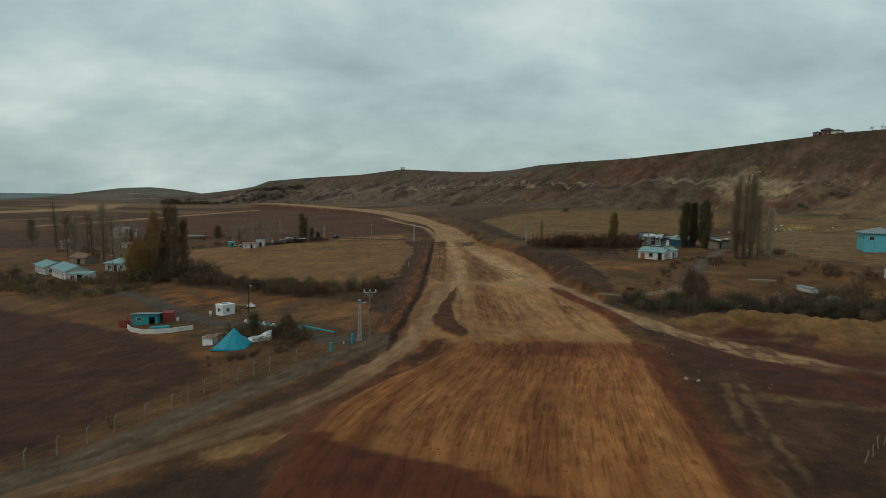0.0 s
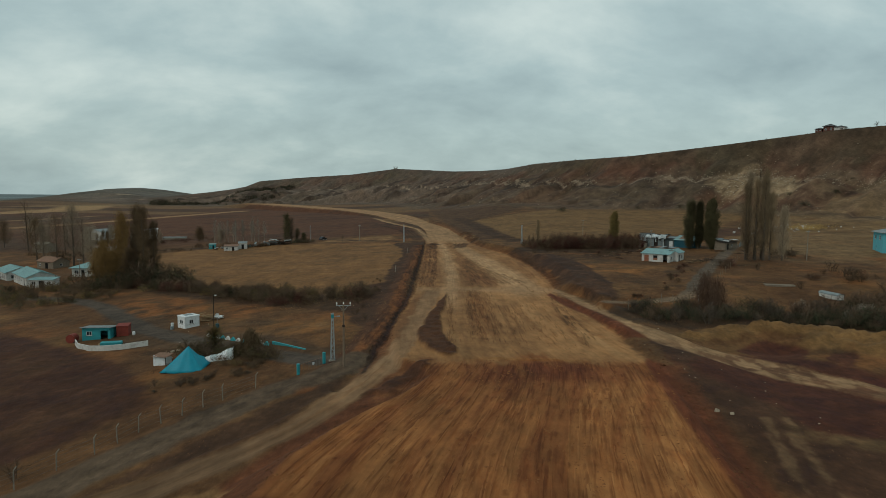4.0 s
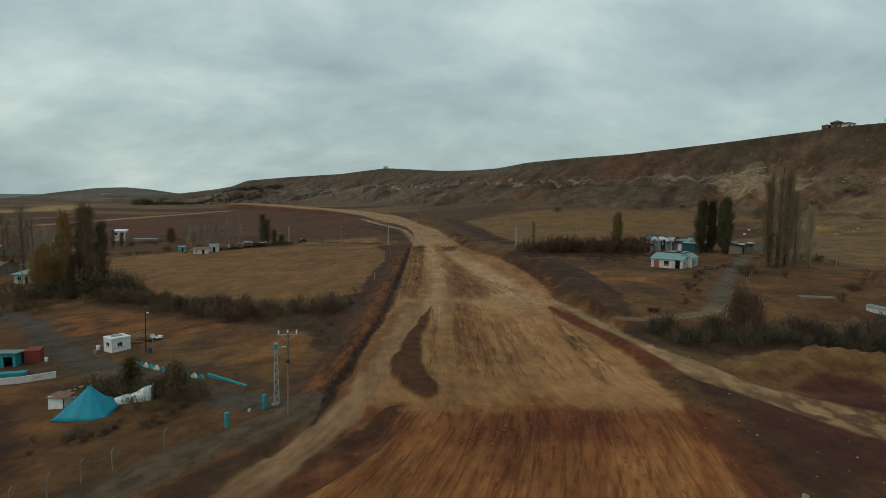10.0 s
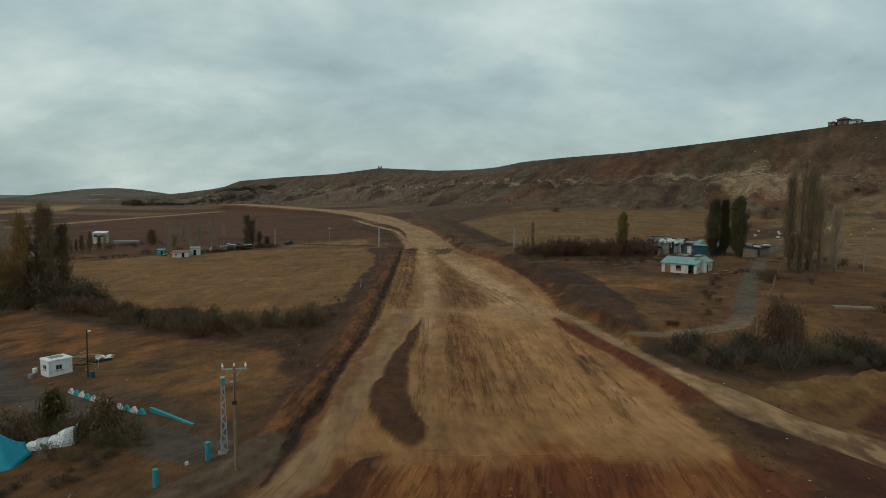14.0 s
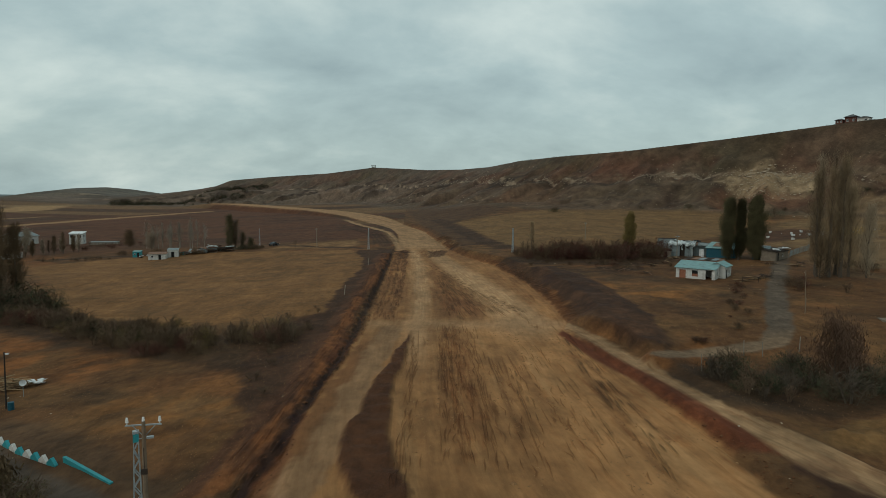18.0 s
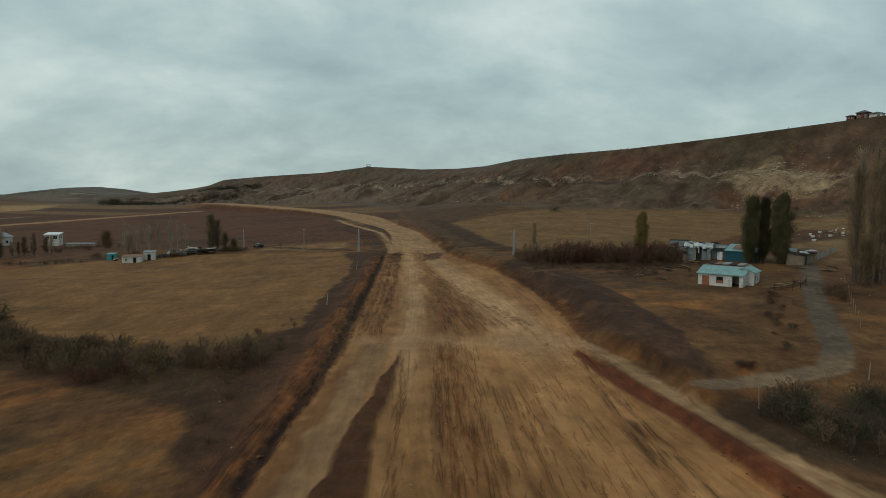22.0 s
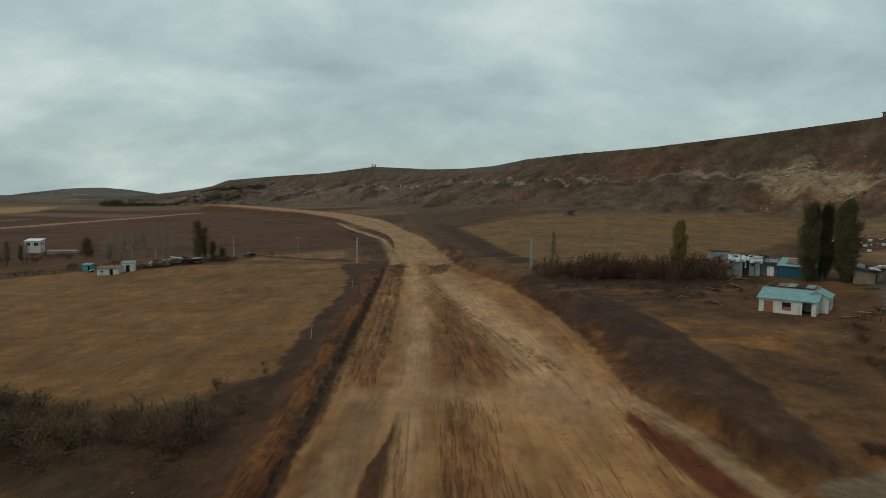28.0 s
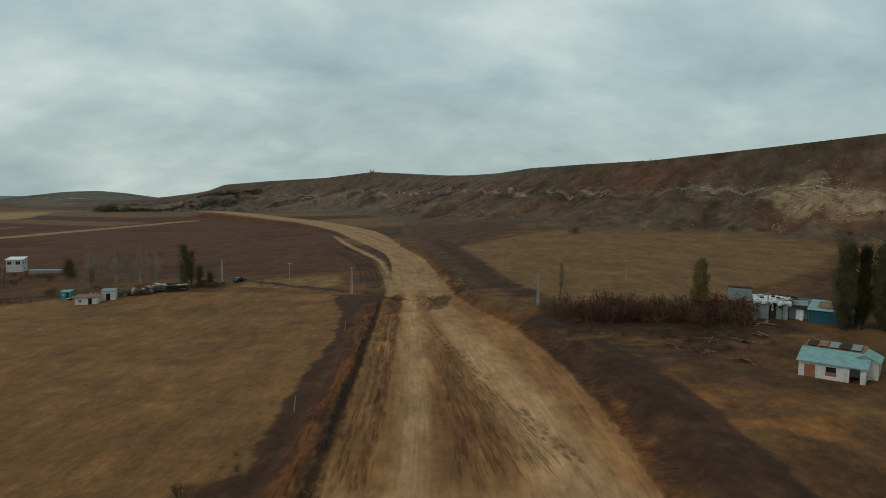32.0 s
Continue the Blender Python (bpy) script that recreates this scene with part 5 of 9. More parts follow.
def bush_builds(r, h, seed, leaf_n, far=False):
    """The brushwood and the foliage of a bush; far ones are made of fewer, larger pieces."""
    g = random.Random(seed)
    wood, leaf = Build(), Build()
    for i in range(4 if far else 8):
        a, k = g.uniform(0, 6.28), g.uniform(0.1, 0.85) * r
        q = Vector((math.cos(a) * k, math.sin(a) * k, h * g.uniform(0.65, 1.05)))
        wood.tube((q.x * 0.2, q.y * 0.2, -0.2), q, 0.035, 0.012, 3, False)
        twigs(wood, (q.x * 0.3, q.y * 0.3, h * 0.15), q, 5 if far else 6, r * 0.6, 1 if far else 2, 0.8, seed * 10 + i, 0.022 if far else 0.016)
    for _ in range(leaf_n // 2 if far else leaf_n):
        a, k = g.uniform(0, 6.28), r * math.sqrt(g.random())
        leaves(leaf, g, (math.cos(a) * k, math.sin(a) * k, h * g.uniform(0.15, 0.9) * (1 - 0.35 * (k / r) ** 2)), 0.5, 14 if far else 26, 0.22 if far else 0.17, 0.34 if far else 0.24)
    return wood, leaf


def bush_parts(t, r, h, leaf_mat, twig_mat, seed, leaf_n):
    wood, leaf = bush_builds(r, h, seed, leaf_n)
    part("brushwood", wood, twig_mat, t)
    part("foliage", leaf, leaf_mat, t)


LIGHT = {}
BUSHES = {}


def bush(kind_name, x, y, size, squash=1.0, group="", joined=None):
    """A bush of one of a few kinds; further ones share their meshes."""
    specs = {"brown": (M_LEAFBROWN, M_TWIG, 40, "withered brown leafless thorn bush"), "bare": (M_LEAFBROWN, M_TWIG, 6, "bare grey-brown twiggy bush"),
             "red": (M_LEAFRED, M_TWIG, 60, "wine-red autumn shrub of the thicket"), "green": (M_LEAFGREEN, M_TWIG, 40, "dark green leafy shrub"),
             "olive": (M_LEAFOLIVE, M_TWIG, 34, "yellowish olive shrub beside the lane"), "conifer": (M_CONIFER, M_TWIG, 46, "dark green evergreen shrub"), "dusky": (M_DUSKLEAF, M_BARK, 46, "dense dark brown thorn shrub"), "pale": (M_HAZE, M_PALETWIG, 26, "pale grey bare bush")}
    leaf_m, twig_m, n, label = specs[kind_name]
    k = rnd.randrange(3)
    if joined is not None:
        s = size * rnd.uniform(0.8, 1.2)
        far = math.hypot(x, y) > 170
        if (kind_name, k, far) not in LIGHT:
            wood, leaf = bush_builds(1.35, 1.75, 17 * k + len(LIGHT) * 5 + 1, n, far)
            LIGHT[(kind_name, k, far)] = [(np.array(q.v), np.array(q.f), mm) for q, mm in ((wood, twig_m), (leaf, leaf_m))]
        joined.append((LIGHT[(kind_name, k, far)], pose(x, y, ground_at(x, y) - 0.05, 0, 0, rnd.uniform(0, 360)) @ Matrix.Diagonal((s, s, s * squash, 1))))
        return None
    if (kind_name, k) not in BUSHES:
        t = thing("bush", label, "bush", x, y, 0, group=group)
        bush_parts(t, 1.35, 1.75, leaf_m, twig_m, 31 * k + len(BUSHES) * 7 + 3, n)
        BUSHES[(kind_name, k)] = t
    else:
        t = copy_thing(BUSHES[(kind_name, k)], Matrix.Identity(4))
        if group:
            t["group"] = group
    s = size * rnd.uniform(0.8, 1.2)
    t.matrix_basis = pose(x, y, ground_at(x, y) - 0.05, 0, 0, rnd.uniform(0, 360)) @ Matrix.Diagonal((s, s, s * squash, 1))
    return t


def join_plants(name, label, planted, category="shrubs"):
    """Far growth that nobody could count, as one mesh."""
    co, quads, mats, which, at = [], [], [], [], 0
    for src, m in planted:
        for v, f4, mt in src:
            mm = np.array(m)
            co.append(v @ mm[:3, :3].T + mm[:3, 3])
            quads.append(f4 + at)
            at += len(v)
            if mt not in mats:
                mats.append(mt)
            which.append(np.full(len(f4), mats.index(mt), np.int32))
    me = bpy.data.meshes.new(name)
    me.from_pydata(np.concatenate(co).tolist(), [], np.concatenate(quads).tolist())
    for mt in mats:
        me.materials.append(mt)
    me.polygons.foreach_set("material_index", np.concatenate(which))
    return tagged(new(name, me), label, category, kind="stuff")


# ---- buildings ----


def wall_panel(b, m, length, height, thick, openings):
    """A wall along x from 0 to length, standing behind y = 0, with openings (x0, z0, x1, z1) through it."""
    cuts = sorted({0.0, length, *[o[0] for o in openings], *[o[2] for o in openings]})
    for x0, x1 in zip(cuts, cuts[1:]):
        over = [o for o in openings if o[0] <= x0 + 1e-6 and o[2] >= x1 - 1e-6]
        if over:
            o = over[0]
            if o[1] > 0.05:
                b.box(x0, 0, -0.4, x1, thick, o[1], m)
            b.box(x0, 0, o[3], x1, thick, height, m)
        else:
            b.box(x0, 0, -0.4, x1, thick, height, m)


def window(parent, m, o, frame_mat, bars=1):
    """A framed pane in an opening (x0, z0, x1, z1) of the wall at m."""
    x0, z0, x1, z1 = o
    b, e = Build(), 0.07
    b.box(x0, 0.03, z0, x1, 0.10, z0 + e, m), b.box(x0, 0.03, z1 - e, x1, 0.10, z1, m)
    b.box(x0, 0.03, z0 + e, x0 + e, 0.10, z1 - e, m), b.box(x1 - e, 0.03, z0 + e, x1, 0.10, z1 - e, m)
    for i in range(bars):
        c = x0 + (x1 - x0) * (i + 1) / (bars + 1)
        b.box(c - 0.03, 0.035, z0 + e, c + 0.03, 0.095, z1 - e, m)
    w = part("window", b, frame_mat, parent)
    b = Build()
    b.box(x0 + e, 0.055, z0 + e, x1 - e, 0.07, z1 - e, m)
    part("pane", b, M_GLASS, w, "dark window glass")
    b = Build()
    b.box(x0 - 0.08, -0.07, z0 - 0.07, x1 + 0.08, 0.03, z0 - 0.004, m)
    part("sill", b, M_CONCRETE, w)


def leaf_door(parent, m, o, material, label=""):
    x0, z0, x1, z1 = o
    b = Build()
    b.box(x0 + 0.02, 0.06, z0, x1 - 0.02, 0.11, z1 - 0.02, m)
    d = part("door", b, material, parent, label)
    b = Build()
    b.box(x1 - 0.16, 0.02, z0 + 0.95, x1 - 0.10, 0.06, z0 + 1.10, m)
    part("handle", b, M_STEEL, d)


def house(name, label, x, y, turn, w, d, h, wall_mat, roof_mat, roof="gable", rise=1.2, over=0.35, front=(), right=(), back=(), left=(), doors=(), category="house", chimney=False, z=None, ribs=0):
    """A building with its front along local x at y = 0, its openings per side as (x0, z0, x1, z1); doors are indices (side, number, material)."""
    t = thing(name, label, category, x, y, turn, z)
    sides = {"front": (pose(0, 0, 0), w, list(front)), "right": (pose(w, 0, 0, 0, 0, 90), d, list(right)),
             "back": (pose(w, d, 0, 0, 0, 180), w, list(back)), "left": (pose(0, d, 0, 0, 0, -90), d, list(left))}
    door_of = {(s, i): mm for s, i, mm in doors}
    for s, (m, ln, ops) in sides.items():
        b = Build()
        if s in ("right", "left"):
            m2 = m @ pose(0.2, 0, 0)
            wall_panel(b, m2, ln - 0.4, h, 0.2, [(o[0] - 0.2, o[1], o[2] - 0.2, o[3]) for o in ops])
            if roof == "gable":
                # gable end over the wall
                k = [m @ Vector(p) for p in ((0, 0, h), (ln, 0, h), (ln / 2, 0, h + rise), (0, 0.2, h), (ln, 0.2, h), (ln / 2, 0.2, h + rise))]
                b.quad(k[0], k[1], k[2]), b.quad(k[4], k[3], k[5])
            if roof in ("shed", "shed_back"):
                hi0, hi1 = (0, ln) if (s == "right") == (roof == "shed") else (ln, 0)
                k = [m @ Vector(p) for p in ((hi0, 0, h), (hi1, 0, h), (hi1, 0, h + rise), (hi0, 0.2, h), (hi1, 0.2, h), (hi1, 0.2, h + rise))]
                b.quad(k[0], k[1], k[2]), b.quad(k[4], k[3], k[5]), b.quad(k[1], k[4], k[5], k[2])
        else:
            wall_panel(b, m, ln, h + (rise if (roof == "shed" and s == "back") or (roof == "shed_back" and s == "front") else 0), 0.2, ops)
        wl_ob = part("wall", b, wall_mat, t)
        for i, o in enumerate(ops):
            if (s, i) in door_of:
                if door_of[(s, i)] is not None:
                    leaf_door(wl_ob, m, o, door_of[(s, i)])
            else:
                window(wl_ob, m, o, M_FRAME, 1 if o[2] - o[0] > 0.7 else 0)
    b = Build()
    x0, x1, y0, y1, e = -over, w + over, -over, d + over, 0.09
    ze = h + 0.03
    if roof == "gable":
        zr = h + rise + 0.03
        zo = ze - over * rise / (d / 2)
        b.slab([(x0, y0, zo + e), (x1, y0, zo + e), (x1, d / 2, zr + e), (x0, d / 2, zr + e)], e)
        b.slab([(x1, y1, zo + e), (x0, y1, zo + e), (x0, d / 2, zr + e), (x1, d / 2, zr + e)], e)
    elif roof == "hip":
        zr, i = h + rise, min(d / 2, w / 2 - 0.3)
        zo = ze - 0.05
        a, c = (i, d / 2, zr + e), (w - i, d / 2, zr + e)
        b.slab([(x0, y0, zo + e), (x1, y0, zo + e), c, a], e)
        b.slab([(x1, y1, zo + e), (x0, y1, zo + e), a, c], e)
        b.slab([(x1, y0, zo + e), (x1, y1, zo + e), c], e)
        b.slab([(x0, y1, zo + e), (x0, y0, zo + e), a], e)
    else:
        lo, hi = ze - over * rise / d, ze + rise + over * rise / d
        f, k = (lo, hi) if roof == "shed" else (hi, lo)
        if roof == "flat":
            f = k = ze
        b.slab([(x0, y0, f + e), (x1, y0, f + e), (x1, y1, k + e), (x0, y1, k + e)], e)
    r_ob = part("roof", b, roof_mat, t)
    if ribs:
        for i in range(ribs + 1):
            b = Build()
            xx = x0 + (x1 - x0) * i / ribs
            xx = min(max(xx, x0 + 0.04), x1 - 0.04)
            if roof == "gable":
                b.tube((xx, y0, zo + e), (xx, d / 2, zr + e), 0.03, 0.03, 4)
                b.tube((xx, y1, zo + e), (xx, d / 2, zr + e), 0.03, 0.03, 4)
            elif roof != "hip":
                b.tube((xx, y0, f + e), (xx, y1, k + e), 0.03, 0.03, 4)
            if b.f:
                part("seam", b, roof_mat, r_ob)
    if chimney:
        b = Build()
        b.box(w * 0.3, d * 0.42, h + rise * 0.5, w * 0.3 + 0.5, d * 0.42 + 0.5, h + rise + 0.8)
        part("chimney", b, M_BRICK, r_ob)
    return t

# ---- poles and fences by the west side ----
pole = thing("utility_pole", "tall grey utility pole with a crossarm and three white insulators", "utility pole", -10.8, 92.6, 8, z=0.0)
b = Build()
b.tube((0, 0, -0.5), (0, 0, 4.2), 0.16, 0.13, 10, False)
b.tube((0, 0, 4.2), (0, 0, 8.4), 0.13, 0.10, 10)
part("shaft", b, M_POLEWOOD, pole, soft=False)
b = Build()
b.box(-0.95, -0.04, 8.14, 0.95, 0.04, 8.21)
part("crossarm", b, M_STEEL, pole)
for sx in (-1, 1):
    b = Build()
    b.tube((sx * 0.6, 0.07, 8.12), (0, 0.11, 7.45), 0.025, 0.025, 5)
    part("brace", b, M_STEEL, pole)
for sx in (-0.85, 0.0, 0.85):
    b = Build()
    b.tube((sx, 0, 8.24), (sx, 0, 8.36), 0.03, 0.03, 6)
    for k in range(3):
        b.tube((sx, 0, 8.36 + 0.1 * k), (sx, 0, 8.43 + 0.1 * k), 0.10 - 0.015 * k, 0.07 - 0.015 * k, 10)
    part("insulator", b, M_PORCELAIN, pole, "white porcelain insulator")
b = Build()
b.box(-0.17, -0.2, 5.4, 0.17, -0.1, 5.7)
b.tube((0, -0.12, 5.7), (0, -0.13, 6.9), 0.02, 0.02, 4)
part("cable_box", b, M_DARKWOOD, pole)


def lattice_pole(name, label, x, y, h, wide, turn=0.0, paint=None):
    t = thing(name, label, "lattice pole", x, y, turn)
    paint = paint or M_STEEL
    foot, tip = wide, wide * 0.45
    for sx in (-1, 1):
        for sy in (-1, 1):
            b = Build()
            b.tube((sx * foot, sy * foot, -0.2), (sx * tip, sy * tip, h), 0.045, 0.035, 4)
            part("leg", b, paint, t)
    n = 11
    for i in range(n):
        z0, z1 = h * i / n, h * (i + 1) / n
        r0, r1 = foot + (tip - foot) * i / n, foot + (tip - foot) * (i + 1) / n
        s = 1 if i % 2 else -1
        b = Build()
        for sy in (-1, 1):
            b.tube((-s * r0, sy * r0, z0), (s * r1, sy * r1, z1), 0.042, 0.042, 4)
            b.tube((sy * r0, -s * r0, z0), (sy * r1, s * r1, z1), 0.042, 0.042, 4)
        part("bracing", b, paint, t)
    b = Build()
    b.box(-tip - 0.06, -tip - 0.06, h - 0.05, tip + 0.06, tip + 0.06, h + 0.08)
    part("cap", b, paint, t)
    b = Build()
    b.box(-wide - 0.22, -wide - 0.2, -0.5, wide + 0.22, wide + 0.2, 0.08)
    part("footing", b, M_CONCRETE, t, bevel=0.05)
    return t


lat = lattice_pole("lattice_pole", "steel lattice pole painted blue at its top, on a concrete pad", -12.75, 96.0, 6.35, 0.26, 20)
b = Build()
b.box(-0.16, -0.16, 5.75, 0.16, 0.16, 6.25)
part("top_box", b, M_TEAL, lat, "blue painted box")
b = Build()
b.tube((0, 0, 5.9), (0.75, -0.1, 5.95), 0.03, 0.025, 6)
b.box(0.6, -0.2, 5.9, 1.0, 0.0, 6.02)
part("lamp_arm", b, M_STEEL, lat)
for (px, py), ph in (((-9.9, 261.8), 6.9), ((-54.4, 300.3), 6.6), ((33.7, 237.6), 6.9)):
    lattice_pole("lattice_pole", "slender grey lattice power pole beside the fields", px, py, ph, 0.24, 15)
for (px, py), ph in (((-30.0, 283.8), 6.8), ((99.3, 174.0), 8.0), ((72.6, 214.5), 6.0), ((-120.0, 186.0), 6.5), ((62, 262), 6.0), ((-107.0, 205.5), 6.0)):
    t = thing("utility_pole", "plain weathered concrete power pole", "utility pole", px, py, 10)
    b = Build()
    b.tube((0, 0, -0.4), (0, 0, ph), 0.13, 0.08, 8)
    part("shaft", b, M_CONCRETE, t)
    b = Build()
    b.box(-0.55, -0.04, ph - 0.45, 0.55, 0.04, ph - 0.35)
    part("crossarm", b, M_STEEL, t)

t = thing("lamp_post", "thin dark wooden post with a small white lamp", "lamp post", -38.0, 123.4)
b = Build()
b.tube((0, 0, -0.4), (0.08, 0, 6.0), 0.09, 0.07, 8)
part("post", b, M_DARKWOOD, t)
b = Build()
b.tube((0.05, 0, 5.8), (0.5, -0.2, 5.95), 0.02, 0.02, 5)
b.box(0.35, -0.3, 5.82, 0.65, -0.08, 5.94)
part("lamp_head", b, M_WHITEPANEL, t)

# fence along the old lane
FENCE = [(-56, 36), (-49, 44.5), (-42, 52.3), (-38.5, 56.8), (-34.3, 64.5), (-31.0, 70.8), (-29.1, 75.5), (-26.2, 79.2), (-23.2, 83.2), (-20.5, 86.8), (-17.2, 90.0)]
stations = []
for (x0, y0), (x1, y1) in zip(FENCE, FENCE[1:]):
    n = max(1, round(math.dist((x0, y0), (x1, y1)) / 3.1))
    stations += [(x0 + (x1 - x0) * i / n, y0 + (y1 - y0) * i / n) for i in range(n)]
first = None
for i, (px, py) in enumerate(stations):
    m = pose(px, py, ground_at(px, py), rnd.uniform(-3, 3), rnd.uniform(-3, 3), 140 + rnd.uniform(-12, 12))
    if first is None:
        first = thing("fence_post", "grey concrete fence post with a slanting top", "fence post", px, py, group="posts of the wire fence")
        b = Build()
        b.box(-0.045, -0.045, -0.4, 0.045, 0.045, 1.65)
        part("shaft", b, M_CONCRETE, first, bevel=0.01)
        b = Build()
        b.box(-0.04, -0.04, 0, 0.04, 0.04, 0.40, pose(0, 0, 1.63, 38, 0, 0))
        part("outrigger", b, M_CONCRETE, first, bevel=0.01)
        first.matrix_basis = m
    else:
        copy_thing(first, m)
t = thing("fence_wire", "rusty wire strands and mesh strung along the posts", "wire fence", 0, 0, z=0)
for h in (0.35, 0.8, 1.25, 1.6):
    b = Build()
    for (x0, y0), (x1, y1) in zip(stations, stations[1:]):
        b.tube((x0, y0, ground_at(x0, y0) + h), (x1, y1, ground_at(x1, y1) + h - 0.03), 0.012, 0.012, 3, False)
    part("strand", b, M_WIRE, t)
for px, py in ((34.0, 50.3), (35.4, 51.3), (36.9, 52.8), (37.9, 53.5), (39.0, 54.6)):
    short = copy_thing(first, pose(px, py, ground_at(px, py), rnd.uniform(-12, 12), rnd.uniform(-10, 10), rnd.uniform(60, 200)))
    short["group"] = "leaning posts by the culvert"
    short.scale = (0.7, 0.7, 0.58)
for px, py, tilt in ((-8.8, 177.6, 14), (-7.2, 220.3, 6), (44.6, 130.6, 3), (46.8, 130.3, -5), (52.1, 131.4, 4), (36.2, 124.0, 10), (36.9, 123.2, -14)):
    t = thing("stake", "pale leaning wooden stake", "stake", px, py, group="stakes beside the tracks")
    t.matrix_basis = pose(px, py, ground_at(px, py), 0, tilt, rnd.uniform(0, 90))
    b = Build()
    b.tube((0, 0, -0.3), (0.02, 0, 1.9), 0.06, 0.045, 6)
    part("shaft", b, M_PALETWIG, t)
# drive fence
t_first = None
for i in range(9):
    px, py = 82.0 - 18.9 * i / 8, 176.2 - 28.9 * i / 8
    m = pose(px, py, ground_at(px, py), rnd.uniform(-4, 4), rnd.uniform(-4, 4), 30)
    if t_first is None:
        t_first = thing("wooden_post", "bleached wooden fence post along the drive", "fence post", px, py, group="posts along the drive")
        b = Build()
        b.tube((0, 0, -0.3), (0, 0, 1.5), 0.07, 0.06, 6)
        part("shaft", b, M_POLEWOOD, t_first)
        t_first.matrix_basis = m
    else:
        copy_thing(t_first, m)
for (px, py), h in (((-16.3, 91.0), 1.35), ((-13.7, 94.8), 1.45)):
    t = thing("gate_pillar", "round turquoise-painted concrete gate pillar", "gate pillar", px, py, group="gate pillars")
    b = Build()
    b.tube((0, 0, -0.3), (0, 0, h), 0.21, 0.21, 14)
    part("pillar", b, M_TEAL, t, soft=False)
    b = Build()
    b.tube((0, 0, h), (0, 0, h + 0.07), 0.24, 0.18, 14)
    part("cap", b, M_TEAL, t)
t = thing("gate", "sagging wire gate with a rusty top rail", "gate", -15, 92.9, math.degrees(math.atan2(3.8, 2.6)))
b = Build()
b.tube((-1.9, 0, 1.05), (1.9, 0, 1.15), 0.03, 0.03, 6)
part("top_rail", b, M_RUST, t)
for k in range(9):
    b = Build()
    b.tube((-1.9 + 0.47 * k, 0, 0.05), (-1.9 + 0.47 * k, 0, 1.08), 0.012, 0.012, 4)
    part("upright", b, M_WIRE, t)
b = Build()
b.box(0.2, -0.02, 0.55, 0.5, 0.02, 0.85)
part("sign", b, M_WHITEPANEL, t, "small blank white sign")

# ---- yard with the white hut ----
t = thing("white_hut", "small white prefabricated hut with rounded roof edges and two windows", "hut", -45.5, 126.3, -38)
HW, HD, HH = 2.5, 2.8, 2.0
M_HUT = M_WHITEPANEL
for m, ln, ops in ((pose(0, 0, 0), HW, [(0.7, 0.85, 1.7, 1.55)]), (pose(HW, 0, 0, 0, 0, 90), HD, [(0.8, 0.85, 1.6, 1.55)]), (pose(HW, HD, 0, 0, 0, 180), HW, []), (pose(0, HD, 0, 0, 0, -90), HD, [])):
    b = Build()
    wall_panel(b, m, ln, HH, 0.08, ops)
    wo = part("wall", b, M_HUT, t)
    for o in ops:
        window(wo, m, o, M_FRAME, 1)
b = Build()
b.box(-0.08, -0.08, HH, HW + 0.08, HD + 0.08, HH + 0.28)
r = part("roof", b, M_HUT, t, "white rounded roof shell", bevel=0.12)
b = Build()
b.box(0.5, 0.6, HH + 0.285, 1.7, 2.2, HH + 0.33)
part("roof_mat", b, M_GREYSHEET, r)
b = Build()
for sx in (0.2, HW - 0.4):
    b.box(sx, 0.3, -0.5, sx + 0.2, HD - 0.3, -0.02)
part("skid", b, M_DARKWOOD, t)
pile = thing("plank_pile", "heap of old planks and boards behind the hut", "plank pile", -42.4, 131.2)
for k in range(26):
    b = Build()
    ln = rnd.uniform(1.2, 3.2)
    b.box(-ln / 2, -0.11, 0, ln / 2, 0.11, 0.06, pose(rnd.uniform(-1.5, 1.5), rnd.uniform(-0.9, 0.9), 0.04 + 0.05 * k, rnd.uniform(-14, 14), rnd.uniform(-14, 14), rnd.uniform(-35, 60)))
    part("plank", b, M_PLANK, pile)
t = thing("satellite_dish", "white satellite dish on a short mast", "satellite dish", -38.8, 127.6, 25)
b = Build()
for i in range(16):
    a0, a1 = 2 * math.pi * i / 16, 2 * math.pi * (i + 1) / 16
    for r0, r1, z0, z1 in ((0, 0.18, 0, 0.02), (0.18, 0.36, 0.02, 0.09)):
        p = [Vector((math.cos(a) * rr, -zz, 1.6 + math.sin(a) * rr)) for a, rr, zz in ((a0, r0, z0), (a0, r1, z1), (a1, r1, z1), (a1, r0, z0))]
        b.quad(*p), b.quad(*[v + Vector((0, 0.02, 0)) for v in p[::-1]])
part("dish", b, M_WHITEPANEL, t)
b = Build()
b.tube((0, 0.05, -0.2), (0, 0.05, 1.6), 0.03, 0.03, 6)
part("mast", b, M_STEEL, t)
for px, py, mm, lab, r, h in ((-37.2, 122.9, M_BLUE, "blue plastic barrel beside the lamp post", 0.3, 0.8), (-47.0, 127.6, M_WHITEPANEL, "white plastic drum beside the hut", 0.28, 0.6), (-46.0, 125.0, M_GREYSHEET, "grey metal drum beside the hut", 0.3, 0.55), (-51.2, 121.6, M_WHITEPANEL, "small white canister beside the red shed", 0.22, 0.6)):
    t = thing("barrel", lab, "barrel", px, py)
    b = Build()
    b.tube((0, 0, -0.05), (0, 0, h), r, r, 14)
    part("body", b, mm, t)
    b = Build()
    for z in (h * 0.33, h * 0.66):
        b.tube((0, 0, z), (0, 0, z + 0.04), r + 0.015, r + 0.015, 14)
    part("hoop", b, mm, t)
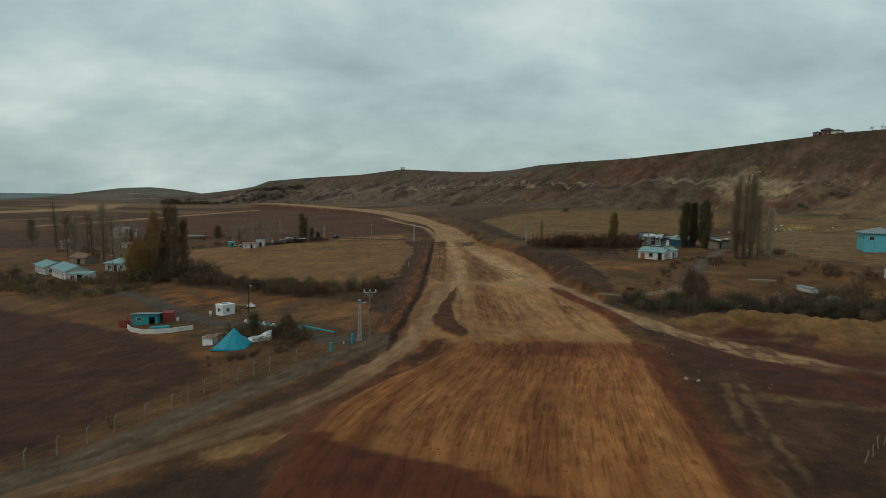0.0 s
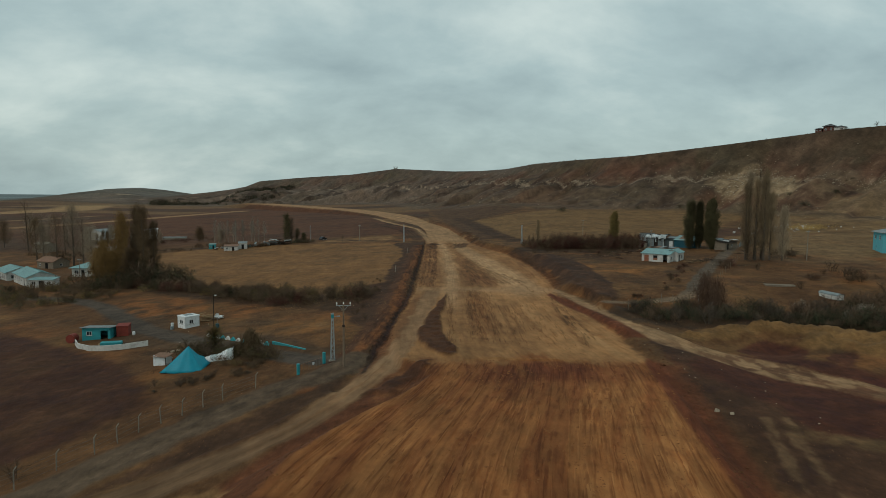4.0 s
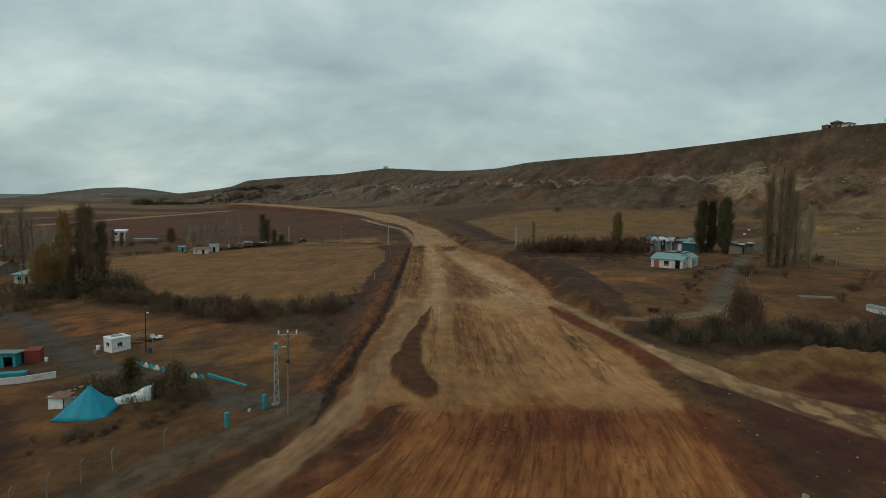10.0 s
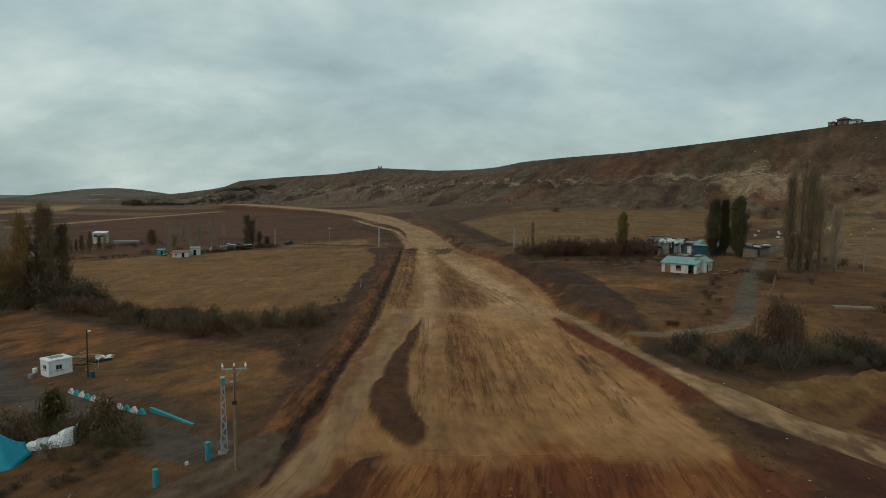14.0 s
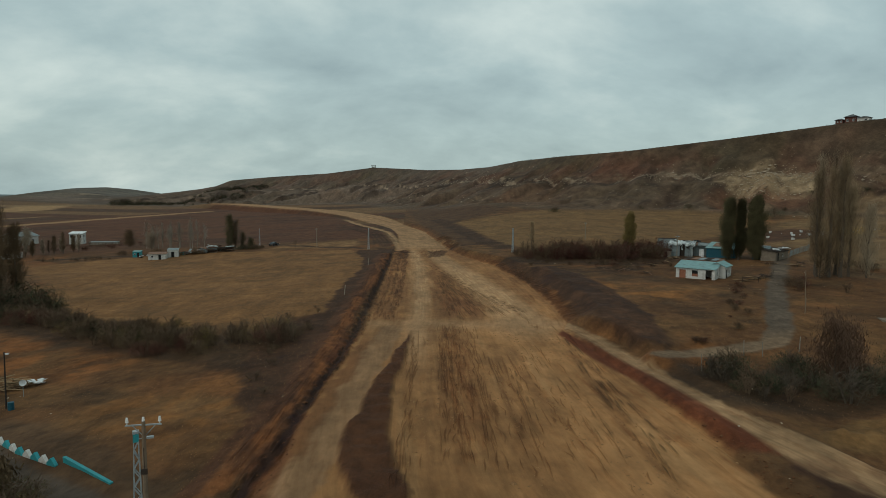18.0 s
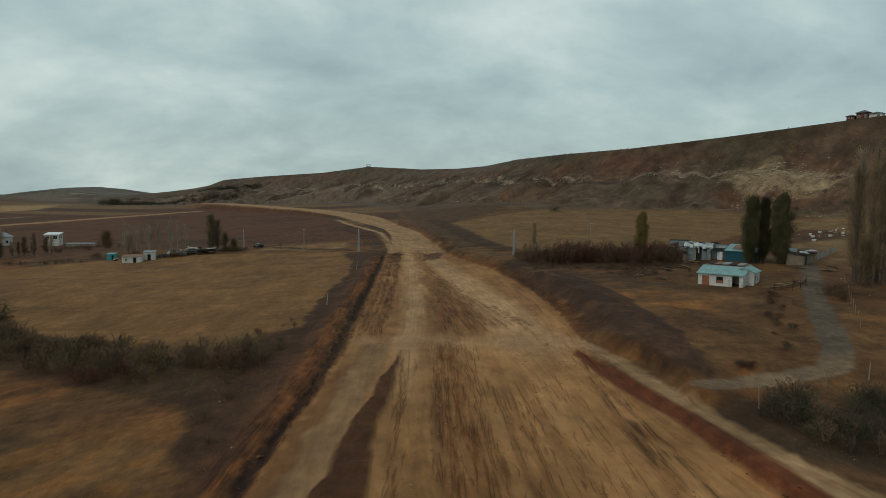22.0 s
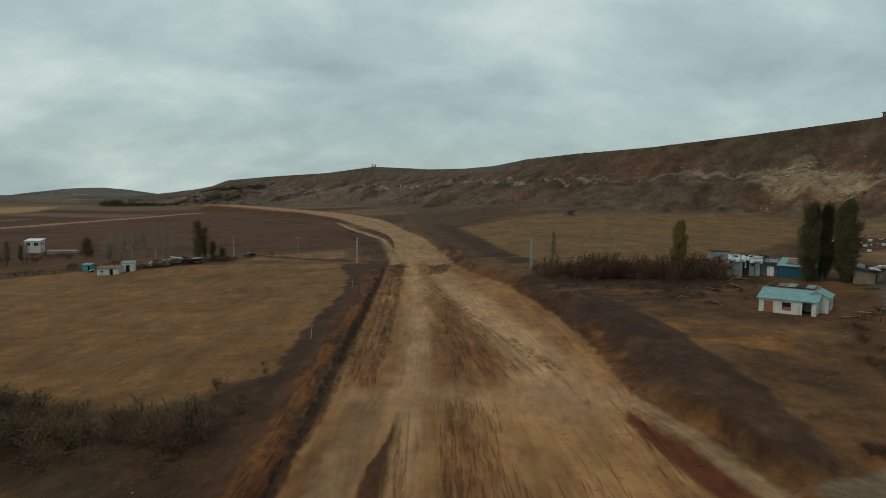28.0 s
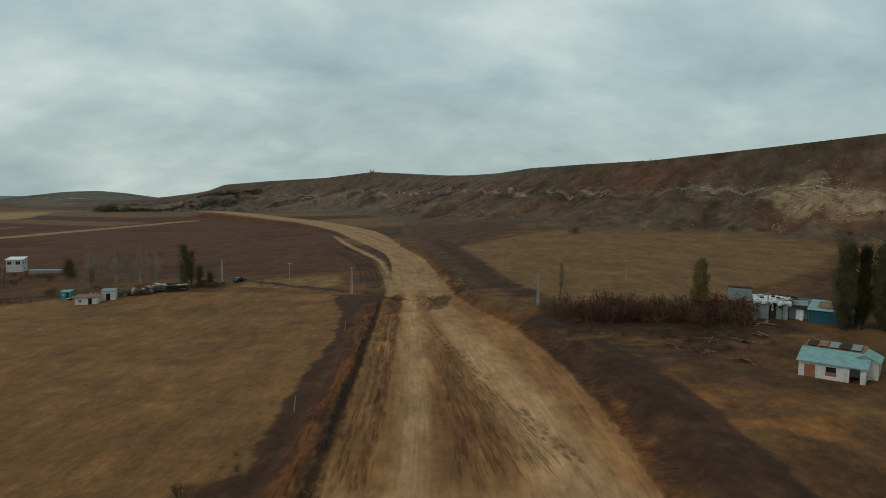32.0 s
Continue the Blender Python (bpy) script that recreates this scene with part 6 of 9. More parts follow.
t = thing("tarp_bundle", "crumpled white sheeting on the plank pile", "sheeting", -40.6, 132.6)
b = Build()
g = random.Random(4)
for _ in range(10):
    c = Vector((g.uniform(-1, 1), g.uniform(-0.5, 0.5), g.uniform(0.15, 0.6)))
    b.box(-0.4, -0.25, -0.03, 0.4, 0.25, 0.03, Matrix.Translation(c) @ pose(0, 0, 0, g.uniform(-30, 30), g.uniform(-30, 30), g.uniform(0, 180)))
part("sheet", b, M_WHITEPANEL, t)
# edging of pointed slabs, white and turquoise by turns
EDGE = [(-36.6, 117.1), (-33.5, 114.6), (-29.0, 110.9), (-24.6, 107.8), (-23.2, 106.9)]
edge_pts = []
for (x0, y0), (x1, y1) in zip(EDGE, EDGE[1:]):
    n = max(1, round(math.dist((x0, y0), (x1, y1)) / 1.45))
    edge_pts += [(x0 + (x1 - x0) * i / n, y0 + (y1 - y0) * i / n, math.degrees(math.atan2(y1 - y0, x1 - x0))) for i in range(n)]
for i, (px, py, a) in enumerate(edge_pts):
    white = i % 2 == 0
    t = thing("edging_slab", ("white" if white else "turquoise") + " pointed concrete slab edging the lane", "edging slab", px, py, a, group="edging slabs")
    b = Build()
    pts = [(-0.62, 0, -0.2), (0.62, 0, -0.2), (0.62, 0, 0.12), (0, 0, 0.62), (-0.62, 0, 0.12)]
    k = len(b.v)
    b.v += [(x, -0.14, z) for x, _, z in pts] + [(x, 0.14, z) for x, _, z in pts]
    b.f += [(0, 1, 2, 3, 4), (9, 8, 7, 6, 5)] + [(j, (j + 5), (j + 1) % 5 + 5, (j + 1) % 5) for j in range(5)]
    part("slab", b, M_WHITE if white else M_TEAL, t, bevel=0.02)
t = thing("turquoise_beam", "long low turquoise concrete kerb beam", "beam", -20.2, 105.2, math.degrees(math.atan2(-4.0, 5.0)))
b = Build()
b.box(-4.6, -0.14, -0.3, 3.0, 0.14, 0.2)
part("beam", b, M_TEAL, t, bevel=0.04)

# ---- tent and shacks ----
t = thing("tent", "turquoise tarpaulin tent with a single peak and sagging sides", "tent", -32.7, 97.6, 0)
b = Build()
TENT_BASE = [(-3.3, -1.3), (-1.2, -1.7), (1.2, -1.6), (2.4, -1.1), (2.7, 1.2), (1.4, 2.4), (-1.2, 2.5), (-3.4, 1.5)]
LIFTED = {4: 0.7, 5: 1.3, 6: 0.5}
peak, rings, tw = Vector((0.1, 0.3, 3.15)), 7, len(TENT_BASE)
nseg = 4
outline = []
for (x0, y0), (x1, y1) in zip(TENT_BASE, TENT_BASE[1:] + TENT_BASE[:1]):
    k0 = TENT_BASE.index((x0, y0))
    up0, up1 = LIFTED.get(k0, 0.0), LIFTED.get((k0 + 1) % tw, 0.0)
    outline += [(x0 + (x1 - x0) * i / nseg, y0 + (y1 - y0) * i / nseg, 1.0 if i == 0 else 1 - 0.05 * math.sin(math.pi * i / nseg), up0 + (up1 - up0) * i / nseg) for i in range(nseg)]
for k in range(rings + 1):
    s = k / rings
    for i, (x, y, tuck, up) in enumerate(outline):
        z = 3.15 * (s ** 1.12) + (up - 0.15) * (1 - s) ** 1.5
        wob = 0.06 * noise.noise(Vector((x * 0.9, y * 0.9, s * 3))) * (1 - s)
        b.v.append((peak.x * s + x * (1 - s) * tuck, peak.y * s + y * (1 - s) * tuck, z + wob))
no = len(outline)
for k in range(rings):
    for i in range(no):
        j = (i + 1) % no
        b.f.append((k * no + i, k * no + j, (k + 1) * no + j, (k + 1) * no + i))
cover = part("cover", b, M_TARP, t, soft=True)
sol = cover.modifiers.new("thickness", "SOLIDIFY")
sol.thickness = 0.02
b = Build()
b.tube((0.1, 0.3, -0.2), (0.1, 0.3, 3.25), 0.05, 0.04, 6)
part("pole", b, M_DARKWOOD, t)
for x, y in ((-3.9, -1.6), (3.9, -1.3), (-3.7, 2.0), (3.9, 1.6)):
    b = Build()
    b.tube((x, y, -0.15), (x * 0.98, y * 0.98, 0.25), 0.025, 0.02, 5)
    b.tube((x, y, 0.2), (x * 0.83, y * 0.83, 0.3), 0.012, 0.012, 4)
    part("peg", b, M_DARKWOOD, t)


def sheet_shack(label, x, y, turn, panels, roof_z, roof_mat, w, d):
    t = thing("shack", label, "shack", x, y, turn)
    for (x0, y0, x1, y1, h0, h1, mm) in panels:
        b = Build()
        n = Vector((y0 - y1, x1 - x0, 0)).normalized() * 0.03
        k = [(x0, y0, -0.2), (x1, y1, -0.2), (x1, y1, h1), (x0, y0, h0)]
        b.v += [tuple(Vector(p) + n) for p in k] + [tuple(Vector(p) - n) for p in k]
        b.f += [(3, 2, 1, 0), (4, 5, 6, 7), (0, 1, 5, 4), (1, 2, 6, 5), (2, 3, 7, 6), (3, 0, 4, 7)]
        part("panel", b, mm, t)
    for px, py in ((0.06, 0.06), (w - 0.06, 0.06), (w - 0.06, d - 0.06), (0.06, d - 0.06)):
        b = Build()
        b.tube((px, py, -0.3), (px, py, roof_z), 0.05, 0.05, 6)
        part("post", b, M_DARKWOOD, t)
    if roof_mat:
        n = 6
        g = random.Random(int(x * 7 + y))
        for i in range(n):
            b = Build()
            x0, x1 = -0.15 + (w + 0.3) * i / n, -0.15 + (w + 0.3) * (i + 1) / n + 0.05
            z = roof_z + 0.02 + g.uniform(0, 0.07)
            b.slab([(x0, -0.25, z), (x1, -0.25, z + g.uniform(-.04, .04)), (x1, d + 0.2, z + 0.18), (x0, d + 0.2, z + 0.18)], 0.03)
            part("roof_sheet", b, roof_mat, t)
    return t


sk = thing("shack", "slumped lean-to of white sheets and torn tarpaulin beside the tent", "shack", -31.4, 99.9, 10)
g = random.Random(9)
for k, (x0, x1, h0, h1, mm) in enumerate(((0, 1.0, 0.55, 0.95, M_WHITEPANEL), (0.9, 1.8, 0.95, 1.0, M_PLASTIC), (1.7, 2.6, 0.95, 1.3, M_WHITEPANEL), (2.5, 3.2, 1.35, 1.7, M_WHITEPANEL), (3.1, 3.9, 1.7, 1.85, M_PLASTIC))):
    # a sheet that slumps from the ridge down to the ground on both sides
    b = Build()
    nu, nv = 7, 12
    for iu in range(nu + 1):
        for iv in range(nv + 1):
            u, v = iu / nu, iv / nv * 2 - 1
            xx = x0 + (x1 - x0) * u + 0.08 * math.sin(7 * v + k)
            hh = (h0 + (h1 - h0) * u) * (1 - abs(v) ** 1.7) + 0.10 * noise.noise(Vector((xx * 2.3, v * 2.5, k))) - 0.05
            b.v.append((xx, v * 0.95 + 0.8 + 0.10 * noise.noise(Vector((xx * 3, hh * 3, k + 5))), hh))
    for iu in range(nu):
        for iv in range(nv):
            q = iu * (nv + 1) + iv
            b.f.append((q, q + nv + 1, q + nv + 2, q + 1))
    so = part("sheet", b, mm, sk, soft=True).modifiers.new("thickness", "SOLIDIFY")
    so.thickness = 0.03
b = Build()
b.box(3.86, 0.1, -0.2, 3.92, 1.5, 1.8)
part("end_board", b, M_WHITEPANEL, sk)
for px in (0.2, 1.8, 3.7):
    b = Build()
    b.tube((px, 0.8, -0.2), (px, 0.8, 0.6 + 0.3 * px), 0.05, 0.05, 6)
    part("post", b, M_DARKWOOD, sk)
sheet_shack("low shack of white sheets and rags behind the tent", -38.6, 100.6, -12, [(0, 0, 1.8, 0.1, 1.5, 1.3, M_WHITEPANEL), (1.8, 0.1, 1.9, 1.4, 1.3, 1.2, M_WHITE), (0, 0, 0, 1.4, 1.5, 1.2, M_PLASTIC)], 1.35, M_RUST, 1.9, 1.4)
t = thing("stone_edging", "ring of pale stones around a garden bed", "stone edging", -36, 106)
for i in range(26):
    a = 2 * math.pi * i / 26
    b = Build()
    s = rnd.uniform(0.14, 0.26)
    px, py = 3.8 * math.cos(a), 2.6 * math.sin(a)
    zz = ground_at(-36 + px, 106 + py) - ground_at(-36, 106)
    b.box(-s, -s * 0.8, -0.1, s, s * 0.8, s * 0.9, pose(px, py, zz, 0, 0, rnd.uniform(0, 90)))
    part("stone", b, M_ROCK, t, bevel=0.05)

# turquoise shed, red shed and low white wall
sh = house("turquoise_shed", "turquoise-painted shed with a sagging grey lean-to roof", -59.0, 119.6, 4, 4.6, 3.2, 1.85, M_TEAL, M_GREYSHEET, "shed_back", 0.35, 0.3, front=[(0.7, 0.9, 1.6, 1.6), (3.0, 0, 4.2, 1.7)], doors=[("front", 1, None)], category="shed", ribs=6)
rs = house("red_shed", "small red-oxide sheet metal shed", -54.0, 121.2, 12, 1.9, 1.9, 1.75, M_REDBOX, M_REDBOX, "shed", 0.15, 0.06, category="shed", ribs=3)
t = thing("low_wall", "low curved white-painted wall in front of the sheds", "wall", 0, 0, z=0)
WALL = [(-58.8, 117.2), (-56.8, 114.3), (-53.8, 112.0), (-51.2, 111.5), (-48.5, 111.7), (-44.9, 113.0)]
for (x0, y0), (x1, y1) in zip(WALL, WALL[1:]):
    b = Build()
    n = Vector((y0 - y1, x1 - x0, 0)).normalized() * 0.09
    z0, z1 = ground_at(x0, y0), ground_at(x1, y1)
    k = [Vector((x0, y0, z0 - 0.3)), Vector((x1, y1, z1 - 0.3)), Vector((x1, y1, z1 + 0.85)), Vector((x0, y0, z0 + 0.85))]
    b.v += [tuple(p - n) for p in k] + [tuple(p + n) for p in k]
    b.f += [(0, 1, 2, 3), (7, 6, 5, 4), (0, 4, 5, 1), (1, 5, 6, 2), (2, 6, 7, 3), (3, 7, 4, 0)]
    part("wall_panel", b, M_WHITE, t)
t = thing("tarp_stack", "stack of boards under a dark turquoise cover", "stack", -52.0, 115.5, 15)
b = Build()
b.box(-1.6, -0.6, -0.1, 1.6, 0.6, 0.55)
part("cover", b, M_TEAL, t, bevel=0.12)
b = Build()
b.box(-1.9, -0.4, -0.1, -1.62, 0.4, 0.3)
part("board", b, M_PLANK, t)
t = thing("rusty_drum", "round rust-red scrap tank beside the turquoise shed", "tank", -60.3, 119.0)
b = Build()
b.tube((0, -0.7, 0.7), (0, 0.7, 0.7), 0.75, 0.75, 16)
part("tank", b, M_REDBOX, t)
b = Build()
b.box(-0.5, -0.5, -0.3, 0.5, 0.5, 0.12)
part("cradle", b, M_DARKWOOD, t)

# ---- western hamlet ----
W = lambda n, w0, z0, z1, gap, start: [(start + i * gap, z0, start + i * gap + w0, z1) for i in range(n)]
house("farmhouse", "long white single-storey house with a faded turquoise metal roof", -124, 201, -46, 16, 7, 2.9, M_WHITE, M_TEALROOF, "gable", 1.4, 0.5, front=W(4, 1.0, 1.0, 2.1, 2.6, 1.2) + [(12.4, 0, 13.4, 2.1)], right=W(2, 1.0, 1.0, 2.1, 2.8, 1.2), doors=[("front", 4, M_INNER_SHADE)], ribs=14)
house("farmhouse", "white house wing with a turquoise metal roof", -137, 213, -46, 13, 7, 2.9, M_WHITE, M_TEALROOF, "gable", 1.2, 0.5, front=W(4, 1.0, 1.0, 2.1, 3.0, 1.2), right=W(2, 1.0, 1.0, 2.1, 2.8, 1.2), ribs=12)
house("porch_annex", "white porch annex with a flat turquoise roof", -111, 187.4, 4, 6.5, 3.4, 2.3, M_WHITE, M_TEALROOF, "shed", 0.3, 0.25, front=[(0.7, 0.9, 1.8, 1.8), (2.6, 0, 4.0, 2.0), (4.7, 0.9, 5.7, 1.8)], doors=[("front", 1, M_INNER_SHADE)], category="annex", ribs=5)
house("cottage", "white cottage with a hipped turquoise metal roof", -110.5, 207.5, -4, 7, 6.6, 2.7, M_WHITE, M_TEALROOF, "hip", 1.4, 0.7, front=[(0.8, 0.9, 2.0, 2.0), (3.0, 0, 4.0, 2.1), (4.9, 0.9, 6.1, 2.0)], doors=[("front", 1, M_INNER_SHADE)])
house("stone_barn", "rough stone barn with a grey roof", -138.5, 235.5, -25, 8.5, 6, 2.6, M_STONE, M_RUST, "gable", 1.4, 0.3, front=[(1.2, 1.0, 2.0, 1.8), (4.2, 0, 5.8, 2.1)], right=[(2.4, 1.0, 3.4, 1.8)], doors=[("front", 1, M_INNER_SHADE)], category="barn")
house("grey_shed", "plain grey block shed with a pale roof", -177.5, 295, -28, 8.5, 6, 3.6, M_CONCRETE, M_CONCRETE, "gable", 1.0, 0.3, front=[(1.5, 1.4, 2.6, 2.2), (6.0, 1.4, 7.1, 2.2)], category="shed")
house("white_house", "white house with a shallow gabled roof and dark windows", -178, 356, 70, 9.5, 11, 4.2, M_WHITE, M_GREYSHEET, "gable", 1.7, 0.5, left=[(1.5, 1.2, 3.0, 2.8), (6.5, 1.2, 8.0, 2.8)], front=[(2, 1.2, 3.4, 2.6), (6, 1.2, 7.4, 2.6)], right=[(1.5, 1.2, 3.0, 2.8), (6.5, 1.2, 8.0, 2.8)], back=[(2, 1.2, 3.4, 2.6)])
house("low_shed", "low white-walled stable with a rusty roof", -149, 293, -3, 8, 4, 2.2, M_WHITE, M_RUST, "shed", 0.4, 0.2, front=[(1, 0.9, 2, 1.6), (4, 0, 5, 1.9)], doors=[("front", 1, M_INNER_SHADE)], category="stable")
house("white_villa", "two-storey white house with a flat pitched roof and dark windows", -153.5, 352, 10, 5.6, 5.0, 5.0, M_WHITE, M_WHITEPANEL, "shed", 0.6, 0.35, front=[(0.4, 3.0, 2.0, 4.4), (3.3, 3.0, 5.1, 4.4), (0.8, 0, 2.0, 2.1), (3.4, 0.8, 4.9, 2.1)], right=[(0.9, 3.2, 1.9, 4.3), (3.0, 3.2, 4.0, 4.3), (1.6, 0.9, 2.8, 2.0)], doors=[("front", 2, M_INNER_SHADE)])
house("garden_wall_hut", "long low grey outbuilding beside the villa", -141, 345, 4, 12, 2.5, 1.3, M_CONCRETE, M_GREYSHEET, "shed", 0.2, 0.1, category="outbuilding")
# scrap yard along the field edge
house("turquoise_cabin", "small turquoise cabin at the field's edge", -95.0, 283.4, 6, 2.6, 2.2, 2.0, M_TEAL, M_TEALROOF, "shed", 0.25, 0.12, front=[(0.4, 0.9, 1.1, 1.5), (1.5, 0, 2.2, 1.7)], doors=[("front", 1, M_INNER_SHADE)], category="cabin", ribs=3)
house("white_stable", "low white shed with a patched dark roof", -84.5, 271, 12, 5.6, 3.6, 2.0, M_WHITE, M_RUST, "shed", 0.35, 0.2, front=[(0.8, 0.8, 1.6, 1.5), (3.2, 0, 4.1, 1.8)], doors=[("front", 1, M_INNER_SHADE)], category="shed")
house("white_stable", "white block shed with an open doorway", -80.0, 276, 14, 3.4, 3.2, 2.6, M_WHITE, M_GREYSHEET, "shed", 0.3, 0.15, front=[(1.2, 0, 2.2, 2.0)], doors=[("front", 0, M_INNER_SHADE)], category="shed")
for i in range(16):
    px, py = -75.5 + i * 0.85 + rnd.uniform(-0.3, 0.3), 285 + rnd.uniform(-2.5, 3.5) + i * 0.25
    t = thing("scrap_heap", "heap of bent grey and pale scrap sheets", "scrap heap", px, py, rnd.uniform(0, 180), group="scrap heaps")
    g = random.Random(i)
    for k in range(7):
        b = Build()
        b.box(-rnd.uniform(0.4, 1.4), -0.4, -0.03, rnd.uniform(0.4, 1.2), 0.4, 0.03, pose(g.uniform(-.6, .6), g.uniform(-.6, .6), 0.25 + 0.14 * k, g.uniform(-35, 35), g.uniform(-40, 40), g.uniform(0, 180)))
        part("sheet", b, g.choice((M_GREYSHEET, M_PLASTIC, M_DARKWOOD, M_RUST)), t)


for i in range(14):
    px, py = -91 + 2.1 * i + rnd.uniform(-0.8, 0.8), 281.5 + 0.55 * i + rnd.uniform(-1.5, 2.0)
    t = thing("scrap_heap", "low heap of scrap boards, sheets and drums", "scrap heap", px, py, rnd.uniform(0, 180), group="scrap heaps")
    g = random.Random(700 + i)
    for k in range(6):
        b = Build()
        b.box(-g.uniform(0.3, 1.1), -0.35, -0.03, g.uniform(0.3, 1.0), 0.35, 0.04, pose(g.uniform(-.8, .8), g.uniform(-.6, .6), 0.2 + 0.16 * k, g.uniform(-40, 40), g.uniform(-45, 45), g.uniform(0, 180)))
        part("sheet", b, g.choice((M_GREYSHEET, M_WHITEPANEL, M_DARKWOOD, M_RUST, M_DARKWOOD)), t)
    b = Build()
    b.tube((0.9, 0.2, -0.05), (0.9, 0.2, 0.85), 0.29, 0.29, 12)
    part("drum", b, g.choice((M_TEAL, M_RUST, M_GREYSHEET)), t)

# tall stacks of old boards and sheets beside the field trees
g4 = random.Random(811)
for i, (px, py, top) in enumerate(((-70.2, 284.0, 2.0), (-67.4, 284.6, 2.5), (-64.6, 285.2, 2.3), (-61.8, 286.0, 2.0))):
    t = thing("board_stack", "tall untidy stack of dark boards and pale sheets", "timber stack", px, py, g4.uniform(-15, 25), group="stacks of the scrap yard")
    for k in range(16):
        b = Build()
        ln = g4.uniform(1.0, 2.0)
        b.box(-ln, -0.45, 0, ln, 0.45, top / 16 + 0.02, pose(g4.uniform(-0.4, 0.4), g4.uniform(-0.5, 0.5), -0.05 + top * k / 16, g4.uniform(-8, 8), g4.uniform(-7, 7) if k < 14 else g4.uniform(-22, 22), g4.uniform(-30, 30)))
        part("board", b, M_PLASTIC if k >= 14 and i % 2 else g4.choice((M_DARKWOOD, M_DARKWOOD, M_DARKWOOD, M_GREYSHEET, M_RUST)), t)


def car(x, y, turn, paint, label):
    t = thing("car", label, "car", x, y, turn)
    b = Build()
    prof = [(-2.1, 0.3), (2.1, 0.3), (2.15, 0.65), (1.95, 0.85), (1.1, 0.93), (-1.9, 0.95), (-2.12, 0.7)]
    b.v += [(px, -0.82, pz) for px, pz in prof] + [(px, 0.82, pz) for px, pz in prof]
    n = len(prof)
    b.f += [tuple(range(n)), tuple(range(2 * n - 1, n - 1, -1))] + [((j + 1) % n, j, j + n, (j + 1) % n + n) for j in range(n)]
    part("body", b, paint, t, bevel=0.06)
    b = Build()
    k = [(-1.75, -0.74, 0.95), (1.05, -0.74, 0.93), (0.4, -0.62, 1.42), (-1.25, -0.62, 1.42)]
    b.v += k + [(px, -py, pz) for px, py, pz in k]
    b.f += [(0, 1, 2, 3), (7, 6, 5, 4), (1, 5, 6, 2), (3, 2, 6, 7), (0, 3, 7, 4)]
    cab = part("cabin", b, M_GLASS, t, "dark glazed cabin")
    b = Build()
    b.box(-1.25, -0.6, 1.424, 0.4, 0.6, 1.46)
    part("roof", b, paint, cab)
    for sx in (-1.35, 1.3):
        for sy in (-0.84, 0.84):
            b = Build()
            b.tube((sx, sy - 0.1, 0.32), (sx, sy + 0.1, 0.32), 0.32, 0.32, 16)
            wo = part("wheel", b, M_RUBBER, t)
            b = Build()
            b.tube((sx, sy - 0.11, 0.32), (sx, sy + 0.11, 0.32), 0.19, 0.19, 12)
            part("rim", b, M_STEEL, wo)
    for sy in (-0.6, 0.6):
        b = Build()
        b.box(2.08, sy - 0.16, 0.62, 2.17, sy + 0.16, 0.76)
        part("headlight", b, M_PORCELAIN, t)
    return t


car(-48.2, 297.2, 68, M_CARPAINT, "dark saloon car parked beside the field lane")

# ---- eastern farm ----
RH_T = math.degrees(math.atan2(-5.1, 5.7))
fh = house("farm_shed", "white farm building with a pale turquoise sheet roof and open doorways", 58.9, 183.4, RH_T, 7.7, 3.8, 2.15, M_WHITE, M_TEALROOF, "shed", 1.0, 0.3, front=[(0.7, 0, 2.0, 1.75), (3.2, 0.5, 4.4, 1.75), (5.9, 0, 7.1, 1.95)], right=[(1.2, 0.9, 2.1, 1.6)], doors=[("front", 0, M_ORANGE), ("front", 1, M_INNER_SHADE), ("front", 2, None)], category="farm building", z=4.45, ribs=9)
b = Build()
b.box(3.25, 0.05, 0.5, 4.35, 0.10, 1.05)
part("shutter", b, M_ORANGE, fh, "orange-brown half shutter")
t = house("farm_annex", "white annex with a patched turquoise gable roof", 67.4, 179.6, RH_T + 90, 4.6, 3.2, 2.5, M_WHITE, M_TEALROOF, "gable", 0.8, 0.25, left=[(1.0, 0.9, 1.9, 1.7)], front=[(0.8, 0, 1.7, 1.9), (2.6, 0.9, 3.5, 1.7)], doors=[("front", 0, M_INNER_SHADE)], category="annex", z=4.5, ribs=4)
t = house("patched_stable", "low stable with a roof patched from rusty and grey sheets", 61.8, 186.6, RH_T, 7.0, 4.2, 3.1, M_GREYSHEET, M_RUST, "shed", 0.2, 0.15, category="stable", z=4.6, ribs=6)
for k, mm in enumerate((M_DARKWOOD, M_RUST, M_GREYSHEET, M_DARKWOOD, M_GREYSHEET)):
    b = Build()
    b.box(0.2 + k * 1.32, 0.3, 3.37 + 0.012 * k, 1.35 + k * 1.32, 3.6, 3.405 + 0.012 * k, pose(0, 0, 0, 2.6, 0, 0))
    part("patch", b, mm, t)
house("blue_shed", "deep blue sheet-metal shed with a pale rusting roof", 79.6, 212.9, -42, 6.8, 5.0, 2.5, M_BLUE, M_TEALROOF, "shed", 1.1, 0.3, front=[(5.3, 0, 6.3, 2.0)], doors=[("front", 0, M_BLUE)], category="shed", ribs=6)
b = Build()
b.box(1.2, 0.9, 0, 4.6, 4.4, 0.02, pose(79.6, 212.9, ground_at(79.6, 212.9), 0, 0, -42) @ pose(0, 0, 2.74, 12.4, 0, 0))
tagged(new("rust_sheet", b.mesh("rust_sheet", M_RUST)), "loose rusty sheet lying on the blue shed's roof", "metal sheet")
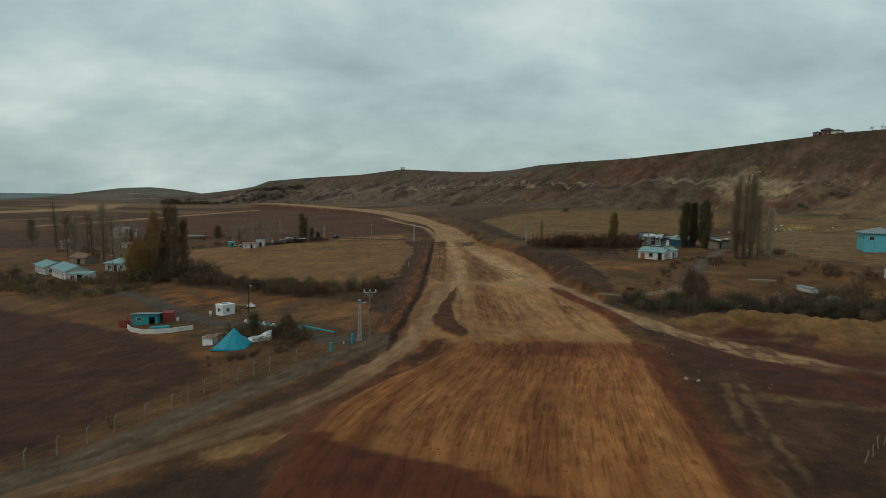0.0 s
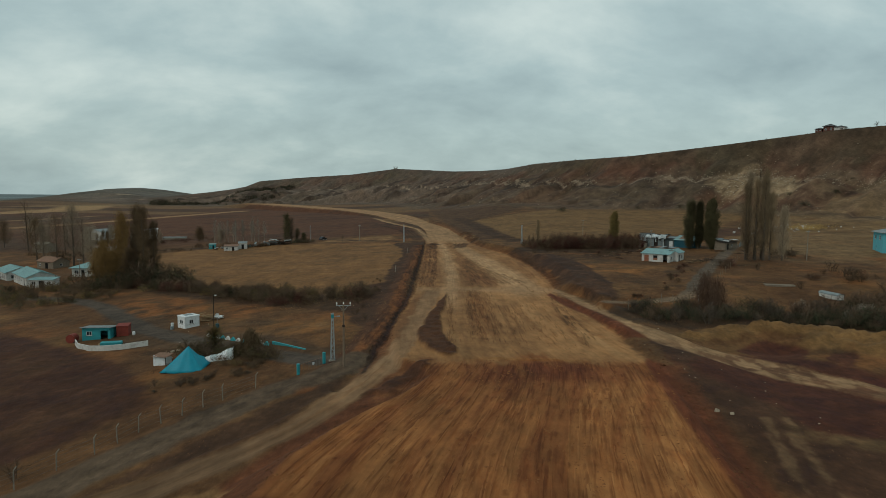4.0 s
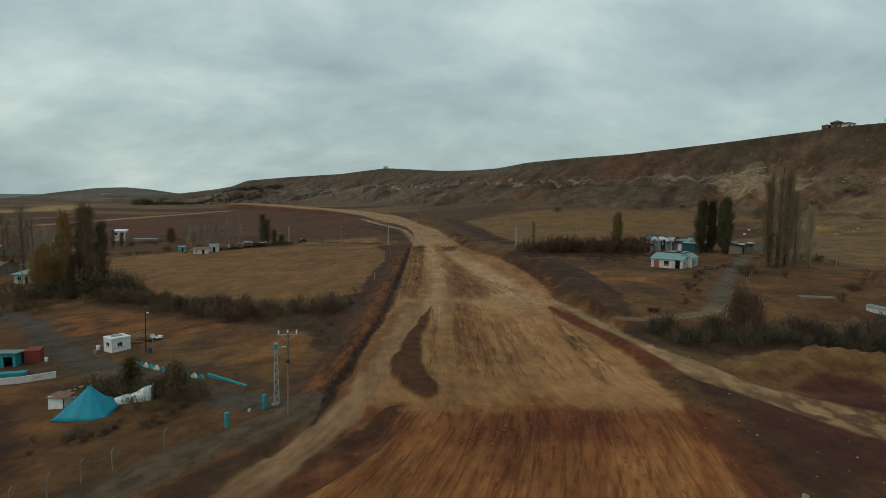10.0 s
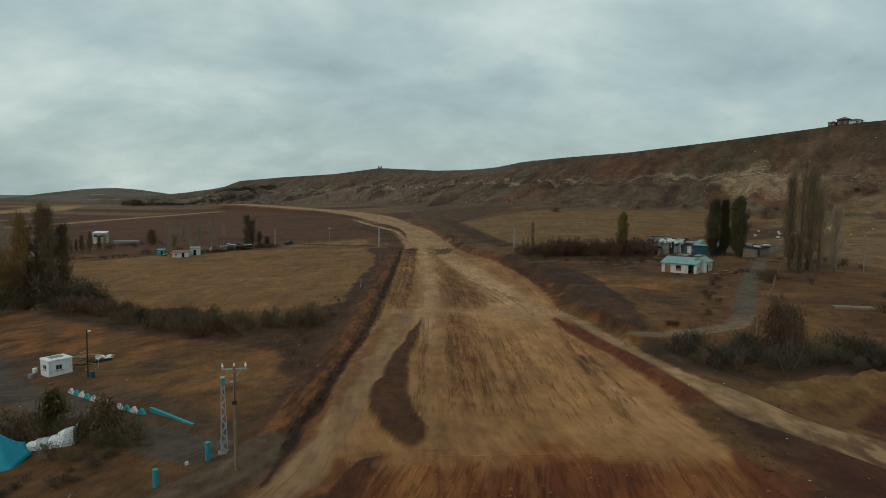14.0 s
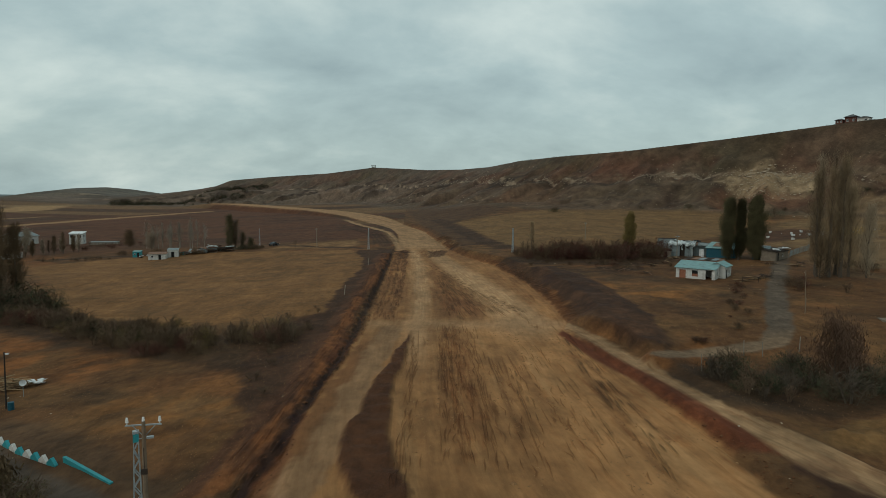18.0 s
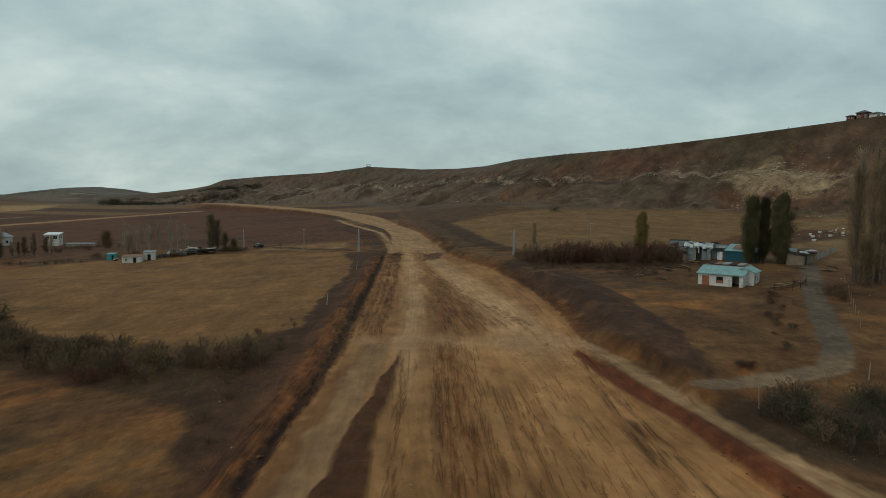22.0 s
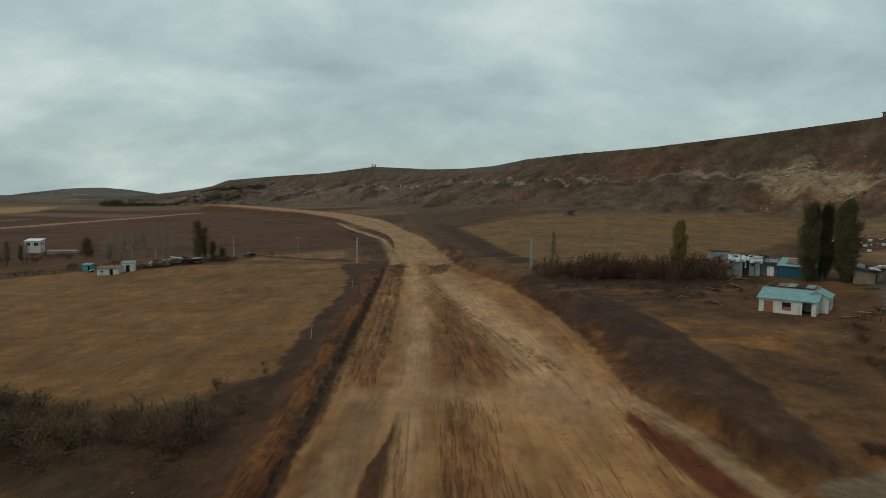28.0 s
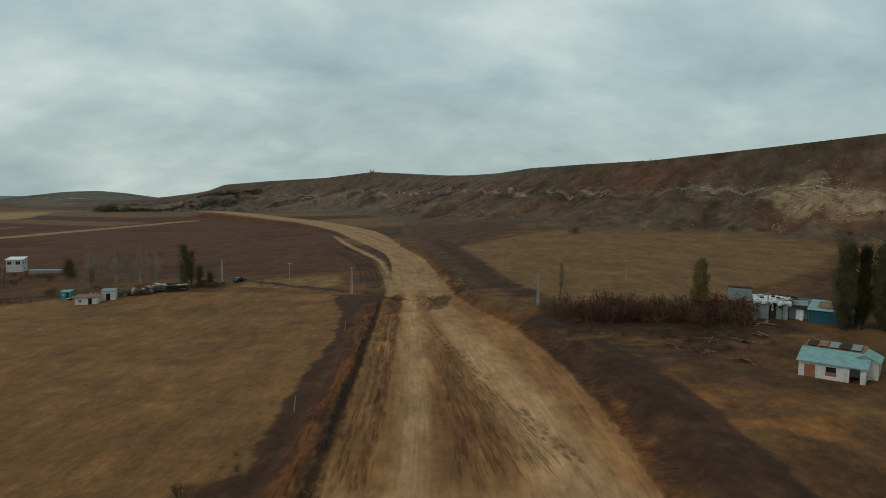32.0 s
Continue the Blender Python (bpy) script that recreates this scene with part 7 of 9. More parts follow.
house("blue_barn", "blue-walled barn beside the tall poplars", 88.0, 206.2, -35, 3.6, 4.0, 2.6, M_BLUE, M_GREYSHEET, "gable", 0.7, 0.2, front=[(2.0, 0, 3.0, 2.0)], doors=[("front", 0, M_INNER_SHADE)], category="barn", ribs=4)
house("stone_stable", "stone and timber stable with a grey sheet roof", 90.5, 200.6, 40, 8, 3.4, 2.1, M_STONE, M_DARKWOOD, "shed", 0.5, 0.3, front=[(1.2, 0, 2.2, 1.9), (4, 0.9, 5, 1.6)], doors=[("front", 0, M_INNER_SHADE)], category="stable", ribs=6)
PS = (72.6, 218.6, -28)
# the near-black panel behind the posts stands for the recess's shade
ps = sheet_shack("tall shelter covered in torn pale plastic weighted with black tyres", *PS, [(0, 0, 2.4, 0, 2.9, 3.3, M_GREYSHEET), (2.6, 0.3, 3.6, 0.3, 3.1, 3.2, M_DARKWOOD), (3.5, 0, 5.2, 0, 3.3, 3.3, M_GREYSHEET), (5.2, 0, 5.6, 0.3, 2.2, 2.0, M_PLASTIC), (9.0, 0, 9.0, 5.0, 3.4, 3.6, M_GREYSHEET), (0, 0, 0, 5.0, 2.9, 3.4, M_GREYSHEET), (0, 5.0, 9.0, 5.0, 3.5, 3.6, M_DARKWOOD), (7.6, 0.1, 8.2, 0.1, 2.2, 2.2, M_WHITEPANEL), (5.6, 1.6, 9.0, 1.6, 3.0, 3.0, M_GREYSHEET), (2.4, 2.2, 5.6, 2.2, 3.2, 3.2, M_INNER_SHADE)], 3.45, None, 9.0, 5.0)
g = random.Random(77)
M_COVER = mat("torn_white_sheeting", (0.56, 0.60, 0.59), 0.45, 0.2, 0.9, 12, 0.4, dirt=(0.06, 0.065, 0.065))
# sheeting thrown over the poles: sagging between them, hanging down unevenly in front
b = Build()
nu, nv = 40, 22
for iv in range(nv + 1):
    for iu in range(nu + 1):
        x0, v0 = -0.5 + 6.6 * iu / nu, iv / nv
        hang = max(0.0, 0.22 - v0) / 0.22
        y0 = -0.45 + 5.6 * max(v0 - 0.22, 0) / 0.78 - 0.12 * hang * math.sin(x0 * 2.1)
        lump = 0.20 * noise.noise(Vector((x0 * 0.9, y0 * 0.8, 3))) + 0.13 * noise.noise(Vector((x0 * 2.6, y0 * 2.3, 7)))
        z0 = 3.62 + 0.07 * y0 + lump - hang * (0.55 + 0.55 * noise.noise(Vector((x0 * 1.1, 1, 2))))
        b.v.append((x0, y0, z0))
for iv in range(nv):
    for iu in range(nu):
        q = iv * (nu + 1) + iu
        if noise.noise(Vector((iu * 0.33, iv * 0.4, 11))) < 0.42:
            b.f.append((q, q + 1, q + nu + 2, q + nu + 1))
cover = part("roof_cover", b, M_COVER, ps, "torn white plastic sheeting", soft=True)
cover.modifiers.new("thickness", "SOLIDIFY").thickness = 0.03
for k in range(5):
    # roof boards of the eastern half
    b = Build()
    x0 = 6.0 + 0.62 * k
    b.slab([(x0, -0.2, 3.2), (x0 + 0.58, -0.2, 3.2 + g.uniform(-0.03, 0.05)), (x0 + 0.6, 5.1, 3.5), (x0, 5.1, 3.5)], 0.04)
    part("roof_sheet", b, g.choice((M_GREYSHEET, M_RUST, M_GREYSHEET)), ps)
for k in range(5):
    # torn strips hanging from the eaves
    b = Build()
    x0, ln = g.uniform(2.2, 5.8), g.uniform(0.6, 1.9)
    b.box(x0, -0.3, 3.3 - ln, x0 + g.uniform(0.15, 0.45), -0.27, 3.3, pose(0, 0, 0, 0, g.uniform(-2, 2), 0))
    part("torn_strip", b, g.choice((M_PLASTIC, M_GREYSHEET, M_DARKWOOD)), ps)
for k in range(4):
    b = Build()
    x0 = 2.4 + 1.1 * k
    b.tube((x0, -0.1, -0.3), (x0 + g.uniform(-0.1, 0.1), -0.1, 3.5), 0.06, 0.05, 6)
    part("post", b, M_DARKWOOD, ps)
for k in range(10):
    b = Build()
    b.box(-0.6, -0.35, 0, 0.6, 0.35, 0.03, pose(g.uniform(0.3, 8.7), g.uniform(1.0, 4.8), 3.98 + 0.012 * k, g.uniform(-9, 9), g.uniform(-9, 9), g.uniform(0, 180)))
    part("loose_sheet", b, g.choice((M_PLASTIC, M_GREYSHEET, M_DARKWOOD)), ps)
# low lean-to at the shelter's western end
house("lean_to", "low grey lean-to with a dark sheet roof", 69.9, 218.4, -28, 2.6, 2.2, 1.6, M_CONCRETE, M_DARKWOOD, "shed", 0.3, 0.15, front=[(0.8, 0, 1.7, 1.4)], doors=[("front", 0, M_INNER_SHADE)], category="lean-to")
for i in range(10):
    lx, ly = rnd.uniform(0.5, 8.5), rnd.uniform(0.5, 4.5)
    m = pose(PS[0], PS[1], ground_at(PS[0], PS[1]), 0, 0, PS[2]) @ pose(lx, ly, 3.95 + 0.03 * ly, 0, 0, 0)
    t = thing("old_tyre", "worn black tyre weighing down the plastic roof", "tyre", m.translation.x, m.translation.y, z=m.translation.z, group="tyres on the shelter")
    b = Build()
    for k in range(14):
        a0, a1 = 2 * math.pi * k / 14, 2 * math.pi * (k + 1) / 14
        ring = lambda a: [Vector((math.cos(a) * r, math.sin(a) * r, z)) for r, z in ((0.18, 0), (0.32, -0.02), (0.34, 0.1), (0.32, 0.19), (0.18, 0.17))]
        p, q = ring(a0), ring(a1)
        for j in range(5):
            b.quad(p[j], q[j], q[(j + 1) % 5], p[(j + 1) % 5])
    part("tyre", b, M_RUBBER, t)
house("grey_container", "grey-blue metal container with a dark flat roof", 76.2, 236.2, -30, 4.8, 2.6, 2.9, M_GREYSHEET, M_DARKWOOD, "flat", 0.0, 0.08, category="container", ribs=0)
sheet_shack("tall wind-break of grey-blue sheets around the farm yard", 82.0, 222.5, -32, [(0, 0, 3.4, 0, 3.0, 2.9, M_GREYSHEET), (3.4, 0, 7.2, 0.4, 2.9, 2.8, M_GREYSHEET), (0, 0, 0.1, 2.5, 2.9, 2.8, M_PLASTIC)], 2.9, None, 7.2, 2.5)
for px, py, w0, h0 in ((79.8, 216.2, 0.8, 1.9), (82.5, 217.5, 0.5, 1.2)):
    t = thing("white_cabinet", "upright white metal cabinet in the yard", "cabinet", px, py, -45)
    b = Build()
    b.box(-w0 / 2, -0.3, -0.05, w0 / 2, 0.3, h0)
    bo = part("body", b, M_WHITEPANEL, t, bevel=0.03)
    b = Build()
    b.box(-w0 / 2 + 0.05, -0.33, 0.1, w0 / 2 - 0.05, -0.304, h0 - 0.1)
    part("door", b, M_WHITEPANEL, t)
for px, py in ((127.6, 252.7), (137, 263.2), (134.1, 254.2), (120.5, 241.6), (126.5, 263.8), (117.3, 249.5), (131.0, 259), (141, 258)):
    t = thing("beehive", "white painted beehive box on short legs", "beehive", px, py, rnd.uniform(0, 90), group="beehives behind the farm")
    b = Build()
    b.box(-0.4, -0.32, 0.2, 0.4, 0.32, 0.7)
    part("box", b, M_WHITE, t, bevel=0.02)
    b = Build()
    b.box(-0.46, -0.38, 0.7, 0.46, 0.38, 0.8)
    part("lid", b, M_WHITEPANEL, t)
    for sx in (-0.33, 0.33):
        for sy in (-0.25, 0.25):
            b = Build()
            b.box(sx - 0.04, sy - 0.04, -0.15, sx + 0.04, sy + 0.04, 0.2)
            part("leg", b, M_DARKWOOD, t)
# debris of the farm yard
for i, (px, py, n_) in enumerate(((69.5, 176.0, 9), (72.5, 177.5, 12), (75.5, 179.5, 8), (55.5, 190.5, 10), (52.0, 196.0, 8), (60.5, 200.5, 12), (66.0, 204.5, 10), (70.8, 212.0, 12), (90.6, 193.2, 10), (93.5, 196.0, 8), (56.0, 203.0, 8), (86.0, 196.5, 9), (48.5, 201.0, 7))):
    t = thing("timber_heap", "heap of dark weathered boards and branches in the farm yard", "timber heap", px, py, rnd.uniform(0, 180), group="timber heaps of the farm yard")
    g = random.Random(300 + i)
    for k in range(n_):
        b = Build()
        ln = g.uniform(0.6, 1.9)
        b.box(-ln, -0.07, 0, ln, 0.07, 0.06, pose(g.uniform(-0.9, 0.9), g.uniform(-0.7, 0.7), 0.03 + 0.05 * k, g.uniform(-10, 10), g.uniform(-9, 9), g.uniform(0, 180)))
        part("board", b, g.choice((M_DARKWOOD, M_DARKWOOD, M_PLANK, M_RUST)), t)
t = thing("pole_fence", "low dark pole fence of the farm yard", "fence", 0, 0, z=0)
PF = [(68.5, 175.0), (71.0, 173.8), (73.5, 175.5), (76.0, 178.0), (78.2, 181.0)]
for (x0, y0) in PF:
    b = Build()
    b.tube((x0, y0, ground_at(x0, y0) - 0.3), (x0 + 0.03, y0, ground_at(x0, y0) + 1.1), 0.05, 0.045, 6)
    part("post", b, M_DARKWOOD, t)
for (x0, y0), (x1, y1) in zip(PF, PF[1:]):
    for h in (0.45, 0.9):
        b = Build()
        b.tube((x0, y0, ground_at(x0, y0) + h), (x1, y1, ground_at(x1, y1) + h + 0.05), 0.035, 0.03, 5)
        part("rail", b, M_DARKWOOD, t)
PF = [(98.5, 207.8), (101, 210.4), (103.4, 212.8), (106, 215.2), (109, 217.8), (112, 220.6)]
t = thing("paling_fence", "weathered pale board fence running up the field", "fence", 0, 0, z=0)
for (x0, y0), (x1, y1) in zip(PF, PF[1:]):
    for k in range(7):
        px, py = x0 + (x1 - x0) * k / 7, y0 + (y1 - y0) * k / 7
        b = Build()
        b.box(-0.14, -0.02, -0.2, 0.14, 0.02, rnd.uniform(1.2, 1.7), pose(px, py, ground_at(px, py), 0, 0, 42))
        part("paling", b, M_PALETWIG if rnd.random() < 0.6 else M_GREYSHEET, t)
for px, py in ((91.5, 201.4), (95.5, 204.8)):
    t = thing("plastic_cover", "torn white plastic sheet thrown over the stable roof", "sheeting", px, py, 40, z=ground_at(90.5, 200.6) + 2.75)
    g = random.Random(int(px))
    for k in range(7):
        b = Build()
        b.box(-0.8, -0.5, 0, 0.8, 0.5, 0.03, pose(g.uniform(-1, 1), g.uniform(-0.3, 0.8), 0.03 * k, g.uniform(-6, 10), g.uniform(-8, 8), g.uniform(-40, 40)))
        part("sheet", b, g.choice((M_PLASTIC, M_WHITEPANEL)), t)
house("blue_house", "two-storey light blue house with a grey roof", 126, 183, -22, 9, 9, 5.6, M_LIGHTBLUE, M_GREYSHEET, "hip", 1.6, 0.6, front=[(1, 3.6, 2.4, 4.8), (5.5, 3.4, 7.6, 5.2), (1.2, 0.9, 2.6, 2.1), (5.8, 0, 6.8, 2.1)], left=[(1.5, 3.6, 2.9, 4.8), (5.5, 3.6, 6.9, 4.8), (2, 0.9, 3.4, 2.1)], doors=[("front", 3, M_INNER_SHADE)])
t = thing("upturned_boat", "long low pale shelter with a curved dark-rimmed roof", "shelter", 77.6, 133.4, -82)
t.matrix_basis = t.matrix_basis @ Matrix.Diagonal((0.74, 0.74, 0.74, 1))
b = Build()
for k in range(8):
    a0, a1 = math.pi * k / 8, math.pi * (k + 1) / 8
    for x0, x1, s0, s1 in ((-0.2, 6.4, 1, 1),):
        p = lambda x, a: Vector((x, -math.cos(a) * 1.1, 0.8 + math.sin(a) * 0.55))
        b.quad(p(x0, a0), p(x1, a0), p(x1, a1), p(x0, a1)), b.quad(*[v + Vector((0, 0, -0.05)) for v in (p(x0, a1), p(x1, a1), p(x1, a0), p(x0, a0))])
part("roof", b, M_GREYSHEET, t, soft=True)
b = Build()
b.box(0, -1.0, -0.3, 6.2, -0.9, 0.85), b.box(0, 0.9, -0.3, 6.2, 1.0, 0.85), b.box(0, -0.9, -0.3, 0.1, 0.9, 1.2), b.box(6.1, -0.9, -0.3, 6.2, 0.9, 1.2)
part("wall", b, M_WHITE, t)
t = thing("concrete_slab", "long bare concrete foundation slab in the grass", "slab", 73.6, 141.4, -14)
b = Build()
b.box(-2.9, -0.9, -0.3, 2.9, 0.9, 0.22)
part("slab", b, M_STONE, t, bevel=0.03)
house("white_kiosk", "small white cabin among dark bushes", 100, 138, -20, 2.2, 2.2, 2.2, M_WHITE, M_WHITEPANEL, "flat", 0, 0.1, front=[(0.7, 0.9, 1.4, 1.6)], category="cabin")

# ---- on the ridge ----
zh = ground_at(230, 373)
house("hilltop_house", "brown brick hilltop house with a dark hipped roof", 229.2, 374.6, -52, 5.4, 5, 3.2, M_BRICK, M_SLATE, "hip", 1.4, 0.6, front=[(0.7, 0.9, 1.8, 2.1), (3.5, 0.9, 4.6, 2.1)], left=[(2, 1, 3.2, 2.2)], z=zh - 0.3)
house("hilltop_wing", "white rendered side wing of the hilltop house", 232.2, 369.6, -52, 5.2, 5, 2.3, M_WHITE, M_SLATE, "hip", 0.9, 0.5, front=[(3.2, 0.8, 4.5, 1.7)], category="house", z=zh - 0.3)
house("hilltop_porch", "low brick porch wing on the ridge", 226.9, 378.4, -52, 3.6, 4, 2.0, M_BRICK, M_SLATE, "hip", 0.8, 0.5, front=[(0.6, 0.8, 1.4, 1.6), (2.2, 0.8, 3, 1.6)], category="house", z=zh - 0.3)
t = thing("hilltop_pavilion", "small open pavilion on the far hilltop", "pavilion", -56, 1058)
for sx in (-2.6, 2.6):
    for sy in (-2.6, 2.6):
        b = Build()
        b.box(sx - 0.3, sy - 0.3, -1.0, sx + 0.3, sy + 0.3, 3.2)
        part("pillar", b, M_CONCRETE, t)
b = Build()
b.slab([(-3.8, -3.8, 3.5), (3.8, -3.8, 3.5), (3.8, 3.8, 3.5), (-3.8, 3.8, 3.5)], 0.3)
part("roof", b, M_CONCRETE, t)
b = Build()
b.box(-2.2, -2.2, -1.0, 2.2, 2.2, 1.6)
part("core", b, M_WHITE, t)

# ---- trees ----
for i, (px, py, h, r) in enumerate(((82.0, 206.6, 14.8, 2.5), (84.2, 205.9, 14.2, 1.7), (87.6, 204.6, 15.0, 2.6))):
    fuzzy_tree("poplar", "tall dense dark green poplar behind the farm sheds" if i < 2 else "broad dark poplar with yellowing leaves", px, py, h, r, M_LEAFGREEN, 1 + i, 30000, 0.0, "poplars of the farm", 1.9, 0.38)
fuzzy_tree("poplar", "slim olive-yellow poplar rising from the thicket", 61.8, 219.5, 11.4, 1.8, M_LEAFOLIVE, 3, 9000, 0.03, "", 2.4, 0.5)
fuzzy_tree("bare_tree", "slender bare tree beside the thicket", 41.5, 249.0, 7.5, 0.9, M_DRYPOPLAR, 4, 900)
for i, (px, py, h) in enumerate(((84.6, 177.0, 21), (85.7, 179.0, 24), (86.4, 175.8, 22), (87.4, 178.0, 25), (88.4, 175.4, 24), (89.4, 178.2, 22), (90.4, 175.8, 18), (92.4, 173.6, 14), (84.0, 175.0, 8))):
    fuzzy_tree("tall_poplar", "tall bare grey-brown poplar with upswept branches", px, py, h * 0.98, 2.5, M_FUZZGREY if i % 2 else M_DRYPOPLAR, 40 + i, 3600, 0.04, "bare poplar clump", 0.6, 1.4, True)
for i, (px, py, h, r, mm) in enumerate(((-92, 187, 10, 2.6, M_LEAFGOLD), (-88.5, 185, 12, 2.8, M_LEAFGOLD), (-86.5, 189, 16, 2.6, M_LEAFGOLD), (-84, 186, 20, 2.6, M_LEAFGOLD), (-81.5, 188.5, 21, 2.7, M_RUSTFUZZ), (-78.5, 186, 21.5, 2.5, M_RUSTFUZZ), (-77, 189, 17, 2.3, M_RUSTFUZZ), (-85.5, 183, 9, 2.6, M_LEAFGOLD), (-81, 183, 10, 2.6, M_RUSTFUZZ))):
    fuzzy_tree("autumn_poplar", "autumn poplar with rusty golden-brown thinning leaves" if mm is M_LEAFGOLD else "tall dark brown autumn poplar", px, py, h, r + 0.1, mm, 60 + i, 5600, 0.05, "autumn poplars")
for i, (px, py, h, r) in enumerate(((-131, 235, 19, 3.2), (-127, 238, 22, 3.4), (-122.5, 236, 18, 3.2), (-118, 233, 14, 2.6), (-183, 301, 24, 3.6), (-179, 304, 17, 2.8), (-184, 318, 15, 3.2), (-176, 320, 13, 2.8), (-150, 254, 17, 3.0), (-145, 250, 15, 2.8), (-160, 290, 17, 2.6), (-200, 330, 16, 3.2), (-208, 322, 13, 3), (-178, 340, 8, 2.2), (-166, 341, 8, 2.0), (-96, 302, 6.5, 2.2), (-112, 320, 7, 2.0))):
    fuzzy_tree("bare_tree", "bare grey-brown tree of the hamlet with a haze of twigs", px, py, h, r + 1.0, M_HAZE if i % 4 else M_RUSTFUZZ, 80 + i, 3600, 0.10, "bare hamlet trees", 0.7)
for i in range(18):
    px, py = -150 + 1.3 * i + rnd.uniform(-2, 2), 296 + 0.8 * i + rnd.uniform(-5, 5)
    fuzzy_tree("sapling", "slender bare sapling of the hamlet gardens", px, py, rnd.uniform(5, 8.5), 1.2, M_HAZE if i % 2 else M_RUSTFUZZ, 500 + i, 700, 0.1, "bare saplings", 1.2)
for px, py, s in ((-13.2, 126.2, 0.9), (-11.0, 121.0, 0.7), (-15.5, 158.0, 1.0), (-16.7, 151.2, 0.8), (-12.6, 132.0, 0.8), (-14.2, 137.5, 0.9)):
    bush("bare", px, py, s, 0.7, "brush heaps by the road bank")
for i in range(15):
    px, py = -104 + 1.9 * i + rnd.uniform(-0.8, 0.8), 318 - 1.0 * i + rnd.uniform(-3, 3)
    bare_tree("birch", "slim bare birch with a pale trunk", px, py, rnd.uniform(8.5, 11.5), 1.5, M_PALETWIG, 120 + i, 2.0, 30, M_HAZE, 14, group="pale birches by the scrap yard")
for i, (px, py, h, r, n_) in enumerate(((-63.6, 293.5, 12.6, 2.4, 1900), (-62.0, 294.5, 10.8, 2.4, 1500), (-58.8, 293.0, 6.0, 1.8, 800), (-56.4, 294.2, 3.4, 1.8, 500))):
    fuzzy_tree("field_tree", "dark olive thinning tree at the field's corner", px, py, h, r, M_LEAFGREEN, 150 + 7 * i, n_, 0.05, "thinning trees at the field's corner", 2.2, 0.8)
bare_tree("bare_tree", "small bare tree in the stubble strip", -36.5, 277, 3.4, 0.9, M_TWIG, 151, 1.2, 18)
for i, (px, py, s) in enumerate(((75.8, 366.5, 2.4), (138, 352, 1.6), (155.5, 309.7, 2.6), (172, 330, 1.3), (118, 362, 1.2), (190, 338, 1.2), (186, 318, 2.0), (204, 322, 1.8))):
    bush("conifer", px, py, s, 0.9, "dark shrubs below the hillside")
FAR = []
for i in range(26):
    u = i / 25
    px, py = 246 + 46 * u + rnd.uniform(-1, 1), 352 - 56 * u + rnd.uniform(-2, 2)
    bush("bare" if i % 2 else "brown", px, py, rnd.uniform(0.7, 1.2), 1.5, "young trees on the ridge", FAR)
for i in range(190):
    u = rnd.random() ** 1.2
    px, py = -404 + 170 * u + rnd.gauss(0, 6), 946 + 40 * u + rnd.gauss(0, 14)
    bush("conifer", px, py, rnd.uniform(1.2, 3.2) * (1.9 if u < 0.1 else 1), 0.95, "far wood by the hill's foot", FAR)
for i in range(110):
    px, py = rnd.uniform(-335, -232), rnd.uniform(1068, 1104)
    bush("conifer", px, py, rnd.uniform(1.8, 3.8), 0.9, "far wood by the hill's foot", FAR)

# ---- bushes ----


def scatter_line(pts, n, wide, kinds, lo, hi, group, seed, squash=0.85, joined=None):
    g = random.Random(seed)
    lens = [math.dist(a, c) for a, c in zip(pts, pts[1:])]
    for _ in range(n):
        s = g.uniform(0, sum(lens))
        for (x0, y0), (x1, y1), ln in zip(pts, pts[1:], lens):
            if s <= ln:
                break
            s -= ln
        px = x0 + (x1 - x0) * s / ln + g.gauss(0, wide)
        py = y0 + (y1 - y0) * s / ln + g.gauss(0, wide)
        if bed(np.array([px]), np.array([py]))[0][0] > 2.5:
            bush(g.choice(kinds), px, py, g.uniform(lo, hi), squash, group, joined)


MASS = []
scatter_line([(-14, 143), (-22, 143.5), (-32, 148.5), (-46, 157.5), (-60, 169), (-72, 181)], 72, 2.2, ("brown", "brown", "bare", "bare", "red"), 0.8, 1.7, "hedge along the stubble field", 1, 1.0)
scatter_line([(-66, 176), (-80, 183), (-98, 184)], 22, 3.0, ("brown", "brown", "green", "olive"), 0.9, 1.7, "bushes below the autumn poplars", 2)
for px, py, s in ((-76.5, 181.5, 3.6), (-74.5, 184, 3.0), (-71.5, 182, 2.2), (-67.5, 179, 3.0), (-65.0, 178, 2.4), (-123, 184, 2.3), (-116.5, 180.5, 1.8), (-129, 186, 2.4), (-109, 177, 1.5), (-135, 200, 2.2), (-112, 215, 2.4), (-99, 214, 2.0), (-135, 243, 2.4), (-150, 300, 2.2), (-73.5, 183.5, 2.0), (-133, 178, 2.0), (-120, 176, 1.6)):
    bush("conifer", px, py, s, 1.05, "dark evergreens of the hamlet")
scatter_line([(-130, 180), (-114, 173), (-102, 167), (-94, 160), (-86, 158)], 70, 3.0, ("olive", "olive", "green", "brown", "conifer"), 0.7, 1.5, "olive shrubs by the lane", 35, 0.9, MASS)
scatter_line([(-120, 176), (-104, 170), (-92, 166), (-84, 170), (-78, 164)], 26, 3.5, ("olive", "olive", "green", "brown"), 0.6, 1.2, "olive shrubs by the lane", 3)
scatter_line([(-13, 146), (-22, 146), (-32, 150), (-46, 159), (-60, 170), (-72, 182)], 150, 2.2, ("brown", "brown", "bare", "conifer", "olive"), 0.5, 1.6, "hedge along the stubble field", 31, 1.05, MASS)
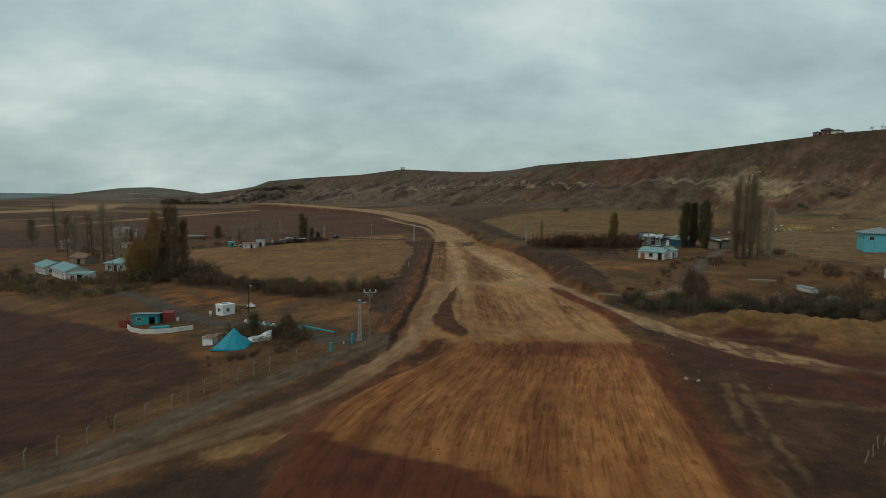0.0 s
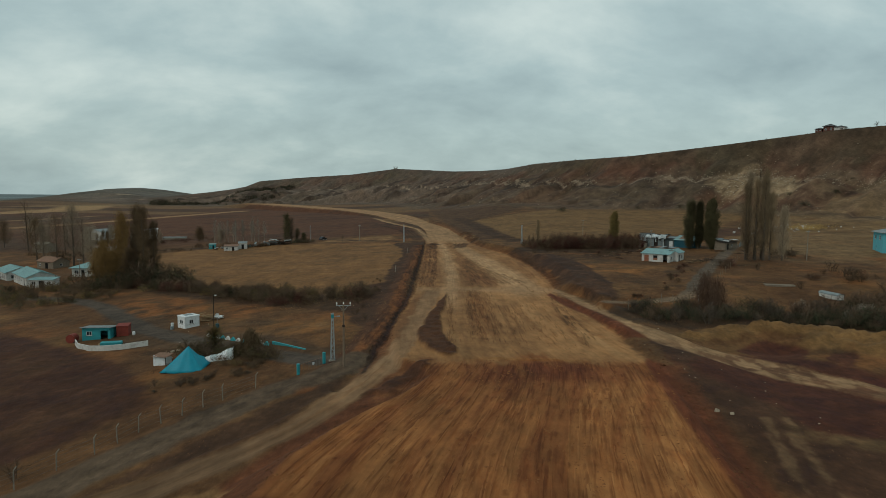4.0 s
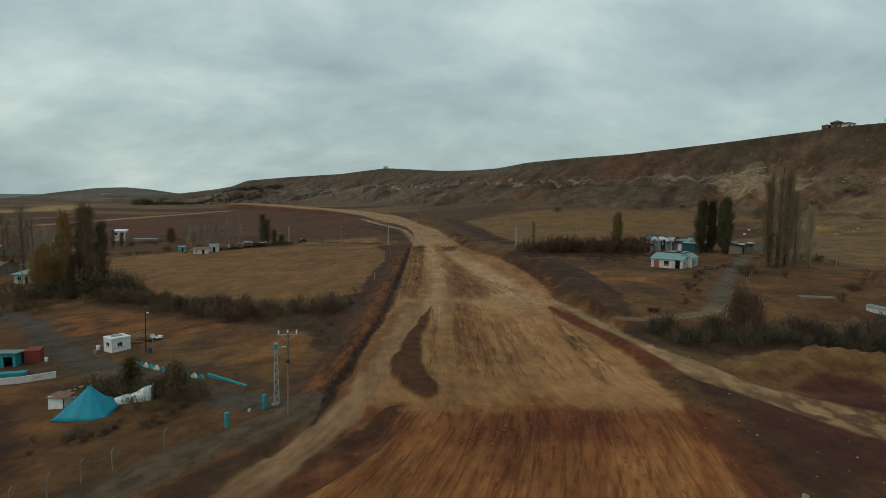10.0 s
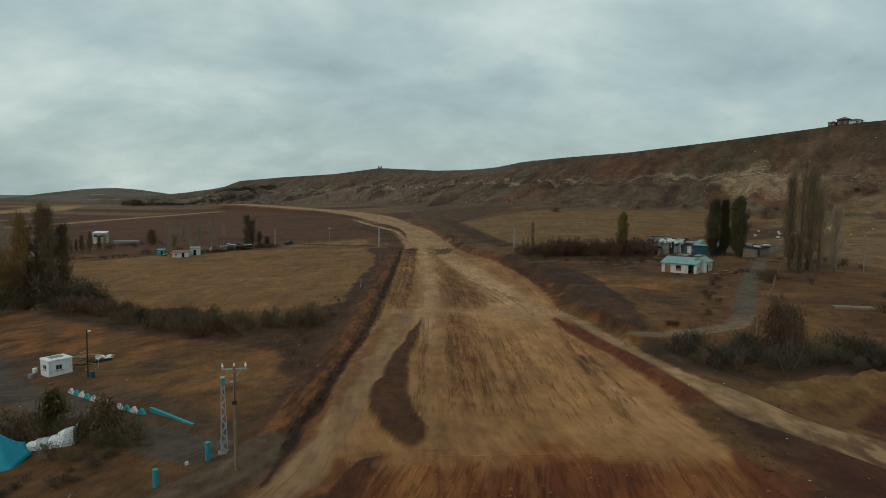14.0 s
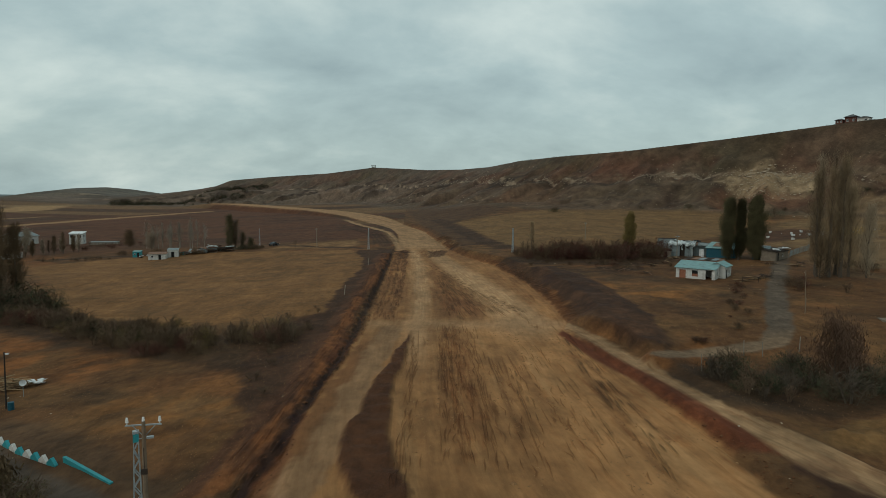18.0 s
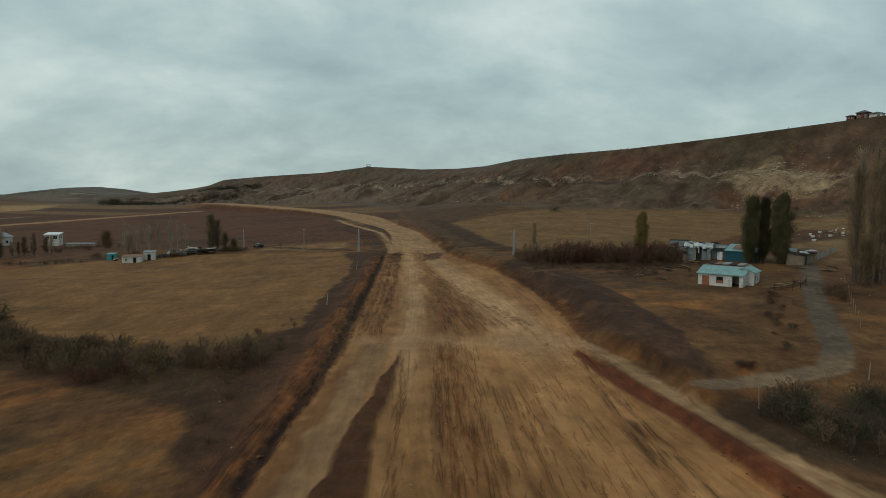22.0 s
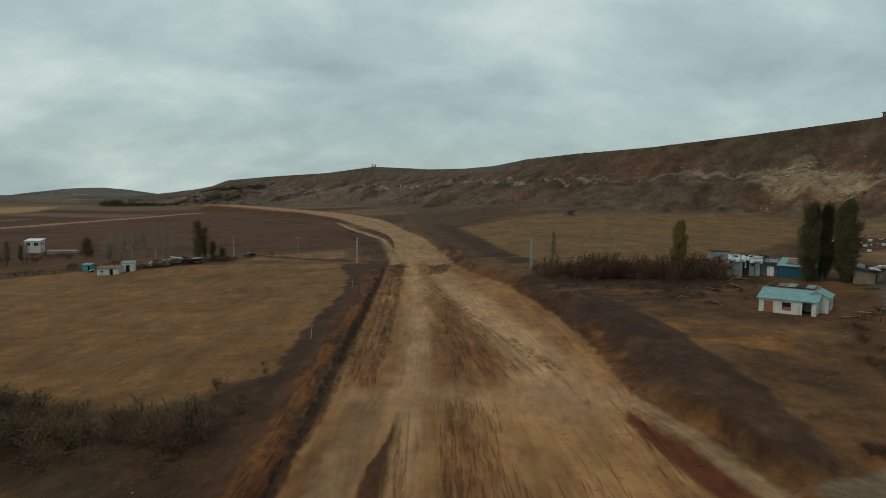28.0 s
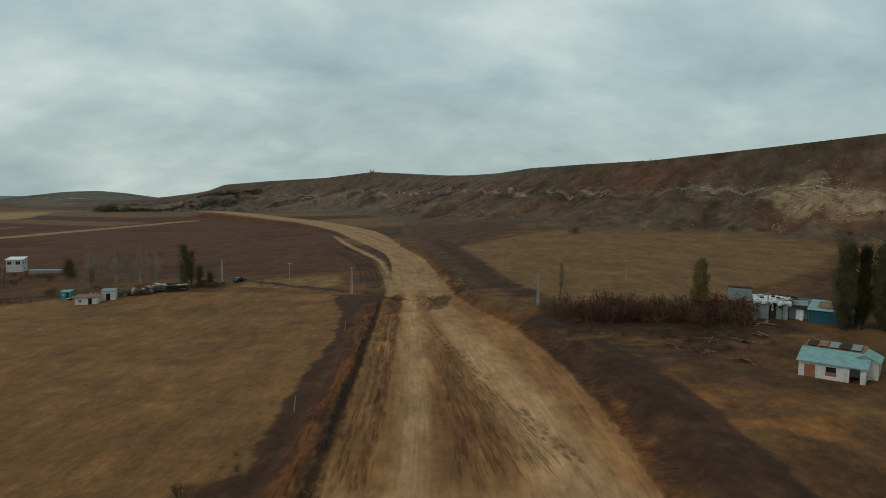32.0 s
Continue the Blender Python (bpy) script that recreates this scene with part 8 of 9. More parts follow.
scatter_line([(-66, 174), (-80, 180), (-98, 182), (-108, 178)], 50, 2.6, ("brown", "brown", "olive", "green"), 0.9, 1.6, "bushes below the autumn poplars", 32, 0.95, MASS)
scatter_line([(-76, 168), (-90, 174), (-104, 180)], 30, 3.5, ("olive", "green", "brown"), 0.5, 1.0, "olive shrubs by the lane", 33, 0.8, MASS)
scatter_line([(37.5, 119), (43, 118), (50, 117.5), (56, 116.5), (62, 112), (72, 107.5), (84, 103), (96, 98)], 56, 1.8, ("conifer", "bare", "brown", "dusky"), 0.4, 1.4, "thicket behind the soil heaps", 4, 0.95)
scatter_line([(38, 121), (46, 121), (54, 119.5), (62, 115), (72, 111), (84, 106), (100, 98)], 130, 2.4, ("conifer", "dusky", "dusky", "conifer"), 0.5, 1.6, "thicket behind the soil heaps", 34, 1.1, MASS)
scatter_line([(76, 117), (86, 119), (94, 123), (104, 127)], 32, 4.0, ("conifer", "brown", "bare"), 1.4, 2.4, "dark thicket at the valley side", 5, 0.9, MASS)
fuzzy_tree("willow", "tall reddish-brown leafless willow in the thicket", 48.2, 119.6, 7.0, 2.9, M_REDFUZZ, 23, 4200, 0.05, "", 1.0, 0.6)
fuzzy_tree("willow", "reddish-brown leafless willow in the thicket", 50.6, 120.8, 5.8, 2.4, M_REDFUZZ, 24, 2600, 0.05, "", 1.0, 0.6)
scatter_line([(60, 117), (66, 117), (74, 114)], 9, 1.5, ("pale", "bare"), 1.3, 1.9, "pale bushes behind the thicket", 27, 1.0)
scatter_line([(66, 108), (78, 110), (90, 106), (104, 104)], 46, 3.5, ("conifer", "conifer", "brown"), 0.8, 1.7, "dark thicket at the valley side", 48, 1.0, MASS)
scatter_line([(-74, 183), (-82, 182), (-94, 184)], 20, 2.0, ("brown", "conifer", "brown"), 1.6, 2.6, "bushes below the autumn poplars", 49, 1.0, MASS)
join_plants("thicket", "dense bare brown brushwood of the hedges and thickets", MASS)
scatter_line([(82, 142), (90, 146), (98, 150)], 18, 3.5, ("red", "brown", "bare"), 0.8, 1.8, "scrub by the far fence", 6, joined=FAR)
scatter_line([(36, 227), (44, 222), (53, 219), (62, 214), (70, 217)], 26, 1.9, ("red", "red", "brown", "red"), 1.3, 2.2, "red thicket before the stubble field", 7, 1.2)
scatter_line([(38, 226), (45, 224), (54, 221), (63, 216), (71, 219)], 62, 2.6, ("red", "red", "brown", "bare"), 1.2, 2.3, "red thicket before the stubble field", 47, 1.25, FAR)
scatter_line([(34, 231), (38, 228), (41, 224)], 14, 1.5, ("bare", "brown"), 1.0, 1.6, "grey end of the thicket", 8)
scatter_line([(36, 212), (48, 206), (58, 198), (66, 200)], 20, 3.0, ("brown", "bare", "red"), 0.35, 0.8, "low scrub before the farm", 9, 0.7, FAR)
scatter_line([(38, 218), (50, 211), (60, 206), (70, 209)], 60, 3.4, ("brown", "bare", "bare"), 0.4, 0.8, "low scrub before the farm", 39, 0.7, FAR)
scatter_line([(72, 164), (75, 168), (78, 172)], 6, 0.8, ("red", "brown"), 0.7, 1.1, "weeds along the drive", 40, 0.9)
scatter_line([(92, 179), (97, 184), (104, 190)], 16, 3, ("brown", "bare"), 0.6, 1.2, "brush by the tall poplars", 41, 0.9, FAR)
scatter_line([(40, 136.5), (47, 138), (50, 142), (56, 152), (66, 172)], 22, 1.0, ("brown", "red", "bare"), 0.35, 0.8, "weeds along the drive", 10, 0.8, FAR)
scatter_line([(-30, 96), (-24, 99), (-21, 101), (-33, 104)], 16, 1.4, ("brown", "bare", "olive"), 0.6, 1.3, "bushes around the tent", 11)
for px, py, s in ((-30.0, 103.2, 1.3), (-28.6, 102.4, 1.2), (-26.6, 101.8, 1.2), (-25.0, 101.2, 1.3), (-23.4, 100.2, 1.3), (-22.4, 101.6, 1.1), (-24.4, 99.2, 1.0), (-33.6, 102.6, 1.4)):
    bush("green" if s > 1.15 else "brown", px, py, s, 1.0, "bushes around the tent")
scatter_line([(-33.5, 89.5), (-30, 90.6), (-27, 92), (-24.5, 93.2), (-23.2, 96.5), (-25.5, 98.8)], 30, 0.9, ("brown", "dusky", "bare"), 0.35, 0.75, "low scrub before the tent", 28, 0.8)
bush("green", -34.6, 103.4, 1.7, 1.0, "bushes around the tent")
bush("green", -32.8, 104.2, 1.4, 1.0, "bushes around the tent")
fuzzy_tree("small_tree", "small olive-green tree behind the tent", -31.4, 104.6, 3.6, 1.9, M_LEAFOLIVE, 21, 4200, 0.1, "", 2.2, 0.4)
fuzzy_tree("small_tree", "small withered brown tree beside the tent", -25.2, 101.4, 3.0, 1.8, M_RUSTFUZZ, 22, 3000, 0.1, "", 1.6, 0.5)
scatter_line([(-13, 165), (-15, 152), (-10, 150), (-12, 140)], 14, 1.6, ("bare", "brown"), 0.4, 0.85, "brush heaps by the road bank", 12, 0.6)
scatter_line([(-130, 283), (-112, 279), (-100, 281)], 22, 1.8, ("brown", "bare"), 0.5, 1.0, "hedge at the field's far edge", 13, 0.8, joined=FAR)
scatter_line([(-66, 296), (-60, 297), (-56, 297)], 10, 1.6, ("conifer", "green", "brown"), 0.7, 1.2, "shrubs by the scrap yard", 14)
scatter_line([(-77, 281), (-71, 283)], 9, 1.2, ("brown", "conifer", "bare"), 0.7, 1.2, "scrub of the scrap yard", 54)
scatter_line([(-64, 289), (-58, 290), (-52, 290)], 12, 1.3, ("conifer", "brown", "green"), 0.8, 1.4, "shrubs by the scrap yard", 55)
scatter_line([(-100, 290), (-88, 294), (-74, 296)], 18, 3, ("bare", "brown"), 0.7, 1.3, "scrub of the scrap yard", 56, joined=FAR)
scatter_line([(-160, 318), (-130, 322), (-110, 330), (-150, 338)], 40, 6, ("bare", "brown", "red"), 0.6, 1.3, "garden scrub of the hamlet", 15, joined=FAR)
scatter_line([(-120, 262), (-138, 270), (-160, 276), (-175, 288)], 30, 6, ("bare", "brown"), 0.6, 1.2, "scrub behind the hamlet", 16, joined=FAR)
scatter_line([(-90, 196), (-105, 200), (-120, 204)], 14, 4, ("brown", "olive"), 0.6, 1.1, "garden bushes", 17, joined=FAR)
g3 = random.Random(91)
for _ in range(100):
    u = g3.uniform(2.0, 8.8)
    k = int(u)
    (ax, ay, _a), (bx, by, _b) = CREST[k], CREST[k + 1]
    bush(g3.choice(("brown", "bare", "conifer")), ax + (bx - ax) * (u - k) + g3.uniform(-2, 2), ay + (by - ay) * (u - k) + g3.uniform(-2, 2), g3.uniform(0.14, 0.34) * (1 + 0.8 * (k > 4)), 0.7, "scrub on the crest", FAR)
for _ in range(40):
    px, py = g3.uniform(120, 250), g3.uniform(300, 400)
    if land(np.array([px]), np.array([py]))[1][0] > 0.5:
        bush(g3.choice(("brown", "conifer", "bare")), px, py, g3.uniform(0.3, 0.8), 0.8, "scrub on the hillside", FAR)
join_plants("far_shrubs", "bare and evergreen shrubs of the far hedges, gardens and woods", FAR)
bush("bare", -35.5, 66.5, 1.1, 1.0, "bush in the fence line")
bush("bare", 79, 160, 1.2, 1.0, "weeds along the drive")

# ---- loose stuff: tufts, stones, clods ----


def tufts(name, label, material, pick, n, lo, hi, seed):
    """Short blades of dry growth, three crossed to a tuft."""
    g = np.random.RandomState(seed)
    px, py = pick(g, n)
    pz = ground(px, py)
    k = len(px)
    verts, faces = np.empty((k, 9, 3)), np.arange(k * 9).reshape(-1, 3)
    h, r = g.uniform(lo, hi, k), g.uniform(lo, hi, k) * 0.55
    for j in range(3):
        a = g.uniform(0, 6.28, k)
        dx, dy = np.cos(a) * r, np.sin(a) * r
        lean = g.uniform(-0.5, 0.5, (2, k)) * h
        verts[:, j * 3] = np.stack([px - dx, py - dy, pz - 0.03], 1)
        verts[:, j * 3 + 1] = np.stack([px + dx, py + dy, pz - 0.03], 1)
        verts[:, j * 3 + 2] = np.stack([px + lean[0], py + lean[1], pz + h], 1)
    me = bpy.data.meshes.new(name)
    me.from_pydata(verts.reshape(-1, 3).tolist(), [], faces.tolist())
    me.materials.append(material)
    return tagged(new(name, me), label, "grass", kind="stuff")


def in_areas(*areas):
    def pick(g, n):
        xs, ys = [], []
        for (x0, x1, y0, y1), share in areas:
            m = int(n * share)
            xs.append(g.uniform(x0, x1, m)), ys.append(g.uniform(y0, y1, m))
        px, py = np.concatenate(xs), np.concatenate(ys)
        keep = (bed(px, py)[0] > 3.2) & (fbm(px / 5, py / 5, 3) > -0.25) & (inside(px, py, PLOUGHED_NEAR) < 0) & (inside(px, py, YARD) < 0) & (inside(px, py, STUBBLE) < 0) & (inside(px, py, SPOIL) < 0)
        for pts, half in ((TRACK_L, 3.2), (TRACK_R, 2.8), (OLD_ROAD, 3.0), (DRIVE, 2.8), (YARD_LANE, 3.0)):
            keep &= near_line(px, py, pts)[0] > half
        for mx, my, r, _ in PITS + MOUNDS:
            keep &= np.hypot(px - mx, py - my) > r * 1.15
        return px[keep], py[keep]
    return pick


tufts("dry_grass", "tufts of dry straw-coloured grass", M_DRYGRASS, in_areas(((-60, -8, 95, 145), 0.45), ((40, 95, 118, 200), 0.4), ((-60, -20, 45, 95), 0.15)), 14000, 0.03, 0.09, 3)
tufts("withered_weeds", "dark withered weeds on rough ground", M_DARKGRASS, in_areas(((-75, -8, 118, 172), 0.35), ((30, 95, 100, 135), 0.3), ((22, 50, 40, 70), 0.1), ((32, 75, 195, 225), 0.25)), 9000, 0.04, 0.11, 4)


def stones(name, label, px, py, size, material, seed, sink=0.3, kind_word="stones"):
    """Many small angular stones in one mesh."""
    g = np.random.RandomState(seed)
    k = len(px)
    pz = ground(px, py)
    base = np.array([(1, 0, 0), (0.3, 0.9, -0.1), (-0.8, 0.6, 0.1), (-0.7, -0.7, 0), (0.4, -0.9, 0.1), (0.1, 0.1, 0.8), (0, 0, -0.8)])
    tri = np.array([(0, 1, 5), (1, 2, 5), (2, 3, 5), (3, 4, 5), (4, 0, 5), (1, 0, 6), (2, 1, 6), (3, 2, 6), (4, 3, 6), (0, 4, 6)])
    v = base[None] * g.uniform(0.7, 1.3, (k, 7, 1)) * size[:, None, None]
    a = g.uniform(0, 6.28, k)
    c, s = np.cos(a)[:, None], np.sin(a)[:, None]
    vx, vy = v[..., 0] * c - v[..., 1] * s, v[..., 0] * s + v[..., 1] * c
    v = np.stack([vx + px[:, None], vy + py[:, None], v[..., 2] * 0.7 + (pz + size * (0.5 - sink))[:, None]], -1)
    me = bpy.data.meshes.new(name)
    me.from_pydata(v.reshape(-1, 3).tolist(), [], (tri[None] + 7 * np.arange(k)[:, None, None]).reshape(-1, 3).tolist())
    me.materials.append(material)
    return tagged(new(name, me), label, kind_word, kind="stuff")


g = np.random.RandomState(21)
n = 4600
crest_pts = np.array(CREST)
u = g.uniform(2.2, 8.5, n)
i0 = u.astype(int)
f0 = u - i0
cxy = crest_pts[i0, :2] * (1 - f0)[:, None] + crest_pts[i0 + 1, :2] * f0[:, None]
dirv = crest_pts[i0 + 1, :2] - crest_pts[i0, :2]
nrm = np.stack([-dirv[:, 1], dirv[:, 0]], 1) / np.linalg.norm(dirv, axis=1)[:, None]
wv = np.array(CREST_W, float)[i0]
ledge = np.where(g.rand(n) < 0.82, g.normal(0.395, 0.028, n), g.uniform(0.1, 0.95, n))
pxy = cxy + nrm * (ledge * wv)[:, None]
stones("hillside_rocks", "pale limestone rocks strewn over the hillside ledges", pxy[:, 0], pxy[:, 1], np.exp(g.normal(-1.6, 0.5, n)) * (1 + 0.5 * (u > 6)), M_ROCK, 5, 0.35, "rocks")
n = 600
qx, qy = g.normal(182, 10, n), g.normal(362, 9, n)
stones("quarry_rubble", "pale rubble of the old quarry face", qx, qy, np.exp(g.normal(-1.2, 0.5, n)), M_ROCK, 6, 0.4, "rubble")
n = 4200
sy = g.uniform(44, 250, n)
side = g.rand(n) < 0.5
sx = np.where(side, np.interp(sy, ROAD_Y, ROAD_L) - np.abs(g.normal(1.2, 1.6, n)), np.interp(sy, RIGHT_Y, RIGHT_X) + np.abs(g.normal(0.8, 1.2, n)))
keep = (near_line(sx, sy, TRACK_L)[0] > 2.3) & (near_line(sx, sy, TRACK_R)[0] > 2.2)
sx, sy = sx[keep], sy[keep]
for px, py, s in ((28.5, 73.0, 0.26), (29.6, 72.1, 0.22)):
    t = thing("boulder", "pale angular boulder at the foot of the road bank", "boulder", px, py, group="boulders below the road")
    b = Build()
    g8 = random.Random(int(px * 10))
    ring_n = 8
    for k, (zz, rr) in enumerate(((-0.12, 0.9), (s * 0.5, 1.0), (s * 1.0, 0.6))):
        b.v += [(math.cos(a * 0.785) * s * rr * g8.uniform(0.7, 1.25), math.sin(a * 0.785) * s * rr * g8.uniform(0.6, 1.1), zz + g8.uniform(-0.05, 0.05)) for a in range(ring_n)]
    for k in range(2):
        b.f += [(k * 8 + a, k * 8 + (a + 1) % 8, k * 8 + 8 + (a + 1) % 8, k * 8 + 8 + a) for a in range(ring_n)]
    b.f += [tuple(range(16, 24)), tuple(range(7, -1, -1))]
    part("rock", b, M_ROCK, t)
M_CLOD = mat("soil_clods", (0.115, 0.052, 0.026), 0.95, 0.35, 1.5, 12, 0.3)
stones("soil_clods", "loose clods of reddish-brown soil along the road edges", sx, sy, np.exp(g.normal(-2.8, 0.45, len(sx))), M_CLOD, 7, 0.2, "clods")
n = 1500
wx2, wy2 = g.normal(153, 4.5, n), g.normal(262, 4.5, n)
M_STRAWHEAP = mat("yellow_straw", (0.36, 0.23, 0.08), 0.95, 0.3, 1.5, 12, 0.2)
stones("straw_litter", "yellow straw and litter spread in the field", wx2 + 0.6 * (wy2 - 262), wy2, np.exp(g.normal(-2.1, 0.4, n)), M_STRAWHEAP, 8, 0.1, "straw")
n = 60
stones("white_litter", "scattered white rubbish", g.normal(149, 8, n), g.normal(263, 6, n), np.exp(g.normal(-1.6, 0.4, n)), M_WHITEPANEL, 9, 0.1, "rubbish")
cx, cy, cs_ = [], [], []
for rut in RUTS:
    for (x0, y0), (x1, y1) in zip(rut, rut[1:]):
        m_ = int(math.dist((x0, y0), (x1, y1)) * 5)
        w_ = g.rand(m_)
        broken = fbm(np.array([x0] * m_) + w_ * 9, y0 + w_ * 5, 2) > -0.25
        cx.append((x0 + (x1 - x0) * w_ + g.normal(0, 0.16, m_))[broken]), cy.append((y0 + (y1 - y0) * w_ + g.normal(0, 0.2, m_))[broken])
cx, cy = np.concatenate(cx), np.concatenate(cy)
# loose crumbs lying in rows where the grader passed
m_ = 6500
ry = 44 + 48 * g.rand(m_) ** 1.15
lo_, hi_ = np.interp(ry, ROAD_Y, ROAD_L), np.interp(ry, RIGHT_Y, RIGHT_X)
row = np.round(g.rand(m_) * 26) / 26 + g.normal(0, 0.012, m_)
rx = lo_ + (hi_ - lo_) * np.clip(row, 0.01, 0.99)
crumb = (fbm(rx / 1.5, ry / 5, 3) > -0.05) & ((rx + 12) * 0.545 + (ry - 55) * 0.84 > 1.5)
M_CRUMB = mat("orange_soil_crumbs", (0.215, 0.088, 0.034), 0.95, 0.35, 1.5, 12, 0.3)
stones("road_crumbs", "loose crumbs of orange soil in rows on the fresh road bed", rx[crumb], ry[crumb], np.exp(g.normal(-2.75, 0.45, crumb.sum())), M_CRUMB, 12, 0.5, "clods")
m_ = 2600
ry = g.uniform(92, 150, m_)
row = np.round(g.rand(m_) * 22) / 22 + g.normal(0, 0.010, m_)
rx = 3 + (np.interp(ry, RIGHT_Y, RIGHT_X) - 3) * np.clip(row, 0.03, 0.99)
crumb = fbm(rx / 2.5 + 7, ry / 9, 3) > 0.1
M_CRUMB2 = mat("tan_soil_crumbs", (0.245, 0.132, 0.060), 0.95, 0.35, 1.5, 12, 0.3)
stones("road_crumbs", "loose crumbs of tan soil in rows on the road topping", rx[crumb], ry[crumb], np.exp(g.normal(-2.6, 0.4, crumb.sum())), M_CRUMB2, 13, 0.5, "clods")
M_RUTSOIL = mat("turned_soil", (0.19, 0.092, 0.040), 0.95, 0.35, 1.5, 12, 0.3)
stones("rut_clods", "turned clods along the wheel ruts of the road", cx, cy, np.exp(g.normal(-2.3, 0.4, len(cx))), M_RUTSOIL, 11, 0.75, "clods")
lx = np.concatenate([g.uniform(-20, -8, 22), g.uniform(30, 40, 26), g.uniform(30, 44, 14), g.uniform(-46, -28, 20), g.uniform(55, 90, 26)])
ly = np.concatenate([g.uniform(118, 165, 22), g.uniform(68, 126, 26), g.uniform(196, 236, 14), g.uniform(100, 130, 20), g.uniform(165, 205, 26)])
stones("pale_litter", "small pale stones and litter on the verges", lx, ly, np.exp(g.normal(-2.5, 0.35, len(lx))), M_ROCK, 10, 0.1, "litter")

# ---- marks of wheels and blades: low ridges of turned soil on the road ----
# how the soil's colour changes in each kind of mark
RED_CUT, BROWN_CUT, OLIVE_CUT, DAMP_CUT = (0.62, 0.54, 0.50), (0.55, 0.48, 0.41), (0.42, 0.42, 0.38), (0.42, 0.40, 0.38)
PALE_CREST, ORANGE_CREST = (1.16, 1.22, 1.28), (1.28, 1.22, 1.10)


def from_sheet(field, x, y):
    """Values of the ground sheet's points, taken between its grid lines."""
    i, j = np.clip(np.searchsorted(gx, x) - 1, 0, len(gx) - 2), np.clip(np.searchsorted(gy, y) - 1, 0, len(gy) - 2)
    u, v = (x - gx[i]) / (gx[i + 1] - gx[i]), (y - gy[j]) / (gy[j + 1] - gy[j])
    if field.ndim > 1:
        u, v = u[:, None], v[:, None]
    f = lambda a, b: field[(j + b) * len(gx) + i + a]
    return (f(0, 0) * (1 - u) + f(1, 0) * u) * (1 - v) + (f(0, 1) * (1 - u) + f(1, 1) * u) * v


def ridges(name, label, change, strokes, seed, height=0.05):
    """Long low heaps of soil with ragged edges and tapered ends, of the ground's own soil; a stroke is a path of (x, y) and a width."""
    g = np.random.RandomState(seed)
    rows, faces, at = [], [], 0
    for path, wide in strokes:
        p = np.array(path, float)
        run = np.concatenate([[0], np.cumsum(np.hypot(*np.diff(p, axis=0).T))])
        n = int(np.clip(run[-1] / 0.5, 4, 60)) + 1
        u = np.linspace(0, run[-1], n)
        cx, cy = np.interp(u, run, p[:, 0]), np.interp(u, run, p[:, 1])
        dx, dy = np.gradient(cx), np.gradient(cy)
        ln = np.hypot(dx, dy) + 1e-9
        ex, ey = dy / ln, -dx / ln
        taper = np.minimum(1, np.minimum(u, run[-1] - u) / (0.3 * run[-1]) + 0.02)
        full = g.uniform(0.5, 1.0)
        for off, lift in ((-0.75, 0.0), (-0.22, 0.9), (0.22, 1.0), (0.75, 0.0)):
            o = wide * (0.35 + 0.65 * taper) * (off + g.normal(0, 0.12, n))
            rows.append(np.stack([cx + ex * o, cy + ey * o, lift * taper * g.uniform(0.6, 1.1, n), lift * taper * full], 1))
        for k in range(3):
            a = at + k * n + np.arange(n - 1)
            faces.append(np.stack([a, a + 1, a + n + 1, a + n], 1))
        at += 4 * n
    v = np.concatenate(rows)
    x, y, k = v[:, 0], v[:, 1], v[:, 3:4]
    tint = from_sheet(TINT, x, y)
    me = bpy.data.meshes.new(name)
    me.from_pydata(np.stack([x, y, from_sheet(Z, x, y) + 0.010 + v[:, 2] * height], 1).tolist(), [], np.concatenate(faces).tolist())
    for a_name, a_kind, a_slot, data in (("tint", "FLOAT_COLOR", "color", np.concatenate([tint * (1 - k + k * np.array(change)), np.ones((len(v), 1))], 1)), ("churn", "FLOAT", "value", from_sheet(CHURN, x, y)), ("lane", "FLOAT_VECTOR", "vector", from_sheet(LANE, x, y))):
        me.attributes.new(a_name, a_kind, "POINT").data.foreach_set(a_slot, data.astype(np.float32).ravel())
    me.materials.append(SOIL)
    me.polygons.foreach_set("use_smooth", np.ones(len(me.polygons), bool))
    return tagged(new(name, me), label, "soil ridges", kind="stuff")


LEFT_Y = [43, 56, 64, 72, 80, 92, 100, 122, 152, 252]
LEFT_X = [-14.5, -11.8, -9.4, -6.6, -4.0, -0.8, -2.5, -5, -2.8, -1.2]


def lengthwise(u, y0, length, g, bend=0.0, slant=0.0):
    """A path along the road that keeps its share u of the width."""
    ys = np.linspace(y0, y0 + length, max(3, int(length / 1.2) + 2))
    lo, hi = np.interp(ys, LEFT_Y, LEFT_X), np.interp(ys, RIGHT_Y, RIGHT_X)
    return np.stack([lo + (hi - lo) * u + slant * (ys - y0) + bend * np.sin((ys - y0) / max(length, 1) * 3.1), ys], 1)


gm = np.random.RandomState(77)
fresh_dark = []
for _ in range(900):
    u0, y0, ln0 = gm.uniform(0.01, 0.99), gm.uniform(43, 88), np.exp(gm.normal(1.5, 0.55))
    path = lengthwise(u0, y0, min(ln0, 91 - y0), gm, gm.normal(0, 0.08), gm.normal(0, 0.012))
    if (path[:, 0].min() + 12) * 0.545 + (y0 - 55) * 0.84 < 1.0:
        continue
    fresh_dark.append((path, np.exp(gm.normal(-1.75, 0.5))))
ridges("soil_ridges", "dark red lines of soil turned up by the grader", RED_CUT, fresh_dark[::4] + fresh_dark[1::4] + fresh_dark[2::4], 1, 0.04)
ridges("soil_ridges", "dry orange crests of soil between the wheel lines", PALE_CREST, fresh_dark[3::4], 2, 0.05)
# short blade cuts and pressed patches, dark and ragged
short = []
